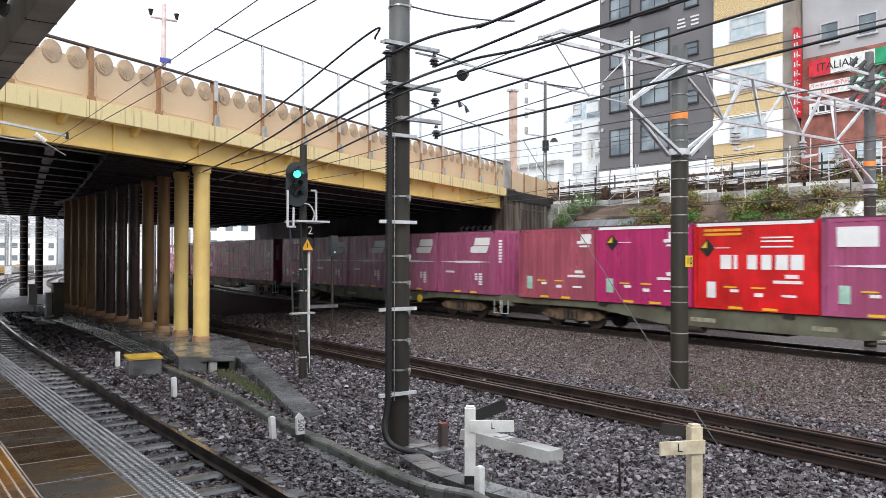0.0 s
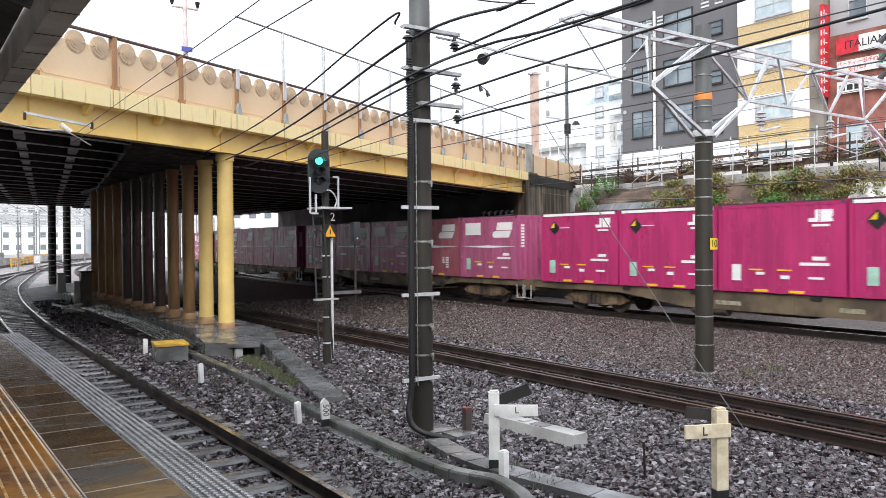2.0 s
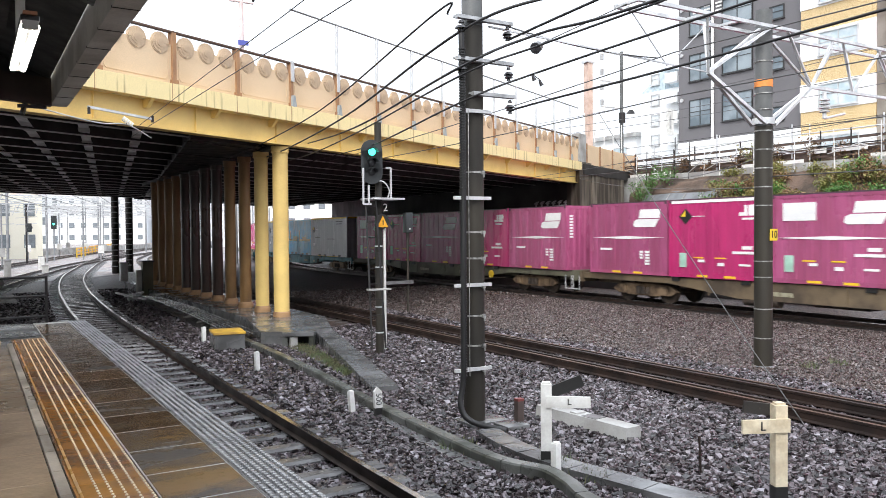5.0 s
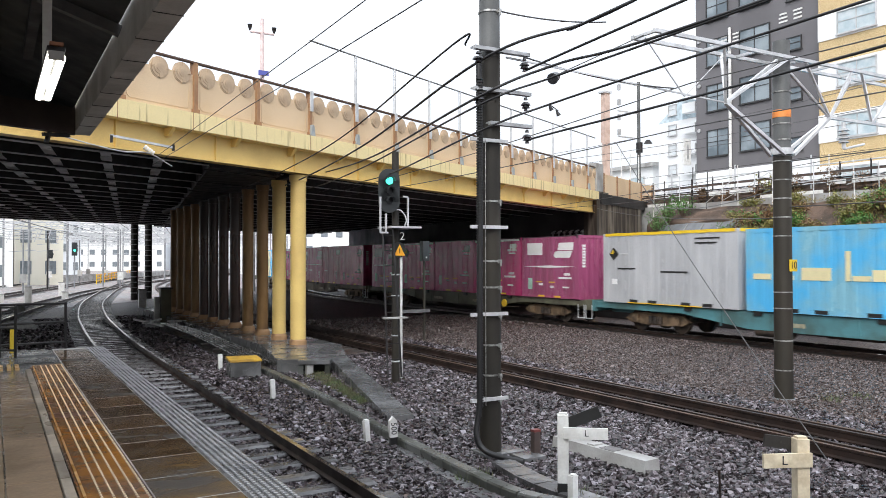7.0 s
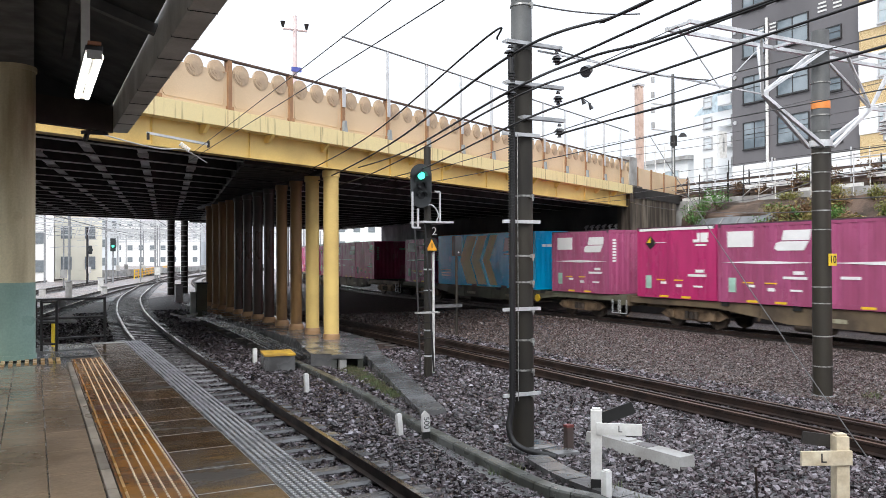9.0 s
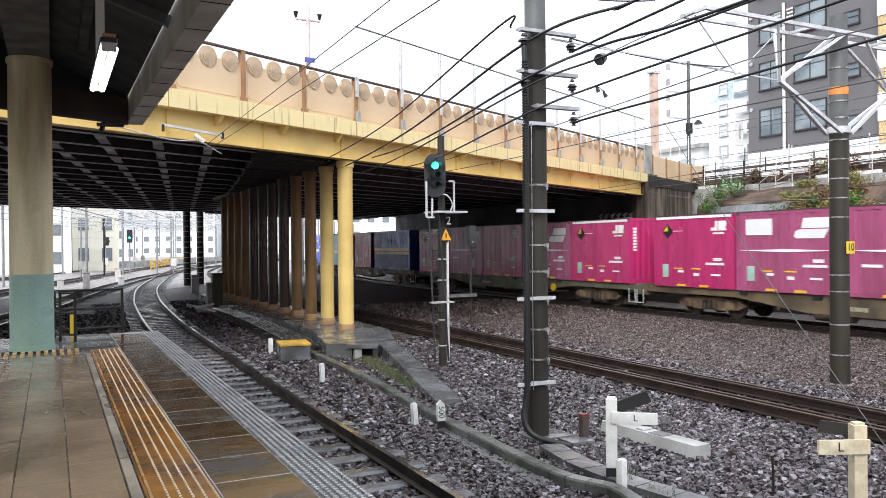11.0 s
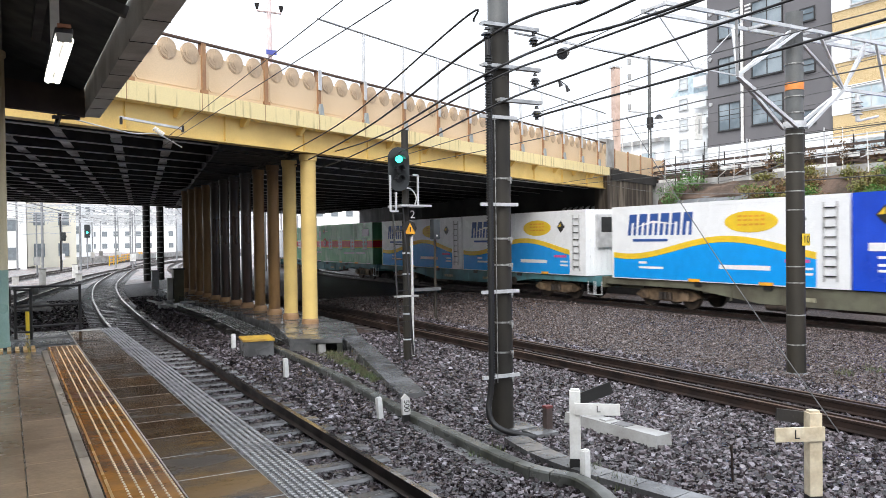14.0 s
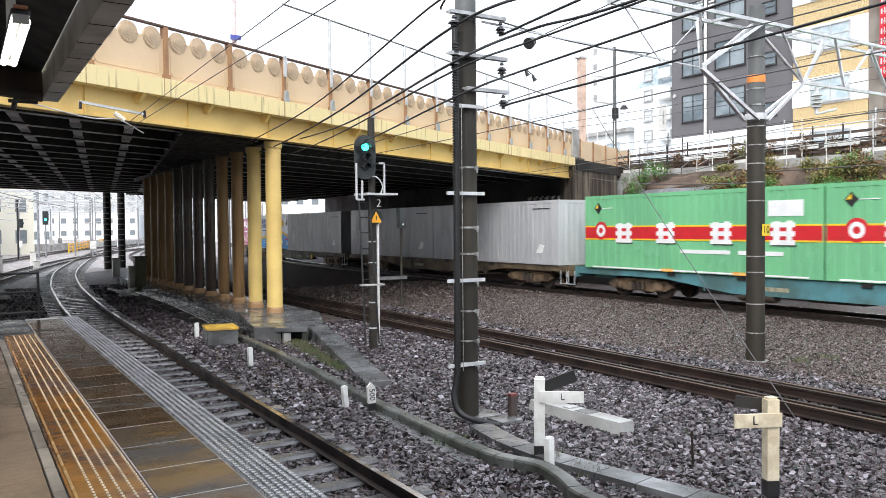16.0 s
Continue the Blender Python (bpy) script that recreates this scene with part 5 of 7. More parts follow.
c1 = cross(5.43, 6.8, WHITE, "white wooden cross marker post with L board", 0.92, -38, 0, 0)
part("board", box(B(), 0.0, -0.085, 0.67, 0.48, -0.057, 0.795, bev=0.004), WHITE, c1, "white board")
bm = box(B(), 0.0, -0.02, -0.065, 0.40, 0.008, 0.065)
bm.transform(Matrix.Translation((0.03, 0.075, 0.80)) @ Matrix.Rotation(radians(-22), 4, "Y"))
part("rear_board", bm, BLACK, c1, "black raised rear board", False)
letters("L", 0.10, BLACK, c1, Matrix.Translation((0.25, -0.087, 0.735)) @ Matrix.Rotation(radians(90), 4, "X"))
c2 = cross(6.52, 4.67, CREAMW, "weathered cream wooden cross marker post with L board", 0.95, -25, 0, 0)
part("board", box(B(), -0.40, -0.085, 0.70, 0.07, -0.057, 0.83, bev=0.004), CREAMW, c2, "cream board")
bm = box(B(), -0.32, -0.02, -0.055, 0.0, 0.008, 0.055)
bm.transform(Matrix.Translation((0.0, 0.075, 0.88)) @ Matrix.Rotation(radians(8), 4, "Y"))
part("rear_board", bm, mat("old_black_wood", (0.025, 0.022, 0.02), (0.10, 0.09, 0.075), 0.6, scale=8, lo=0.6, hi=0.75), c2, "worn black rear board", False)
letters("L", 0.12, BLACK, c2, Matrix.Translation((-0.20, -0.087, 0.765)) @ Matrix.Rotation(radians(90), 4, "X"))
bk = thing("concrete_block", "pale concrete beam block lying on the ballast", "block", m=pose(6.95, 7.85, 0, 0, 0, 4))
bm = B()
prism(bm, [(-0.15, 0), (0.15, 0), (0.12, 0.17), (-0.12, 0.17)], -0.85, 0.8, Matrix.Rotation(radians(90), 4, "X"))
part("beam", bm, CONC, bk, "", False)
part("recess", box(B(), -0.10, -0.25, 0.17, 0.10, 0.0, 0.176), SLEEPER, bk, "", False)
part("lug", box(B(), -0.09, 0.1, 0.17, 0.09, 0.22, 0.19), CONC, bk, "", False)
rm_ = thing("boundary_marker", "dark red square boundary marker post", "marker post")
part("post", box(B(), 6.21, 8.37, 0, 6.31, 8.46, 0.34, bev=0.008), mat("marker_brown", (0.07, 0.05, 0.045), None, 0.6), rm_)
part("cap", prism(B(), [(6.208, 8.368), (6.312, 8.368), (6.312, 8.462), (6.208, 8.462)], 0.34, 0.37), REDP, rm_, "dark red cap")
rm2 = thing("boundary_marker", "small grey concrete boundary marker beside the plinth", "marker post")
part("post", box(B(), 6.2, 16.95, 0, 6.36, 17.1, 0.24, bev=0.01), CONC, rm2)
part("cap", prism(B(), [(6.2, 16.95), (6.36, 16.95), (6.36, 17.1), (6.2, 17.1)], 0.24, 0.30), CONCWET, rm2)
rod = thing("iron_rod", "thin rusty iron rod standing in the ballast", "rod")
part("rod", tube(B(), (6.55, 5.62, 0), (6.53, 5.62, 0.42), 0.012, 8), RAIL, rod)
part("tip", tube(B(), (6.53, 5.62, 0.40), (6.53, 5.62, 0.44), 0.016, 8), RAIL, rod)

# cable troughs along the track
TROUGH = [(0.0, -0.05), (0.17, -0.05), (0.17, 0.12), (0.155, 0.14), (0.02, 0.14), (0.0, 0.12)]
kerb = spline([(5.62, 18.6, 0), (5.52, 16, 0), (5.38, 13.2, 0), (5.16, 10.8, 0), (5.06, 9.1, 0), (5.0, 7.6, 0), (5.02, 6.9, 0), (5.2, 6.4, 0), (5.12, 5.9, 0), (4.98, 5.5, 0), (5.0, 4.9, 0), (5.25, 3.5, 0), (5.4, 0, 0)], 5)
tr_ = thing("cable_trough", "wet concrete cable trough with lids along the track", "cable trough", "cable troughs")
acc = 0
for i in range(0, len(kerb) - 1, 2):
    seg = kerb[i:i + 3]
    a, b = seg[0], seg[-1]
    seg = [a.lerp(b, 0.004), (seg[1] if len(seg) > 2 else a.lerp(b, 0.5)), a.lerp(b, 0.992)]
    part("trough_unit", sweep(B(), seg, TROUGH), CONCMOSS, tr_, "", False)
tr2 = thing("cable_trough", "flat wet concrete slab strip beside the trough", "cable trough", "cable troughs")
line = spline([(5.22, 11.6, -0.02), (5.07, 10.2, -0.02), (4.95, 9.0, -0.02), (4.86, 7.8, -0.02), (4.8, 7.0, -0.02)], 4)
for a, b in zip(line[::2], line[2::2]):
    part("slab", sweep(B(), [a.lerp(b, 0.01), a.lerp(b, 0.99)], [(-0.02, 0.0), (0.2, 0.0), (0.2, 0.055), (-0.02, 0.055)]), CONCWET, tr2, "", False)
tr3 = thing("cable_trough", "second low concrete trough on the ballast", "cable trough", "cable troughs")
line = spline([(5.75, 8.2, 0), (5.62, 7.5, 0), (5.62, 6.8, 0), (5.75, 6.0, 0), (5.95, 5.0, 0), (6.2, 3.8, 0), (6.5, 2, 0)], 4)
for a, b in zip(line[::2], line[2::2]):
    part("trough_unit", sweep(B(), [a.lerp(b, 0.01), a.lerp(b, 0.99)], [(0, 0), (0.3, 0), (0.3, 0.09), (0, 0.09)]), CONCWET, tr3, "", False)
walkw = thing("walkway_ramp", "sloping grey concrete slab path down to the ballast", "path")
a, b = Vector((7.35, 18.0, 0.3)), Vector((5.75, 11.35, 0.1))
for i in range(11):
    p, q = a.lerp(b, i / 11 + 0.002), a.lerp(b, (i + 1) / 11 - 0.002)
    part("slab", sweep(B(), [p, q], [(-0.22, -0.22), (0.22, -0.22), (0.22, 0.0), (-0.22, 0.0)]), CONCWET, walkw, "", False)
bm = B()
rg = random.Random(8)
for i in range(4200):
    f = rg.random()
    x, y = 5.86 + 0.62 * f + rg.gauss(0, 0.13) * (0.4 + 0.6 * f), 13.0 + 4.3 * f
    h = rg.uniform(0.02, 0.08)
    a = rg.uniform(0, 6.28)
    v = [bm.verts.new((x + 0.012 * math.cos(a), y + 0.012 * math.sin(a), 0.02)), bm.verts.new((x - 0.012 * math.cos(a), y - 0.012 * math.sin(a), 0.02)), bm.verts.new((x + rg.uniform(-0.03, 0.03), y + rg.uniform(-0.03, 0.03), 0.02 + h))]
    bm.faces.new(v)
for (cx, cy, n) in ((4.95, 7.9, 140), (5.55, 6.75, 80), (5.5, 6.2, 60), (13.4, 9.0, 50), (14.2, 8.9, 50)):
    for i in range(n):
        x, y, a, h = cx + rg.gauss(0, 0.1), cy + rg.gauss(0, 0.14), rg.uniform(0, 6.28), rg.uniform(0.05, 0.14)
        v = [bm.verts.new((x + 0.008 * math.cos(a), y + 0.008 * math.sin(a), 0.02)), bm.verts.new((x - 0.008 * math.cos(a), y - 0.008 * math.sin(a), 0.02)), bm.verts.new((x + rg.uniform(-0.06, 0.06), y + rg.uniform(-0.06, 0.06), 0.03 + h))]
        bm.faces.new(v)
WEED = mat("weed_dull_green", (0.085, 0.12, 0.045), (0.12, 0.11, 0.06), 0.7, scale=3, rand=0.3, island=True)
single("weeds", bm, WEED, "small green weeds and moss between the stones", "weeds", kind="stuff")
cv = thing("drain_box", "wet concrete drain box with dark opening at the plinth", "drain box", m=pose(6.45, 17.1, 0, 0, 0, -26))
part("lintel", box(B(), -0.36, -0.25, 0.26, 0.36, 0.3, 0.36, bev=0.012), CONCWET, cv)
for x in (-0.36, 0.24):
    part("side_wall", box(B(), x, -0.2, 0, x + 0.12, 0.3, 0.26), CONCMOSS, cv, "", False)
# back wall near-black: the shade inside the opening is painted
part("back_wall", box(B(), -0.24, 0.2, 0, 0.24, 0.3, 0.26), CONCDARK, cv, "", False)
ybx = thing("cable_box", "concrete cable box with yellow lid", "cable box", m=pose(4.98, 17.75, 0, 0, 0, -8))
part("body", box(B(), -0.33, -0.4, 0, 0.33, 0.4, 0.36, bev=0.01), CONCWET, ybx)
part("lid", box(B(), -0.35, -0.42, 0.36, 0.35, 0.42, 0.41, bev=0.008), LIDY, ybx, "yellow painted lid")
bm = B()
prism(bm, [(5.15, 18.7), (6.25, 18.7), (6.5, 26), (6.5, 34), (5.6, 34), (5.5, 26)], -0.05, 0.085)
single("rodding_bed", bm, mat("rodding_bed_black", (0.016, 0.014, 0.013), (0.03, 0.026, 0.024), 0.35, scale=4, bump=0.4), "black bed under the point rods", "track bed", kind="structure", smooth=False)
RODSTEEL = mat("rod_wet_steel", (0.16, 0.16, 0.17), (0.06, 0.058, 0.058), 0.25, 0.7, scale=3)
rods = thing("point_rodding", "bundle of dark point-operating rods beside the track", "rodding")
for k in range(6):
    cable("rod", spline([(5.35 + 0.13 * k, 18.6, 0.16), (5.6 + 0.12 * k, 22, 0.15), (5.85 + 0.11 * k, 27, 0.14), (5.9 + 0.1 * k, 33, 0.12)], 5), 0.03, RODSTEEL, "dark steel rod", parent=rods)
for i in range(9):
    part("support", box(B(), 5.4 + 0.04 * i, 19.4 + 1.6 * i, 0, 6.3, 19.5 + 1.6 * i, 0.12), SLEEPDARK, rods, "", False)
pm = thing("point_machine", "pale point machine with levers between the tracks", "point machine")
part("casing", box(B(), 5.25, 32.3, 0, 5.65, 32.8, 0.28, bev=0.03), CONC, pm)
for a, b in (((5.1, 34.4, 0.22), (5.5, 30.3, 0.22)), ((5.0, 31.6, 0.26), (5.9, 32.9, 0.30)), ((5.45, 32.6, 0.28), (5.2, 30.6, 0.34)), ((5.95, 31.3, 0.24), (6.75, 32.8, 0.24)), ((6.1, 32.6, 0.22), (6.5, 31.2, 0.30))):
    part("lever", bar(B(), a, b, 0.07, 0.07), WHITE, pm, "white painted lever", False)
li = thing("line_insulator", "pair of small grey bell insulators hung on a wire", "insulator")
for x, y, z in ((8.42, 10.86, 5.28), (8.53, 10.80, 5.19)):
    part("bell", tube(tube(B(), (x, y, z), (x + 0.03, y, z - 0.05), 0.025, 12, 0.04), (x - 0.03, y, z + 0.05), (x, y, z), 0.012, 10, 0.025), DARKIN, li)
part("link", tube(B(), (8.40, 10.86, 5.33), (8.55, 10.80, 5.22), 0.008, 6), BLACKIRON, li)
cab = thing("relay_cabinet", "dark olive relay cabinet beside the columns", "cabinet")
part("body", box(B(), 6.2, 34.6, 0, 6.62, 35.1, 1.45, bev=0.02), mat("cabinet_olive", (0.09, 0.085, 0.045), None, 0.5), cab)
part("roof", box(B(), 6.16, 34.56, 1.45, 6.66, 35.14, 1.5), BLACKIRON, cab)
part("side_box", box(B(), 5.98, 34.7, 0, 6.18, 35.0, 1.1), CANBEAM, cab, "narrow grey side box")
dw = thing("dwarf_signal", "small black dwarf signal on a thin post", "signal")
part("post", tube(B(), (12.2, 22.4, 0), (12.2, 22.4, 2.6), 0.04, 10), POLE, dw)
part("head", box(B(), 12.08, 22.25, 2.6, 12.32, 22.5, 3.25, bev=0.03), SIGNAL, dw)
part("step", box(B(), 11.1, 22.2, 0.95, 12.3, 22.35, 1.05), CONCWET, dw)
part("lens", tube(B(), (12.2, 22.24, 2.72), (12.2, 22.26, 2.72), 0.03, 10), WHITE, dw)

# ---- cables and overhead wires ----
def span(p, q, drop, r, label, group="overhead cables", material=RUBBER):
    return cable("overhead_cable", sag(p, q, drop), r, material, label, "cable", group)


BL = "thick black trackside cable strung from the pole"


def strung(pts, r=0.0135):
    cable("overhead_cable", spline(pts, 10), r, RUBBER, BL, "cable", "overhead cables")


strung([(6.9, 24, 4.95), (6.63, 20.0, 4.98), (5.9, 14.2, 5.02), (5.22, 8.78, 5.44), (5.36, 8.70, 5.43)])
strung([(7.6, 24, 4.85), (7.19, 20.0, 4.82), (6.3, 14.0, 4.88), (5.55, 8.62, 5.24), (6.33, 7.49, 5.54), (6.33, 6.60, 5.57), (6.33, 5.64, 5.61), (6.33, -20, 6.54)], 0.018)
strung([(8.3, 24, 5.2), (8.09, 20.0, 5.1), (6.6, 14.0, 4.72), (5.45, 8.62, 4.72), (6.33, 8.06, 5.15), (6.33, 5.23, 5.07), (6.33, -6, 5.3), (6.33, -20, 5.9)], 0.017)
strung([(7.9, 24, 4.72), (7.7, 20.0, 4.66), (6.4, 14.0, 4.5), (5.47, 8.62, 4.62), (6.33, 8.06, 5.0), (6.33, 5.16, 5.05), (6.33, -6, 5.25), (6.33, -20, 5.8)])
strung([(9.2, 24, 4.85), (8.97, 20.0, 4.83), (7.0, 14.0, 4.4), (5.5, 8.62, 4.29), (6.33, 8.07, 4.66), (6.33, 4.2, 4.77), (6.33, -6, 5.0), (6.33, -20, 5.6)])
strung([(PX + 0.49, PY - 0.18, 4.24), (6.33, 8.07, 4.27), (6.33, 4.08, 4.35), (6.33, -6, 4.7), (6.33, -20, 5.3)])
strung([(PX + 0.47, PY - 0.18, 5.2), (6.34, 7.6, 5.28), (6.34, 5.0, 5.4), (6.34, -6, 5.9), (6.34, -20, 6.4)], 0.016)
WL = "thin overhead contact wire above the track"
for x, za, zb in ((2.84, 4.76, 4.80), (2.92, 4.95, 5.75)):
    span((x + 0.26, 18.4, za), (x, -25, zb), 0.05, 0.006, WL, "contact wires", WIRE)
for x, z in ((10.0, 4.85), (10.1, 5.6), (20.85, 4.95), (20.95, 5.75)):
    span((x, -25, z), (x, TY(x), z - 0.03), 0.1, 0.010, WL, "contact wires", WIRE)
    span((x, TY(x), z - 0.03), (x, 21 + 0.51 * x * 0.6, min(z - 0.1, 4.95)), 0.08, 0.010, WL, "contact wires", WIRE)
FL_ = "thin feeder wire crossing the sky"
for a, b, d_ in (((23.5, 10.85, 8.2), (26.5, 40, 8.6), 0.3), ((22.6, 10.85, 7.2), (25.5, 40, 8.2), 0.3), ((24.4, 10.85, 7.2), (27.5, 40, 8.2), 0.3), ((23.5, 10.85, 8.2), (23.5, -20, 8.6), 0.3),
                 ((22.6, 10.85, 7.2), (22.4, -20, 7.6), 0.3), ((24.4, 10.85, 7.2), (24.4, -20, 7.6), 0.3), ((12.85, 9.5, 3.4), (25.8, 29.6, 5.2), 0.2), ((12.85, 9.5, 3.6), (12.85, -20, 4.0), 0.2), ((12.85, 9.5, 4.45), (12.4, -20, 5.0), 0.2),
                 ((12.85, 9.5, 4.0), (26, 27, 5.6), 0.5), ((8.0, 8.95, 6.2), (6.0, 8.8, 6.0), 0.05), ((9.6, 9.1, 5.4), (5.9, 8.8, 5.5), 0.1)):
    span(a, b, d_, 0.011, FL_, "feeder wires", WIRE)
span((13.35, 14.6, 5.53), (9.32, 6.26, 0.0), 0.1, 0.009, "thin stay wire running down to the ballast", "stay wires", WIRE)
bd = thing("wire_weight", "round black weight hanging on the wires", "insulator")
part("ball", tube(B(), (7.45, 9.55, 5.40), (7.55, 9.6, 5.46), 0.09, 16, 0.075), DARKIN, bd)
part("wire", tube(B(), (7.5, 9.6, 5.45), (8.9, 9.05, 6.17), 0.008, 6), WIRE, bd)
# bracket under the bridge carrying the contact wire
bk2 = thing("soffit_bracket", "galvanised bracket with white insulators under the bridge edge", "insulator arm")
part("arm", bar(B(), (2.1, 17.35, 5.20), (3.5, 18.05, 5.13), 0.05, 0.05), GALV, bk2, "", False)
for a in ((2.12, 17.36), (3.48, 18.04)):
    part("clamp", bar(B(), (a[0], a[1], 5.06), (a[0], a[1], 5.20), 0.05, 0.08), BLACKIRON, bk2, "", False)
bm = B()
for k in range(5):
    tube(bm, (2.8 + 0.04 * k, 17.6, 5.05 - 0.03 * k), (2.83 + 0.04 * k, 17.6, 5.03 - 0.03 * k), 0.055, 12)
part("insulator", bm, WHITE, bk2)
cable("jumper", spline([(1.2, 17.0, 5.06), (1.9, 17.3, 4.95), (2.4, 17.5, 4.90), (2.9, 17.7, 4.93), (3.5, 18.3, 4.75)], 6), 0.014, GALV, "pale jumper cable", parent=bk2)

# poles and lamp beyond the bridge deck
sp_ = thing("street_lamp", "pale pink double-armed lamp post on the bridge road", "street lamp")
LP = mat("lamp_post_pink", (0.85, 0.68, 0.66), None, 0.5)
part("post", tube(B(), (9.12, 30.0, 6.0), (9.12, 30.0, 12.1), 0.12, 12, 0.08), LP, sp_)
part("arm", tube(B(), (8.64, 30, 11.55), (9.6, 30, 11.55), 0.05, 8), LP, sp_)
for x in (8.64, 9.6):
    part("lamp_head", tube(B(), (x, 30, 11.60), (x, 30, 11.82), 0.04, 12, 0.10), BLACKIRON, sp_)
part("blue_sign", box(B(), 8.93, 29.8, 9.85, 9.33, 29.85, 10.03), mat("sign_blue", (0.10, 0.12, 0.45), None, 0.4), sp_, "small blue sign plate", False)
op = thing("utility_pole", "orange-brown steel pole at the bridge end", "pole", "utility poles")
part("shaft", box(B(), 27.42, 30.8, 5.6, 27.76, 31.1, 11.3), mat("pole_orange", (0.66, 0.50, 0.42), (0.52, 0.37, 0.30), 0.6), op, "", False)
part("cap", box(B(), 27.3, 30.75, 11.3, 27.85, 31.15, 11.4), GALV, op, "", False)
gp = thing("utility_pole", "grey street pole with arms and a lamp", "pole", "utility poles")
part("shaft", tube(B(), (33.5, 34.65, 5.6), (33.5, 34.65, 13.3), 0.12, 12, 0.09), POLETOP, gp)
for z in (13.1, 11.4, 9.9):
    part("arm", bar(B(), (31.7, 34.5, z), (33.5, 34.65, z), 0.07, 0.07), GALV, gp, "", False)
part("lamp_head", tube(B(), (34.1, 34.5, 9.64), (34.1, 34.5, 9.86), 0.27, 12, 0.1), BLACKIRON, gp)
for k in range(4):
    part("insulator", tube(B(), (31.8, 34.5, 9.97 + 0.88 * k), (31.8, 34.5, 10.3 + 0.88 * k), 0.1, 10), PORC, gp)
part("transformer", tube(B(), (33.2, 34.3, 9.0), (33.2, 34.3, 9.6), 0.2, 12), BLACKIRON, gp)

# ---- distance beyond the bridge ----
# distant haze is mixed into these facade colours
PALE = mat("far_facade_hazed_white", (0.90, 0.90, 0.88), (0.85, 0.85, 0.84), 0.7, scale=0.2)
PALEY = mat("far_facade_hazed_cream", (0.90, 0.86, 0.72), (0.86, 0.82, 0.68), 0.7, scale=0.2)
PALEG = mat("far_facade_hazed_grey", (0.74, 0.77, 0.80), (0.68, 0.71, 0.74), 0.7, scale=0.2)
# pole grey lifted for distance, haze painted in
FARPOLE = mat("far_pole_hazed", (0.30, 0.31, 0.32), None, 0.5)
FARW = mat("far_window", (0.24, 0.27, 0.29), None, 0.2, bump=0)


def far_block(x0, y0, x1, y1, h, m_, floors, cols_, label):
    b_ = thing("city_building", label, "building", "distant buildings")
    part("wall", box(B(), x0, y0, 0, x1, y1, h), m_, b_, "", False)
    part("parapet", box(B(), x0 - 0.1, y0 - 0.1, h, x1 + 0.1, y1, h + 0.5), m_, b_, "", False)
    me = None
    for r in range(floors):
        for c in range(cols_):
            wz, wx = h * (r + 0.35) / floors, x0 + (x1 - x0) * (c + 0.25) / cols_
            if me is None:
                me = mesh_of("window", box(B(), 0, -0.08, 0, (x1 - x0) * 0.45 / cols_, 0.05, h * 0.42 / floors), FARW)
            o = part("window", me, None, b_)
            o.location = (wx, y0, wz)


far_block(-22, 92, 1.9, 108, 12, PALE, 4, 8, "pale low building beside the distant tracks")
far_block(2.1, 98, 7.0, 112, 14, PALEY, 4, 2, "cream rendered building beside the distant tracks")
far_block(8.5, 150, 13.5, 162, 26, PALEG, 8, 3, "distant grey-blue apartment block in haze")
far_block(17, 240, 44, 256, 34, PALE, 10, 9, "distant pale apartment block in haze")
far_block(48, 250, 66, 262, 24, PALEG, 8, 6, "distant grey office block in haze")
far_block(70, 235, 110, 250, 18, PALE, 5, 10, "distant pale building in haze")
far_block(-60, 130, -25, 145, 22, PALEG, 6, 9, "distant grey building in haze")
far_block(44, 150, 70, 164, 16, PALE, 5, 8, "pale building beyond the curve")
bm = B()
line = spline([(-30, 60, 0), (-8, 92, 0), (12, 118, 0), (32, 158, 0), (60, 205, 0)], 8)
sweep(bm, line, [(0, 0), (0.25, 0), (0.25, 0.9), (0, 0.9)])
single("boundary_wall", bm, CONC, "grey low wall behind the distant tracks", "wall", kind="structure", smooth=False)
dy = thing("barrier", "orange construction barrier beside the distant tracks", "barrier")
for z in (0.35, 0.7, 1.05):
    part("rail", bar(B(), (10.5, 98.5, z), (21.3, 147, z), 0.08, 0.16), SIGNO, dy, "", False)
for k in range(13):
    part("post", bar(B(), (10.5 + 0.9 * k, 98.5 + 4.04 * k, 0), (10.5 + 0.9 * k, 98.5 + 4.04 * k, 1.15), 0.12, 0.12), SIGNY, dy, "", False)
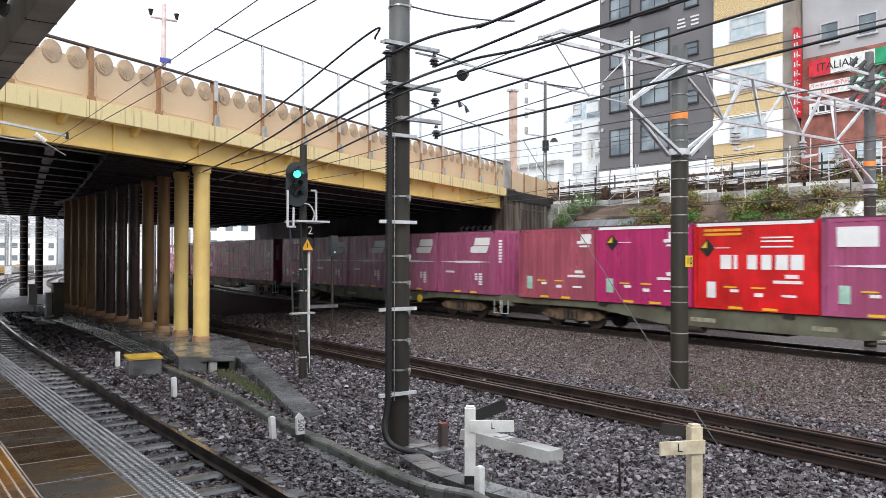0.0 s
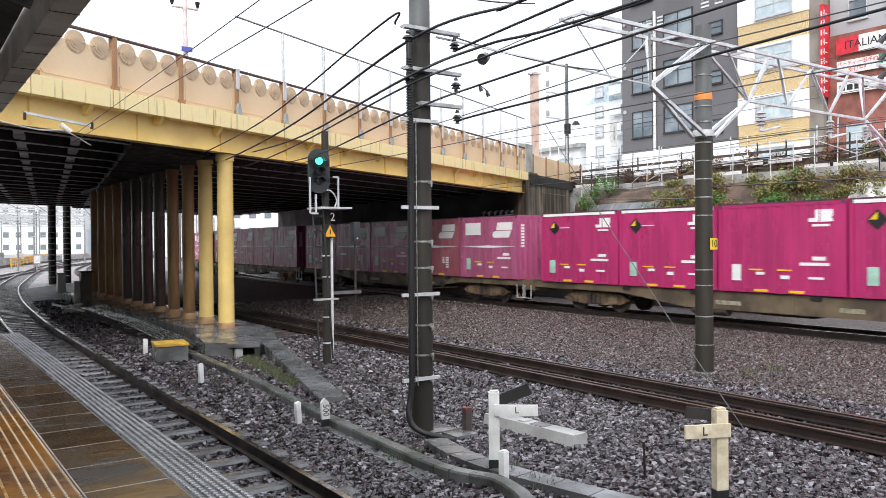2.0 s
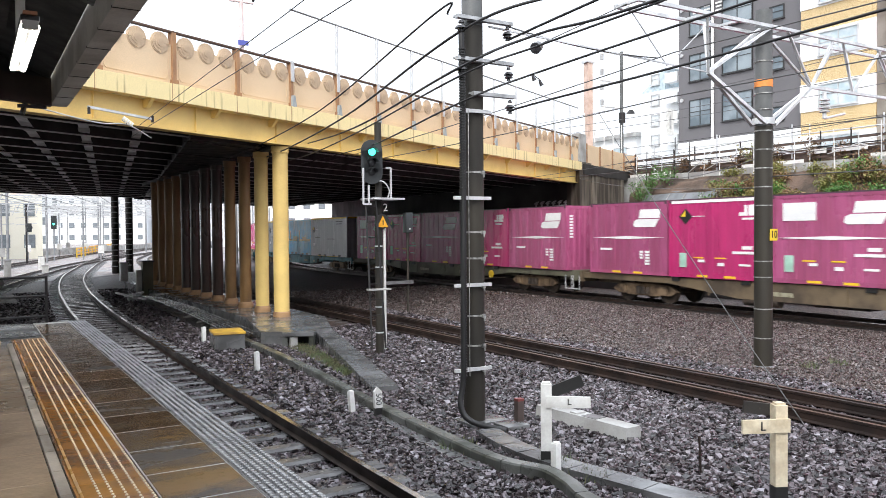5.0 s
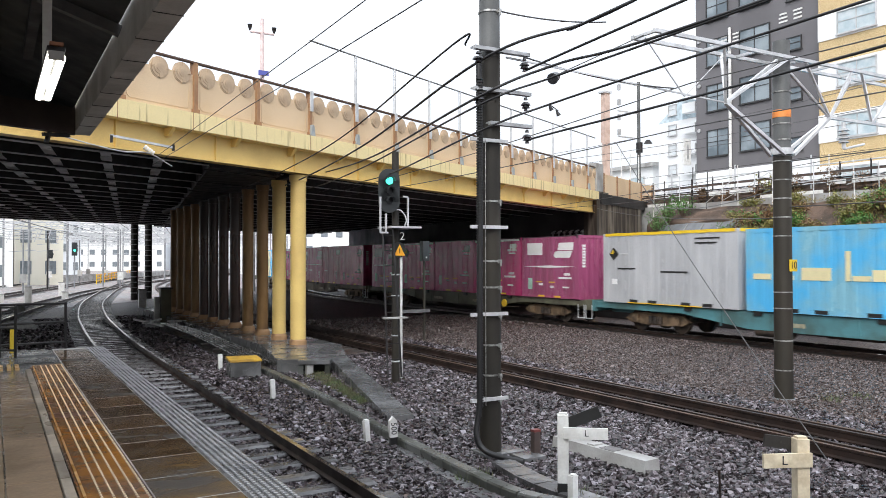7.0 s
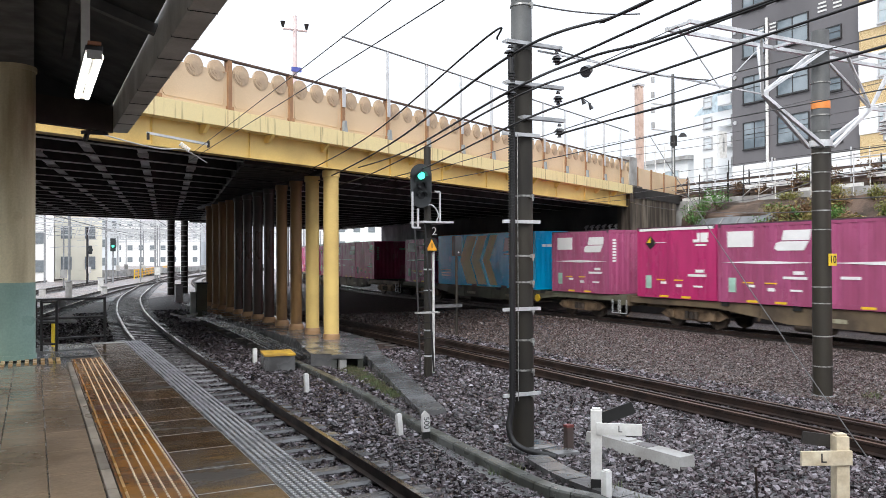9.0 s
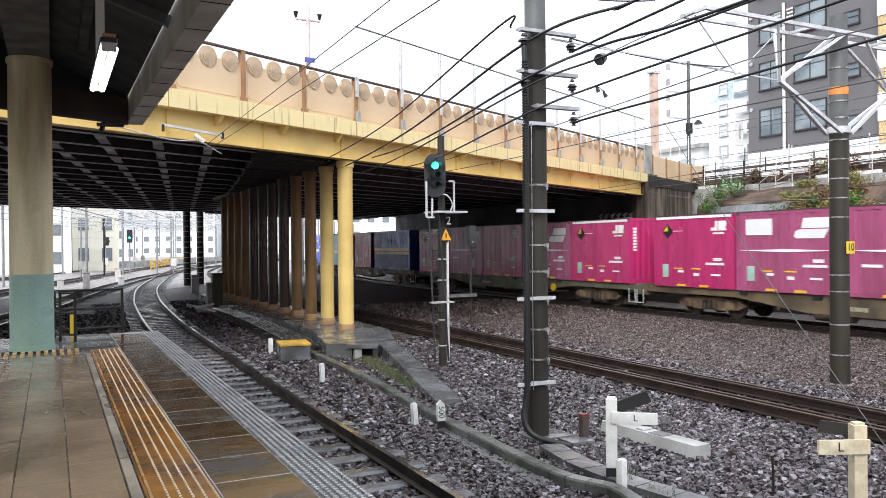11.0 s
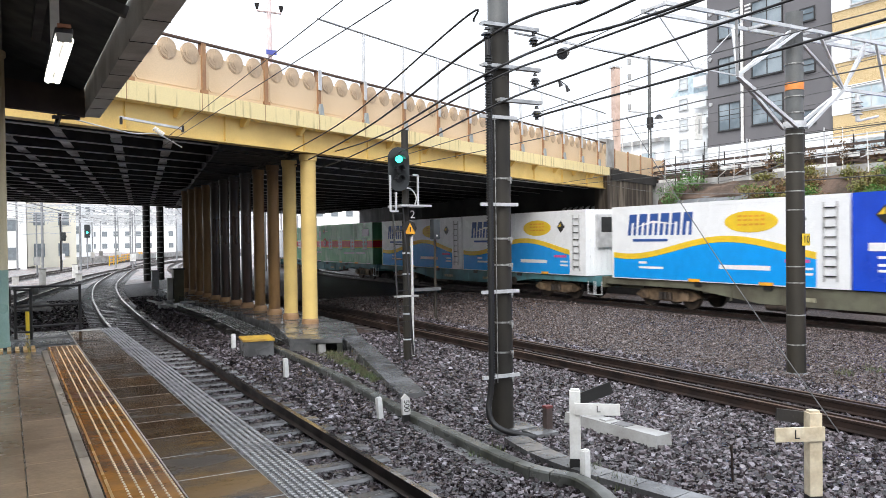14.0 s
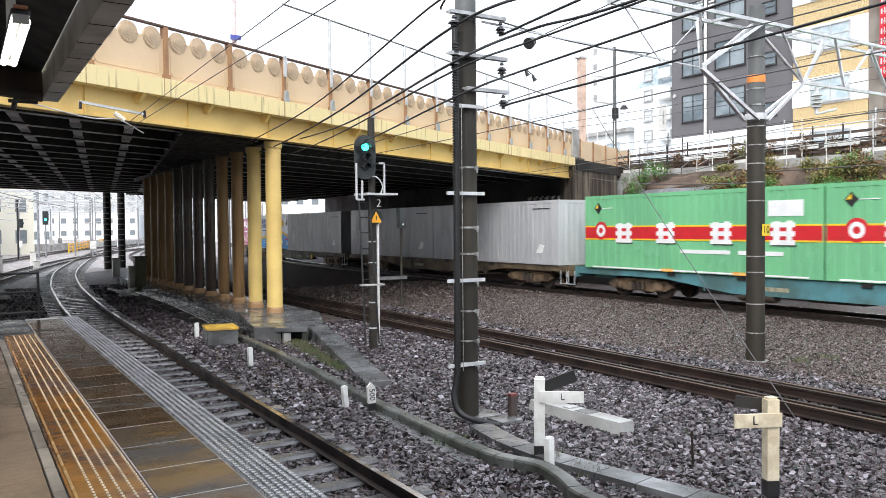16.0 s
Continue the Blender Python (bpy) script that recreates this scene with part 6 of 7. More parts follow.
for i, (x, y, h, r) in enumerate(((8.35, 56.2, 7.5, 0.24), (9.5, 57.8, 7.5, 0.24), (2.4, 66, 8, 0.13), (-3, 62, 8, 0.13), (6.2, 82, 8, 0.14), (12.5, 96, 8, 0.14), (17, 112, 8, 0.15), (10, 88, 7, 0.1), (22, 120, 8, 0.15), (1, 90, 8, 0.13), (-6, 78, 8, 0.13), (15.5, 72, 8, 0.15), (19, 84, 8, 0.15), (27, 130, 8, 0.15))):
    fp = thing("catenary_pole", "distant trackside catenary pole", "pole", "distant poles")
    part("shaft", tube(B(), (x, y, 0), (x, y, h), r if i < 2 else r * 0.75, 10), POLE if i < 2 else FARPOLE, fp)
    part("arm", bar(B(), (x - 2.4, y, h - 0.7), (x + 2.4, y, h - 0.7), 0.08, 0.12), GALV, fp, "", False)
    part("lower_arm", bar(B(), (x - 2.0, y, h - 1.7), (x + 2.0, y, h - 1.4), 0.06, 0.06), GALV, fp, "", False)
    if i < 2:
        for k in range(14):
            part("rung", bar(B(), (x - 0.32, y - 0.28, 0.5 + 0.36 * k), (x + 0.1, y - 0.28, 0.5 + 0.36 * k), 0.03, 0.05), GALV, fp, "", False)
for i, (y, x0, x1) in enumerate(((60, -8, 16), (68, -8, 20), (76, -6, 22), (85, -6, 26), (94, -4, 28), (104, -2, 32), (114, 0, 36), (125, 4, 42), (136, 6, 46), (148, 8, 54), (160, 10, 60), (180, 14, 70))):
    pt = thing("distant_portal", "distant galvanised catenary portal beam", "catenary truss", "distant portals")
    for z in (6.0, 6.8):
        part("chord", bar(B(), (x0, y, z), (x1, y, z), 0.1, 0.1), GALV, pt, "", False)
    n_ = int((x1 - x0) / 1.6)
    bm = B()
    for k in range(n_):
        xa = x0 + (x1 - x0) * k / n_
        bar(bm, (xa, y, 6.0 if k % 2 else 6.8), (xa + (x1 - x0) / n_, y, 6.8 if k % 2 else 6.0), 0.06, 0.06)
    tagged(part("web", bm, GALV, pt, "", False), kind="stuff")
    for x in (x0, x1):
        part("leg", tube(B(), (x, y, 0), (x, y, 7.2), 0.11, 10), FARPOLE, pt)
for i in range(16):
    x = -7 + 1.6 * i
    span((x, 50, 5.0 + 0.16 * (i % 5)), (x + 14, 116, 5.2 + 0.25 * (i % 4)), 0.2, 0.02, "thin distant overhead wire above the tracks", "distant wires", WIRE)
ds = thing("distant_signal", "distant black signal head with a green light on a post", "signal", "distant signals")
part("post", tube(B(), (7.06, 85, 0), (7.06, 85, 4.2), 0.07, 8), FARPOLE, ds)
part("head", box(B(), 6.8, 84.8, 3.2, 7.3, 85.0, 4.5), SIGNAL, ds)
part("lens", tube(B(), (7.05, 84.75, 3.7), (7.05, 84.8, 3.7), 0.11, 10), GREENLENS, ds)
for i, (x, y) in enumerate(((1.2, 44), (2.0, 56), (4.4, 60), (4.6, 66), (0.5, 58), (7.4, 47))):
    mk = thing("track_marker", "small white trackside marker box", "marker", "track markers")
    part("body", box(B(), x - 0.2, y - 0.2, 0, x + 0.2, y + 0.2, 0.5 + 0.5 * (i % 2), bev=0.03), WHITE, mk)
    part("lid", box(B(), x - 0.23, y - 0.23, 0.5 + 0.5 * (i % 2), x + 0.23, y + 0.23, 0.55 + 0.5 * (i % 2)), CONC, mk)

# unlit dark signal and small masts in the far yard
us = thing("distant_signal", "distant dark signal head on a grey post", "signal", "distant signals")
part("post", tube(B(), (4.43, 80.3, 0), (4.43, 80.3, 5.4), 0.08, 8), BLACKIRON, us)
part("head", box(B(), 4.4, 80.0, 2.9, 4.85, 80.2, 3.7, bev=0.06), SIGNAL, us)
part("hood", tube(B(), (4.7, 79.8, 3.3), (4.7, 80.0, 3.3), 0.2, 12), SIGNAL, us)
for i, (x, y) in enumerate(((2.2, 72), (5.2, 92), (6.3, 100), (9.2, 104), (11.5, 118), (12.6, 108), (14.4, 126), (10.6, 80), (12.2, 90), (13.6, 84))):
    fm_ = thing("signal_mast", "slim grey mast with short arms in the distant yard", "mast", "distant masts")
    part("shaft", tube(B(), (x, y, 0), (x, y, 5.2 + 0.5 * (i % 3)), 0.06, 8), FARPOLE, fm_)
    for z in (3.4 + 0.3 * (i % 4), 4.4, 5.0):
        part("arm", bar(B(), (x - 1.1, y, z), (x + 0.9, y, z + 0.15), 0.05, 0.05), GALV, fm_, "", False)
    part("box", box(B(), x - 0.25, y - 0.3, 0.9, x + 0.25, y - 0.07, 1.6), WHITE if i % 2 else CONC, fm_, "", False)
# droppers and contact wires hang in the gap under the far portals
for i, (y, x0, x1) in enumerate(((64, -3, 12), (72, -2, 15), (81, 0, 18), (90, 2, 22), (100, 4, 26), (112, 8, 32))):
    cs = thing("cross_span", "thin cross-span wire with droppers over the distant tracks", "wire", "cross spans")
    for z in (4.9, 5.35):
        part("wire", bar(B(), (x0, y, z), (x1, y, z), 0.035, 0.035), GALV, cs, "", False)
    for k in range(8):
        x = x0 + (x1 - x0) * (k + 0.5) / 8
        part("dropper", bar(B(), (x, y, 4.3 + 0.15 * (k % 3)), (x + 0.3, y, 5.4), 0.05, 0.05), GALV, cs, "", False)

# ---- freight train ----
PURPLE = mat("container_purple", (0.40, 0.092, 0.205), (0.31, 0.068, 0.145), 0.28, scale=1.3, stretch=(1, 1, 0.35), rand=0.08, bump=0.03)
MAROON = mat("container_maroon", (0.366, 0.049, 0.122), (0.268, 0.041, 0.091), 0.28, scale=1.3, stretch=(1, 1, 0.35), rand=0.06, bump=0.03)
WORNRED = mat("container_worn_red_brown", (0.403, 0.091, 0.128), (0.293, 0.067, 0.098), 0.35, scale=1.5, stretch=(1, 1, 0.4), bump=0.03)
GRIME = mat("container_grimy_rail", (0.10, 0.045, 0.075), (0.055, 0.035, 0.04), 0.5, scale=4)
MAGENTA = mat("container_magenta", (0.488, 0.032, 0.152), (0.378, 0.027, 0.122), 0.25, scale=1.2, stretch=(1, 1, 0.35), rand=0.05, bump=0.03)
REDC = mat("container_red", (0.75, 0.014, 0.02), (0.50, 0.012, 0.012), 0.2, scale=1.0)
GREYC = mat("container_grey", (0.52, 0.53, 0.55), (0.42, 0.43, 0.45), 0.2, scale=1.2, stretch=(1, 1, 0.3))
SKYC = mat("container_sky_blue", (0.09, 0.46, 0.80), (0.22, 0.48, 0.60), 0.2, scale=0.9)
CYANC = mat("container_faded_cyan", (0.33, 0.66, 0.76), (0.45, 0.64, 0.64), 0.2, scale=0.9)
AZURE = mat("container_azure", (0.0, 0.42, 0.80), (0.0, 0.38, 0.74), 0.2, scale=0.8)
NAVYC = mat("container_faded_blue", (0.030, 0.095, 0.42), (0.028, 0.075, 0.32), 0.3, scale=1.2, stretch=(1, 1, 0.4), bump=0.03)
BLUEC = mat("container_deep_blue", (0.012, 0.075, 0.62), (0.01, 0.06, 0.52), 0.2, scale=0.8)
WHITEC2 = mat("container_white", (0.88, 0.89, 0.90), (0.82, 0.83, 0.84), 0.25, scale=0.8, bump=0.03)
GREENC = mat("container_green", (0.185, 0.52, 0.26), (0.16, 0.44, 0.23), 0.25, scale=1.0, stretch=(1, 1, 0.3), bump=0.03)
MARKW = mat("marking_white", (0.86, 0.86, 0.86), (0.80, 0.80, 0.80), 0.45, bump=0.02)
MARKY = mat("marking_yellow", (0.85, 0.58, 0.03), (0.78, 0.52, 0.03), 0.45, bump=0.02)
MARKP = mat("marking_pale_yellow", (0.80, 0.72, 0.42), (0.75, 0.67, 0.39), 0.45, bump=0.02)
MARKK = mat("marking_black", (0.02, 0.02, 0.02), None, 0.45, bump=0.02)
MARKB = mat("marking_blue", (0.0, 0.33, 0.84), (0.0, 0.31, 0.80), 0.45, bump=0.02)
MARKN = mat("marking_navy", (0.03, 0.09, 0.32), (0.028, 0.085, 0.30), 0.45, bump=0.02)
MARKR = mat("marking_red", (0.62, 0.02, 0.03), (0.56, 0.02, 0.028), 0.45, bump=0.02)
MARKG = mat("marking_label_green", (0.45, 0.70, 0.58), None, 0.45, bump=0.02)
MARKO = mat("marking_gold", (0.72, 0.50, 0.22), None, 0.45, bump=0.02)
W2 = 1.2
E_ = 0.006


def side(y0, z0, y1, z1, lift=0.0):
    """A flat marking on the side that faces the platform."""
    return box(B(), -W2 - E_ - lift, y0, z0, -W2 + 0.02, y1, z1)


def side_poly(pts, lift=0.0):
    return prism(B(), pts, W2 - 0.02, W2 + E_ + lift, Matrix(((0, 0, -1, 0), (1, 0, 0, 0), (0, 1, 0, 0), (0, 0, 0, 1))))


def container(name_label, L, H, body_m, corr, d=0.016):
    c = thing("freight_container", name_label, "container", "freight containers")
    n = int(L / corr)
    out = [(W2 - 0.03, L - 0.03), (-W2 + 0.03, L - 0.03)]
    for i in range(n - 1, -1, -1):
        y0, w = (i + 0.2) * L / n, L / n
        out += [(-W2 + 0.002 + d, y0 + 0.55 * w), (-W2 + 0.002, y0 + 0.48 * w), (-W2 + 0.002, y0 + 0.07 * w), (-W2 + 0.002 + d, y0)]
    out += [(-W2 + 0.03, 0.03)]
    for i in range(8):
        x = -W2 + 0.1 + i * 0.28
        out += [(x, 0.03), (x + 0.03, 0.004), (x + 0.14, 0.004), (x + 0.17, 0.03)]
    out += [(W2 - 0.03, 0.03)]
    part("body", prism(B(), out[::-1], 0.02, H - 0.02), body_m, c, "", False)
    for y in (0.0, L - 0.1):
        for x in (-W2 - 0.002, W2 - 0.1):
            part("corner_post", box(B(), x, y, 0, x + 0.1, y + 0.1, H), body_m, c, "", False)
    for z in (0.0, H - 0.12):
        part("side_rail", box(B(), -W2 - 0.002, 0.1, z, -W2 + 0.06, L - 0.1, z + 0.12), body_m, c, "", False)
        if L < 5 and z > 1:
            part("roof_lip", box(B(), -W2 - 0.004, 0.02, H - 0.035, -W2 + 0.05, L - 0.02, H + 0.006), GRIME, c, "grimy roof edge", False)
            for y in (0.02, L - 0.14):
                part("corner_casting", box(B(), -W2 - 0.008, y, H - 0.11, -W2 + 0.08, y + 0.12, H + 0.004), GRIME, c, "grimy corner casting", False)
        part("end_rail", box(B(), -W2 + 0.1, -0.002, z, W2 - 0.1, 0.06, z + 0.12), body_m, c, "", False)
    for i in range(3):
        part("door_bar", box(B(), -W2 + 0.55 + 0.55 * i, -0.02, 0.2, -W2 + 0.58 + 0.55 * i, 0.01, H - 0.2), body_m, c, "", False)
    return c


def pockets(c, L):
    for y in (L * 0.30, L * 0.58):
        part("fork_pocket", side(y, 0.03, y + 0.42, 0.10, 0.004), MARKY, c, "yellow edged fork pocket", False)


def numbers(c):
    bm = B()
    for k in range(8):
        box(bm, -W2 + 0.18, -0.012, 1.25 + 0.115 * k, -W2 + 0.34, 0.02, 1.33 + 0.115 * k)
    tagged(part("number_writing", bm, MARKW, c, "white vertical bars of writing", False), kind="stuff")
    part("end_bar", box(B(), W2 - 0.6, -0.012, 1.95, W2 - 0.2, 0.02, 2.05), MARKW, c, "", False)


def diamond(c, y, z, r=0.26):
    part("diamond", side_poly([(y, z - r), (y + r, z), (y, z + r), (y - r, z)]), MARKK, c, "yellow and black diamond mark", False)
    part("diamond_half", side_poly([(y + r * 0.75, z), (y, z + r * 0.75), (y, z)], 0.004), MARKY, c, "", False)
    part("diamond_line", side(y - 0.75, z - 0.012, y - r, z + 0.012), MARKW, c, "", False)


def small_marks(c, seed, label_box=True):
    r = random.Random(seed)
    if label_box:
        part("label_panel", side(3.02, 0.32, 3.3, 0.78), MARKG if seed % 2 else MARKW, c, "pale paper label panel", False)
    bm = B()
    box(bm, -W2 - E_, 0.45, 0.78, -W2 + 0.02, 1.25, 0.86)
    box(bm, -W2 - E_, 0.55, 0.92, -W2 + 0.02, 0.9, 1.02)
    box(bm, -W2 - E_, 2.3, 0.5, -W2 + 0.02, 2.55, 0.58)
    box(bm, -W2 - E_, 0.6, 0.42, -W2 + 0.02, 1.0, 0.48)
    box(bm, -W2 - E_, 1.55, 0.4, -W2 + 0.02, 1.8, 0.5)
    tagged(part("small_writing", bm, MARKW, c, "small white bars of writing", False), kind="stuff")
    bm = B()
    for y in (1.5, 2.35):
        box(bm, -W2 - E_, y, 0.62, -W2 + 0.02, y + 0.4, 0.66)
    tagged(part("latch_bar", bm, MARKY, c, "", False), kind="stuff")


def mark_jr(c, y, z):
    """A rounded two-stroke white emblem."""
    part("emblem", side_poly([(y + 0.30, z - 0.12), (y + 0.02, z - 0.12), (y + 0.02, z + 0.2), (y + 0.12, z + 0.2), (y + 0.12, z - 0.02), (y + 0.30, z - 0.02)]), MARKW, c, "white emblem", False)
    part("emblem", side_poly([(y - 0.02, z - 0.12), (y - 0.02, z + 0.2), (y - 0.32, z + 0.2), (y - 0.36, z + 0.14), (y - 0.34, z + 0.02), (y - 0.30, z + 0.0), (y - 0.36, z - 0.12)]), MARKW, c, "white emblem", False)
    part("emblem_bar", side(y - 0.25, z - 0.24, y + 0.2, z - 0.18), MARKW, c, "", False)


def mark_slab(c, y, z):
    """A broad slanted white emblem in two blocks."""
    part("emblem", side_poly([(y - 0.65, z - 0.02), (y + 0.30, z - 0.02), (y + 0.22, z + 0.28), (y - 0.70, z + 0.28)]), MARKW, c, "broad white emblem", False)
    part("emblem", side_poly([(y - 0.45, z - 0.32), (y + 0.45, z - 0.32), (y + 0.55, z - 0.26), (y + 0.50, z - 0.1), (y + 0.35, z - 0.05), (y - 0.62, z - 0.05)]), MARKW, c, "broad white emblem", False)


def lens_line(c, L):
    part("stripe", side_poly([(0.12, 1.27), (L / 2, 1.22), (L - 0.12, 1.27), (L / 2, 1.32)]), MARKW, c, "tapering white stripe", False)


def make(kind):
    L = 3.75
    if kind in "aprme":
        body_m = {"a": MAGENTA, "p": MAGENTA, "m": WORNRED, "e": PURPLE, "r": REDC}[kind]
        names = {"a": "magenta freight container with white top bar and emblem", "p": "plain magenta freight container with white emblem", "m": "maroon freight container with white emblem",
                 "e": "purple freight container with low white emblem", "r": "bright red freight container with white marks"}
        c = container(names[kind], L, 2.5, body_m, 0.46)
        pockets(c, L)
        numbers(c)
        small_marks(c, ord(kind))
        if kind in "ar":
            part("top_bar", side(0.12, 2.37, L - 0.12, 2.46, 0.004), MARKW, c, "white top bar", False)
            diamond(c, 3.05 if kind == "a" else 3.3, 1.95 if kind == "a" else 1.75)
        if kind == "r":
            bm = B()
            for k, w in enumerate((0.34, 0.1, 0.28, 0.28, 0.34, 0.34)):
                y = 2.85 - 0.42 * k
                prism(bm, [(y - w, 1.15), (y, 1.15), (y, 1.55), (y - w, 1.55)], W2 - 0.02, W2 + E_, Matrix(((0, 0, -1, 0), (1, 0, 0, 0), (0, 1, 0, 0), (0, 0, 0, 1))))
            tagged(part("emblem", bm, MARKW, c, "row of broad white blocks", False), kind="stuff")
            bm = B()
            for z in (1.75, 1.9, 2.0):
                box(bm, -W2 - E_, 0.7, z, -W2 + 0.02, 1.6, z + 0.04)
            tagged(part("small_writing", bm, MARKW, c, "", False), kind="stuff")
            bm = B()
            for z in (2.1, 2.22):
                box(bm, -W2 - E_, 2.2, z, -W2 + 0.02, 3.4, z + 0.07)
            tagged(part("small_writing", bm, SIGNO, c, "", False), kind="stuff")
        elif kind == "e":
            mark_jr(c, 0.75, 1.55)
        else:
            mark_jr(c, 0.7 if kind != "m" else 0.5, 2.05)
    elif kind in "bcdw":
        c = container({"w": "worn red-brown freight container with broad white emblem and stripe", "b": "purple freight container with broad white emblem and stripe", "c": "dark purple freight container with white panel and stripe", "d": "red-brown freight container with small white emblem"}[kind], L, 2.5, {"w": WORNRED, "b": PURPLE, "c": PURPLE, "d": MAROON}[kind], 0.42)
        pockets(c, L)
        numbers(c)
        if kind != "d":
            lens_line(c, L)
            mark_slab(c, 1.0, 1.95)
        else:
            part("emblem", side_poly([(0.3, 1.95), (1.0, 1.95), (0.9, 2.25), (0.25, 2.25)]), MARKW, c, "small white emblem", False)
        if kind == "c":
            part("panel", side(2.35, 1.75, 3.35, 2.25), MARKW, c, "plain white panel", False)
            small_marks(c, 3)
        else:
            bm = B()
            for k in range(5):
                box(bm, -W2 - E_, 0.8, 0.35 + 0.1 * k, -W2 + 0.02, 1.0, 0.42 + 0.1 * k)
                if k > 1:
                    box(bm, -W2 - E_, 1.1, 0.35 + 0.1 * k, -W2 + 0.02, 1.25, 0.42 + 0.1 * k)
            box(bm, -W2 - E_, 2.6, 0.82, -W2 + 0.02, 3.2, 0.9)
            tagged(part("small_writing", bm, MARKW, c, "small white bars of writing", False), kind="stuff")
    elif kind in "GSB":
        L = 6.06
        c = container({"G": "grey ribbed freight container with yellow top edge", "S": "sky blue freight container with pale yellow marks", "B": "deep blue freight container with gold stripe"}[kind], L, 2.5 if kind != "S" else 2.45, {"G": GREYC, "S": SKYC, "B": NAVYC}[kind], 0.34)
        bm = B()
        for y in (1.0, 1.9, 3.4, 4.3):
            box(bm, -W2 - E_, y, 0.02, -W2 + 0.02, y + 0.4, 0.13)
        tagged(part("fork_pocket", bm, MARKK, c, "", False), kind="stuff")
        if kind == "G":
            part("top_edge", side(0.1, 2.40, L - 0.1, 2.5, 0.004), MARKY, c, "yellow top edge", False)
            part("top_edge", box(B(), -W2 + 0.1, -0.008, 2.4, W2 - 0.1, 0.02, 2.5), MARKY, c, "", False)
            part("bottom_edge", side(1.4, 0.0, 4.8, 0.03, 0.006), MARKY, c, "", False)
            diamond(c, 5.5, 1.75, 0.24)
            bm = B()
            for y, z, w in ((4.4, 1.2, 0.9), (2.0, 1.1, 1.2), (0.7, 2.2, 1.0), (0.8, 2.05, 0.9)):
                box(bm, -W2 - E_, y, z, -W2 + 0.02, y + w, z + 0.05)
            tagged(part("small_writing", bm, MARKK, c, "", False), kind="stuff")
            part("label_panel", side(5.35, 0.65, 5.6, 0.85), MARKW, c, "", False)
        elif kind == "S":
            bm = B()
            box(bm, -W2 - E_, 5.2, 0.95, -W2 + 0.02, 5.8, 1.12)
            box(bm, -W2 - E_, 0.5, 0.95, -W2 + 0.02, 1.3, 1.12)
            for y, w, h in ((4.9, 0.12, 0.75), (4.45, 0.4, 0.12), (3.3, 0.9, 0.35), (2.75, 0.14, 0.8), (2.2, 0.5, 0.14), (1.35, 0.8, 0.3)):
                box(bm, -W2 - E_, y, 0.95, -W2 + 0.02, y + w, 0.95 + h)
            tagged(part("emblem", bm, MARKP, c, "pale yellow emblem marks", False), kind="stuff")
        else:
            for z, h, m_ in ((0.98, 0.16, MARKO), (1.16, 0.03, MARKR), (1.21, 0.17, MARKO)):
                part("stripe", side(0.05, z, L - 0.05, z + h, 0.003), m_, c, "gold stripe", False)
            part("lower_panel", side(0.3, 0.14, 5.8, 0.95, 0.0), mat("container_blue_grey", (0.03, 0.05, 0.20), None, 0.5), c, "", False)
            part("emblem", side_poly([(5.5, 1.6), (4.9, 1.55), (4.5, 2.15), (5.3, 2.0)]), mat("marking_faded_pink", (0.45, 0.25, 0.45), None, 0.5), c, "faded pale emblem", False)
            bm = B()
            for y in (3.5, 2.9, 2.3, 1.0):
                box(bm, -W2 - E_, y, 1.6, -W2 + 0.02, y + 0.4, 1.95)
            tagged(part("small_writing", bm, mat("marking_dull_blue", (0.05, 0.12, 0.38), None, 0.5), c, "", False), kind="stuff")
    elif kind == "C":
        L = 6.06
        c = container("faded cyan freight container with pale yellow marks", L, 2.45, CYANC, 0.34)
        bm = B()
        box(bm, -W2 - E_, 5.2, 1.0, -W2 + 0.02, 5.8, 1.18)
        box(bm, -W2 - E_, 0.3, 1.0, -W2 + 0.02, 1.1, 1.18)
        for y, w, h in ((4.9, 0.12, 0.7), (4.4, 0.45, 0.14), (3.3, 0.9, 0.25), (2.75, 0.14, 0.8), (2.2, 0.5, 0.16)):
            box(bm, -W2 - E_, y, 1.0, -W2 + 0.02, y + w, 1.0 + h)
        tagged(part("emblem", bm, MARKP, c, "pale yellow emblem marks", False), kind="stuff")
        bm = B()
        for y in (1.8, 3.6):
            box(bm, -W2 - E_, y, 0.02, -W2 + 0.02, y + 0.6, 0.15)
        tagged(part("fork_pocket", bm, MARKK, c, "", False), kind="stuff")
    elif kind in "FDRN":
        L = 9.4
        c = container({"F": "bright azure long container with pale yellow chevrons", "D": "deep blue long container with white band", "R": "white and blue long container with yellow wave", "N": "green long container with red and yellow band"}[kind], L, 2.6, {"F": AZURE, "D": BLUEC, "R": WHITEC2, "N": GREENC}[kind], 0.32, {"F": 0.005, "D": 0.006, "R": 0.003, "N": 0.014}[kind])
        bm = B()
        for y in (2.4, 5.2):
            box(bm, -W2 - E_ - 0.004, y, 0.0, -W2 + 0.02, y + 0.5, 0.1)
        tagged(part("fork_pocket", bm, SIGNO if kind != "F" else MARKK, c, "", False), kind="stuff")
        if kind == "F":
            for k in range(3):
                y = 6.2 - 1.15 * k
                w = 1.0 - 0.18 * k
                part("chevron", side_poly([(y, 0.1), (y + 0.7, 1.3), (y, 2.5), (y - w, 2.5), (y - w + 0.7, 1.3), (y - w, 0.1)]), MARKP, c, "pale yellow chevron", False)
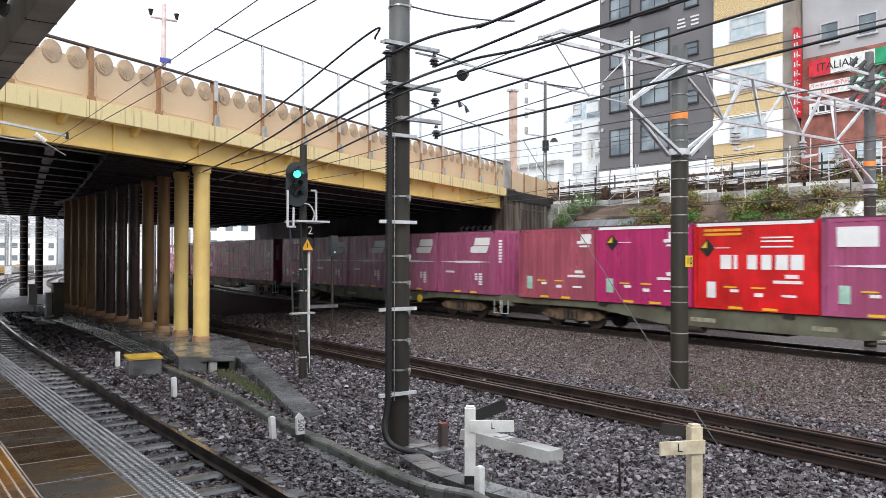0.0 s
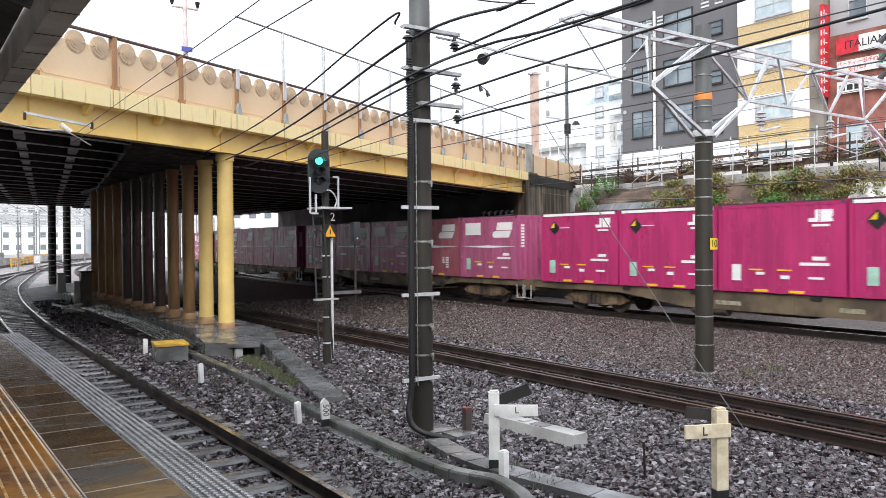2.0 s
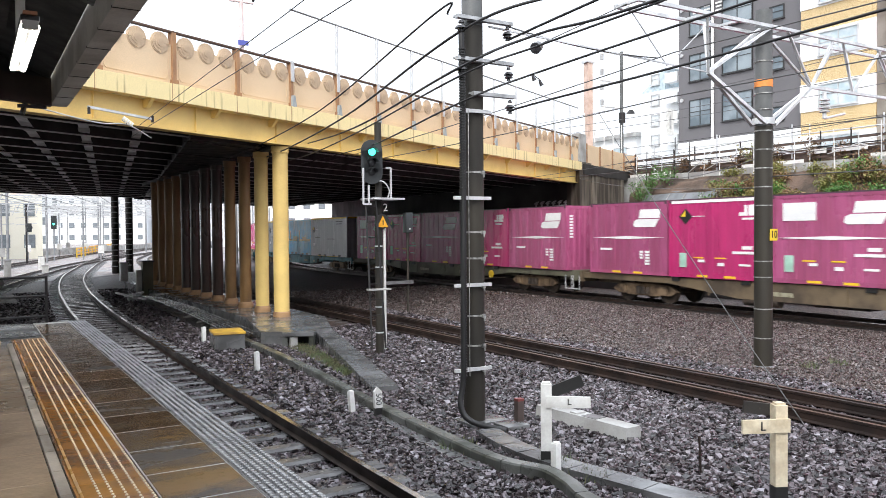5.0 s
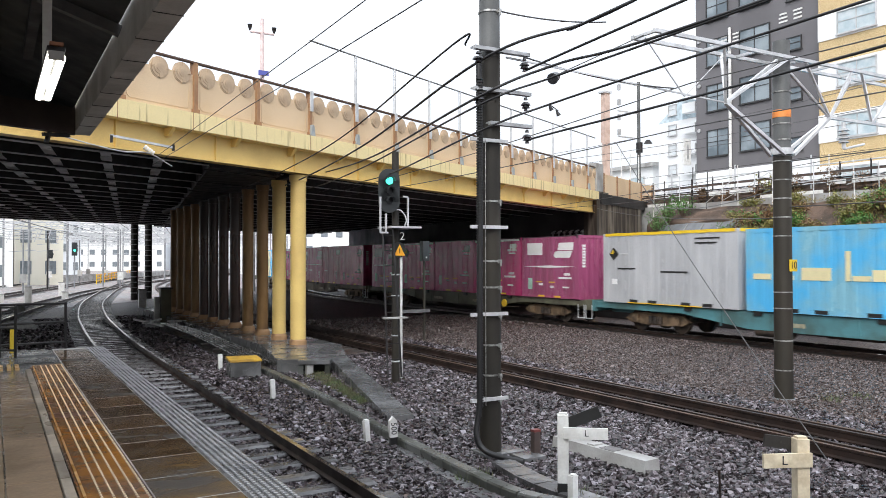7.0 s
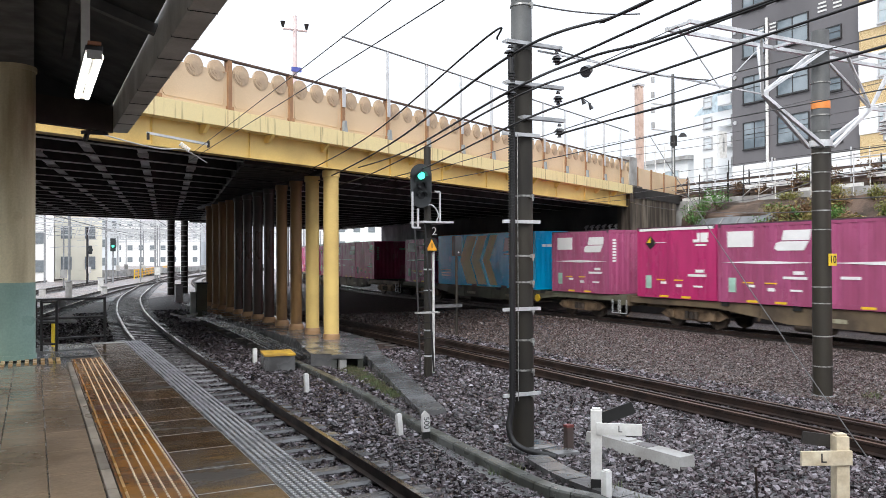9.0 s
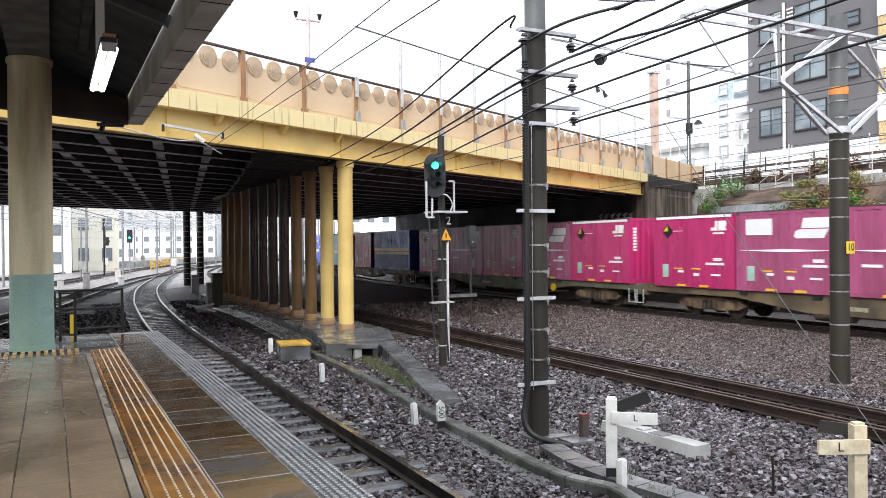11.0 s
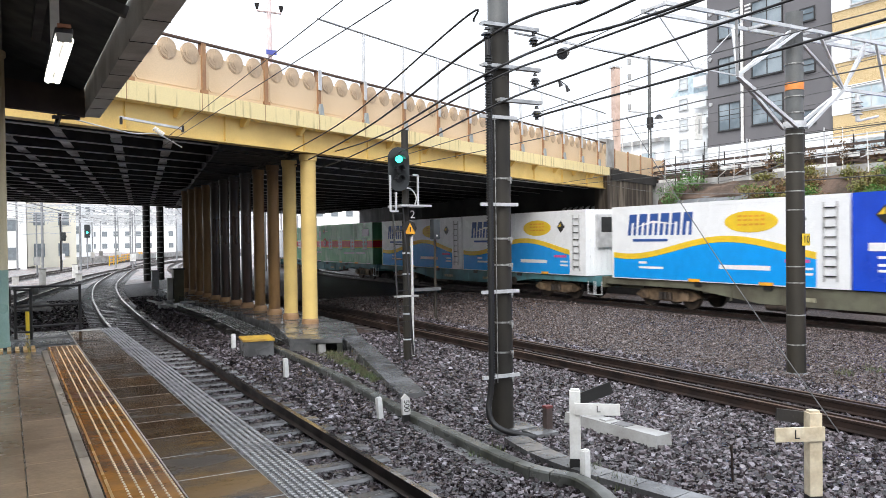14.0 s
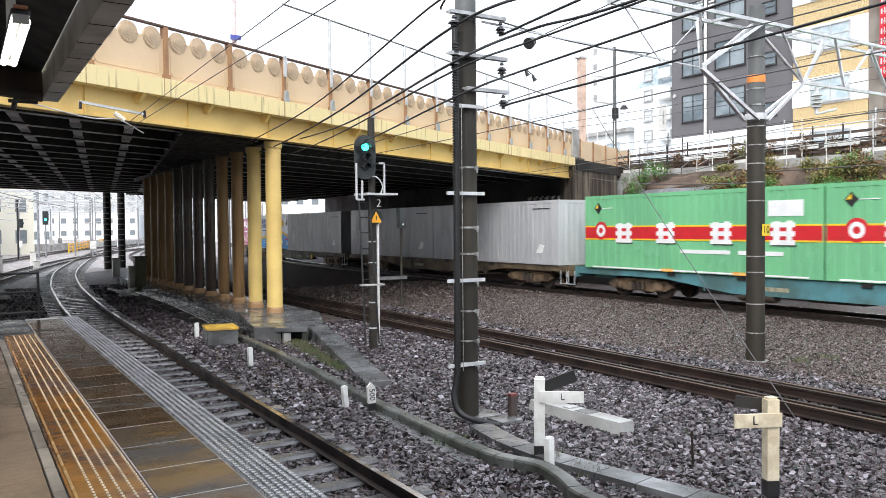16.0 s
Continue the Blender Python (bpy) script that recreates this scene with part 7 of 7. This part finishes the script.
            part("emblem", side_poly([(2.7, 1.7), (2.15, 1.75), (2.1, 2.05), (1.95, 2.2), (1.9, 2.35), (2.55, 2.35)]), MARKW, c, "white emblem", False)
            part("emblem", side_poly([(2.0, 1.7), (1.3, 1.7), (1.3, 1.85), (1.6, 2.0), (1.65, 2.35), (1.45, 2.35)]), MARKW, c, "white emblem", False)
            part("emblem_bar", side(1.35, 1.55, 2.65, 1.61), MARKW, c, "", False)
            bm = B()
            for z in (0.45, 0.58, 0.75):
                box(bm, -W2 - E_, 8.0, z, -W2 + 0.02, 9.0, z + 0.05)
            tagged(part("small_writing", bm, MARKW, c, "", False), kind="stuff")
            part("end_bar", box(B(), -W2 + 0.35, -0.012, 1.9, W2 - 0.5, 0.02, 2.02), MARKW, c, "", False)
        elif kind == "D":
            for a, b in ((8.95, 6.9), (5.2, 4.55), (4.4, 2.9), (2.7, 0.3)):
                part("band", side(b, 1.05, a, 1.27), MARKW, c, "white band", False)
            part("emblem", side_poly([(6.3, 1.0), (5.4, 1.0), (5.1, 1.25), (5.2, 1.55), (5.8, 1.62), (6.9, 1.52), (6.9, 1.44), (6.0, 1.5), (5.9, 1.15)]), MARKW, c, "white swoosh emblem", False)
            diamond(c, 8.5, 2.0, 0.26)
            bm = B()
            for y, z, w in ((7.9, 0.85, 0.8), (8.2, 0.65, 0.5), (8.2, 0.5, 0.5), (7.8, 2.05, 0.4)):
                box(bm, -W2 - E_, y, z, -W2 + 0.02, y + w, z + 0.07)
            tagged(part("small_writing", bm, MARKW, c, "", False), kind="stuff")
            part("corner_mark", side(0.02, 0.0, 0.35, 0.12, 0.006), MARKR, c, "", False)
        elif kind == "R":
            wave = [(9.3 - 8.3 * i / 24, 1.0 + 0.30 * math.sin((i / 24 - 0.36) * 2 * math.pi * 0.95)) for i in range(25)]
            part("blue_field", side_poly(wave + [(1.0, 0.03), (9.3, 0.03)]), MARKB, c, "blue lower field", False)
            part("wave", side_poly([(y, z + 0.0) for y, z in wave] + [(y, z + 0.20) for y, z in wave[::-1]], 0.004), MARKY, c, "yellow wave stripe", False)
            bm = B()
            for k in range(6):
                y = 8.55 - 0.52 * k
                prism(bm, [(y, 1.55), (y - 0.1, 2.3), (y - 0.48, 2.3), (y - 0.4, 1.55), (y - 0.28, 1.55), (y - 0.33, 2.0), (y - 0.2, 2.0), (y - 0.14, 1.55)], W2 - 0.02, W2 + E_, Matrix(((0, 0, -1, 0), (1, 0, 0, 0), (0, 1, 0, 0), (0, 0, 0, 1))))
            tagged(part("emblem", bm, MARKN, c, "row of slanted navy blocks", False), kind="stuff")
            part("emblem_cut", side_poly([(8.3, 1.8), (7.3, 1.98), (6.0, 1.9), (7.3, 2.06)], 0.005), MARKW, c, "", False)
            part("emblem_bar", side(6.6, 1.33, 8.3, 1.42), MARKN, c, "", False)
            ov = [(3.2 + 0.98 * math.cos(a * math.pi / 12), 1.92 + 0.33 * math.sin(a * math.pi / 12)) for a in range(24)]
            part("oval", side_poly(ov), MARKY, c, "yellow oval", False)
            bm = B()
            for z in (1.80, 1.94, 2.06):
                for k in range(5):
                    box(bm, -W2 - E_ - 0.004, 2.68 + 0.21 * k, z, -W2 + 0.02, 2.84 + 0.21 * k, z + 0.06)
            tagged(part("oval_writing", bm, SIGNO, c, "", False), kind="stuff")
            bm = B()
            for y, z, w, h in ((2.5, 0.45, 1.9, 0.14), (6.8, 0.38, 1.2, 0.08), (7.6, 0.55, 0.4, 0.08), (1.1, 0.5, 0.5, 0.07), (1.1, 0.35, 0.5, 0.07)):
                box(bm, -W2 - E_ - 0.004, y, z, -W2 + 0.02, y + w, z + h)
            tagged(part("small_writing", bm, MARKW, c, "", False), kind="stuff")
            part("pink_bar", side(1.2, 0.7, 2.0, 0.8, 0.004), mat("marking_pink", (0.7, 0.1, 0.35), None, 0.5), c, "", False)
            part("diamond", side_poly([(1.55, 1.7), (1.8, 1.95), (1.55, 2.2), (1.3, 1.95)]), MARKK, c, "", False)
            part("diamond_half", side_poly([(1.7, 1.95), (1.55, 2.1), (1.55, 1.95)], 0.004), MARKY, c, "", False)
            part("ladder", bar(bar(B(), (-W2 - 0.03, 0.35, 0.2), (-W2 - 0.03, 0.35, 2.4), 0.04, 0.04), (-W2 - 0.03, 0.75, 0.2), (-W2 - 0.03, 0.75, 2.4), 0.04, 0.04), FRAMEW, c, "", False)
            bm = B()
            for k in range(8):
                bar(bm, (-W2 - 0.03, 0.35, 0.35 + 0.27 * k), (-W2 - 0.03, 0.75, 0.35 + 0.27 * k), 0.03, 0.03)
            tagged(part("ladder_rung", bm, MARKK, c, "", False), kind="stuff")
            part("cooling_unit", box(B(), -0.7, -0.12, 1.1, 0.7, 0.02, 2.4), FRAMEW, c, "grey cooling unit", False)
            part("grille", box(B(), -0.5, -0.128, 1.7, 0.5, -0.11, 2.3), MARKK, c, "", False)
        else:
            for z, h, m_ in ((1.02, 0.05, MARKY), (1.07, 0.40, MARKR), (1.47, 0.05, MARKY)):
                part("stripe", side(0.03, z, L - 0.03, z + h, 0.0), m_, c, "", False)
            for y in (7.1, 5.2, 3.0, 0.9):
                bm = B()
                rr_ = random.Random(int(y * 10))
                box(bm, -W2 - E_ - 0.006, y + 0.03, 0.93, -W2 + 0.02, y + 0.20, 1.62)
                box(bm, -W2 - E_ - 0.006, y + 0.42, 0.93, -W2 + 0.02, y + 0.62, 1.60)
                for k in range(3):
                    box(bm, -W2 - E_ - 0.007, y - 0.06, 0.93 + 0.25 * k, -W2 + 0.02, y + 0.72, 1.07 + 0.25 * k)
                tagged(part("emblem", bm, MARKW, c, "white block mark", False), kind="stuff")
                bm = B()
                box(bm, -W2 - E_ - 0.003, y - 0.10, 0.90, -W2 + 0.02, y + 0.66, 0.94)
                tagged(part("emblem_shadow", bm, MARKK, c, "dark shade line of the mark", False), kind="stuff")
            for z, h, m_ in ((1.02, 0.05, MARKY), (1.07, 0.40, MARKR), (1.47, 0.05, MARKY)):
                part("end_stripe", box(B(), -W2 + 0.02, -0.010, z, W2 - 0.02, 0.02, z + h), m_, c, "", False)
            part("round_mark", tube(B(), (-W2 - E_ - 0.008, 8.55, 1.35), (-W2 + 0.02, 8.55, 1.35), 0.32, 20), MARKR, c, "red and white round mark")
            part("round_core", tube(B(), (-W2 - E_ - 0.012, 8.55, 1.35), (-W2 + 0.02, 8.55, 1.35), 0.22, 20), MARKW, c)
            part("round_dot", tube(B(), (-W2 - E_ - 0.016, 8.55, 1.35), (-W2 + 0.02, 8.55, 1.35), 0.1, 20), MARKR, c)
            diamond(c, 8.7, 2.15, 0.2)
            part("sticker", side(0.6, 1.75, 1.7, 2.2), MARKW, c, "white sticker panel", False)
            bm = B()
            for y, w in ((3.0, 1.9), (1.2, 1.5)):
                box(bm, -W2 - E_, y, 0.62, -W2 + 0.02, y + w, 0.74)
            tagged(part("small_writing", bm, MARKW, c, "", False), kind="stuff")
            part("bottom_edge", side(0.4, 0.02, 9.0, 0.07, 0.004), MARKW, c, "", False)
    elif kind == "V":
        L = 9.4
        c = container("plain silver-grey ribbed long container", L, 2.55, GREYC, 0.3)
        part("shield_mark", side_poly([(1.2, 0.75), (1.4, 0.45), (1.0, 0.45), (0.9, 0.75), (1.15, 0.82)][::1]), MARKW, c, "small white shield mark", False)
        part("end_bar", side(0.5, 2.2, 1.6, 2.24), MARKK, c, "", False)
    return c


FR = [mat("wagon_brown", (0.17, 0.125, 0.075), (0.075, 0.055, 0.038), 0.65, scale=1.2), mat("wagon_olive", (0.15, 0.15, 0.105), (0.09, 0.082, 0.058), 0.65, scale=1.2), mat("wagon_teal", (0.09, 0.25, 0.28), (0.07, 0.14, 0.14), 0.6, scale=1.2)]
IRON = mat("bogie_iron", (0.07, 0.05, 0.036), (0.028, 0.023, 0.021), 0.7, scale=3)
DATAP = mat("data_panel_faded", (0.36, 0.34, 0.24), (0.16, 0.14, 0.09), 0.6, scale=5)
BOGIE = mat("bogie_frame_rusty", (0.24, 0.165, 0.10), (0.085, 0.058, 0.038), 0.75, scale=2.4)


def wagon(k, m_):
    w = thing("container_wagon", ("brown", "olive green", "teal")[k] + " weathered flat container wagon on two bogies", "wagon", "container wagons")
    bm = B()
    for x in (-1.12, 1.0):
        prism(bm, [(-0.6, 0.74), (3.6, 0.74), (6.3, 0.42), (12.4, 0.42), (15.1, 0.74), (19.3, 0.74), (19.3, 0.95), (-0.6, 0.95)], x, x + 0.12, Matrix(((0, 0, 1, 0), (1, 0, 0, 0), (0, 1, 0, 0), (0, 0, 0, 1))))
    box(bm, -1.0, -0.6, 0.82, 1.0, 19.3, 0.9)
    box(bm, -0.3, -0.6, 0.55, 0.3, 19.3, 0.85)
    part("frame", bm, m_, w, "fish-bellied side frame", False)
    for y in (-0.65, 19.3):
        part("end_beam", box(B(), -1.2, y, 0.6, 1.2, y + 0.1, 1.0), m_, w, "", False)
        part("coupler", box(B(), -0.12, y - 0.12 if y < 0 else y + 0.05, 0.7, 0.12, y + 0.05 if y < 0 else y + 0.3, 0.95), IRON, w, "", False)
        part("step", bar(bar(bar(B(), (-1.22, y + 0.1, 0.8), (-1.22, y + 0.1, 0.3), 0.025, 0.025), (-1.22, y + 0.45, 0.8), (-1.22, y + 0.45, 0.3), 0.025, 0.025), (-1.22, y + 0.08, 0.3), (-1.22, y + 0.47, 0.3), 0.05, 0.03), GALV, w, "pale steel shunter step", False)
    for yc in (2.25, 16.45):
        bg = part("bogie", prism(B(), [(-1.5, 0.42), (-1.2, 0.28), (-0.5, 0.24), (0.5, 0.24), (1.2, 0.28), (1.5, 0.42), (1.2, 0.62), (0.5, 0.66), (-0.5, 0.66), (-1.2, 0.62)], -0.86, -0.74, Matrix.Translation((0, yc, 0)) @ Matrix(((0, 0, 1, 0), (1, 0, 0, 0), (0, 1, 0, 0), (0, 0, 0, 1)))), BOGIE, w, "rusty cast bogie frame", False)
        for dy_ in (-0.95, 0.95):
            bm = B()
            for x in (-0.66, 0.54):
                tube(bm, (x, yc + dy_, 0.42), (x + 0.12, yc + dy_, 0.42), 0.42, 28)
            tube(bm, (-0.66, yc + dy_, 0.42), (0.66, yc + dy_, 0.42), 0.08, 10)
            part("wheelset", bm, IRON, bg)
            part("axle_box", box(B(), -0.95, yc + dy_ - 0.14, 0.3, -0.86, yc + dy_ + 0.14, 0.58, bev=0.03), BOGIE, bg)
        bm = B()
        for dy_ in (-0.22, 0, 0.22):
            tube(bm, (-0.9, yc + dy_, 0.3), (-0.9, yc + dy_, 0.55), 0.08, 10)
        part("spring", bm, IRON, bg)
    for y, l in ((7.0, 0.9), (10.5, 1.2), (5.6, 0.5)):
        part("data_panel", box(B(), -1.128, y, 0.57, -1.11, y + l * 0.7, 0.69), DATAP, w, "pale data panel", False)
    part("brake_gear", box(B(), -0.6, 8.6, 0.3, 0.6, 10.2, 0.55), IRON, w, "", False)
    part("hand_wheel", tube(B(), (-1.17, 4.95, 0.62), (-1.12, 4.95, 0.62), 0.17, 18), MARKY if k == 1 else IRON, w, "round brake wheel")
    for y in (6.6, 8.9, 11.6, 13.4):
        part("frame_rib", box(B(), -1.145, y, 0.44, -1.12, y + 0.05, 0.93), m_, w, "", False)
    part("air_tank", tube(B(), (-0.95, 11.0, 0.38), (-0.95, 12.2, 0.38), 0.16, 14), IRON, w)
    part("brake_pipe", bar(B(), (-1.15, 3.9, 0.52), (-1.15, 6.2, 0.36), 0.04, 0.04), IRON, w, "", False)
    bm = B()
    for y in (4.4, 8.1, 11.9, 14.6):
        box(bm, -1.17, y, 0.84, -1.1, y + 0.3, 0.99)
    tagged(part("lock", bm, MARKK, w, "", False), kind="stuff")
    return w


S12 = [-0.22, 3.60, 7.42, 11.24, 15.06]
LONG = [-0.05, 9.42]
TRAIN = {-1: "bcram", 0: "bbbbp", 1: "eapaa", 2: "cwcbc", 3: "bbbcc", 4: "pbcab", 5: "bpbac", 6: "GSG", 7: "capac", 8: "pdbca", 9: "cFc", 10: "-pbca", 11: "acpba",
         12: "BpC", 13: "DR", 14: "RR", 15: "NN", 16: "VV", 17: "VR", 18: "pbcab", 19: "VV"}
FRAMES = {-1: 1, 0: 1, 1: 0, 2: 0, 3: 0, 4: 0, 6: 2, 8: 0, 9: 1, 12: 0, 14: 2, 15: 2}
SHIFT = ((0, 23.35), (3, 23.35), (7, 23.88), (8, 24.1), (9, 23.82), (10, 23.55), (11, 23.73), (12, 23.93), (13, 24.0), (14, 23.95), (16, 23.5))


def along(s):
    """A point of the freight track, s metres along it, and its heading."""
    if s <= 40:
        return 20.9, s, 0.0
    d = s - 40
    x, y, h = 20.9, 40.0, 0.0
    n = max(1, int(d / 4))
    for _ in range(n):
        h = math.atan(0.0064 * (y - 40 + d / n / 2))
        x, y = x + d / n * math.sin(h), y + d / n * math.cos(h)
    return x, y, -math.degrees(h)


MOVING = []
made = {}
wagons = {}
for k in sorted(TRAIN):
    fm = FRAMES.get(k, k % 2)
    if fm not in wagons:
        wagons[fm] = ob = wagon(fm, FR[fm])
    else:
        ob = copy_thing(wagons[fm], Matrix())
    MOVING.append((ob, 20.4 * k, 0.12))
    text = TRAIN[k]
    if len(text) == 5:
        places = S12
    elif len(text) == 2:
        places = LONG
    else:
        places = {"GSG": [0.0, 6.35, 12.7], "cFc": [0.02, 5.0, 14.98], "BpC": [0.0, 7.5, 12.75]}[text]
    for ch, off in zip(text, places):
        if ch == "-":
            continue
        if ch not in made:
            made[ch] = ob = make(ch)
        else:
            ob = copy_thing(made[ch], Matrix())
        MOVING.append((ob, 20.4 * k + off, 1.10))


def motions():
    ts, sh = zip(*SHIFT)
    for ob, u, z in MOVING:
        rows = []
        for i in range(17):
            x, y, h = along(float(np.interp(i, ts, sh)) + u - 20.4 * i)
            rows.append((float(i), pose(x, y, z, 0, 0, h)))
        walk(ob, rows)


motions()
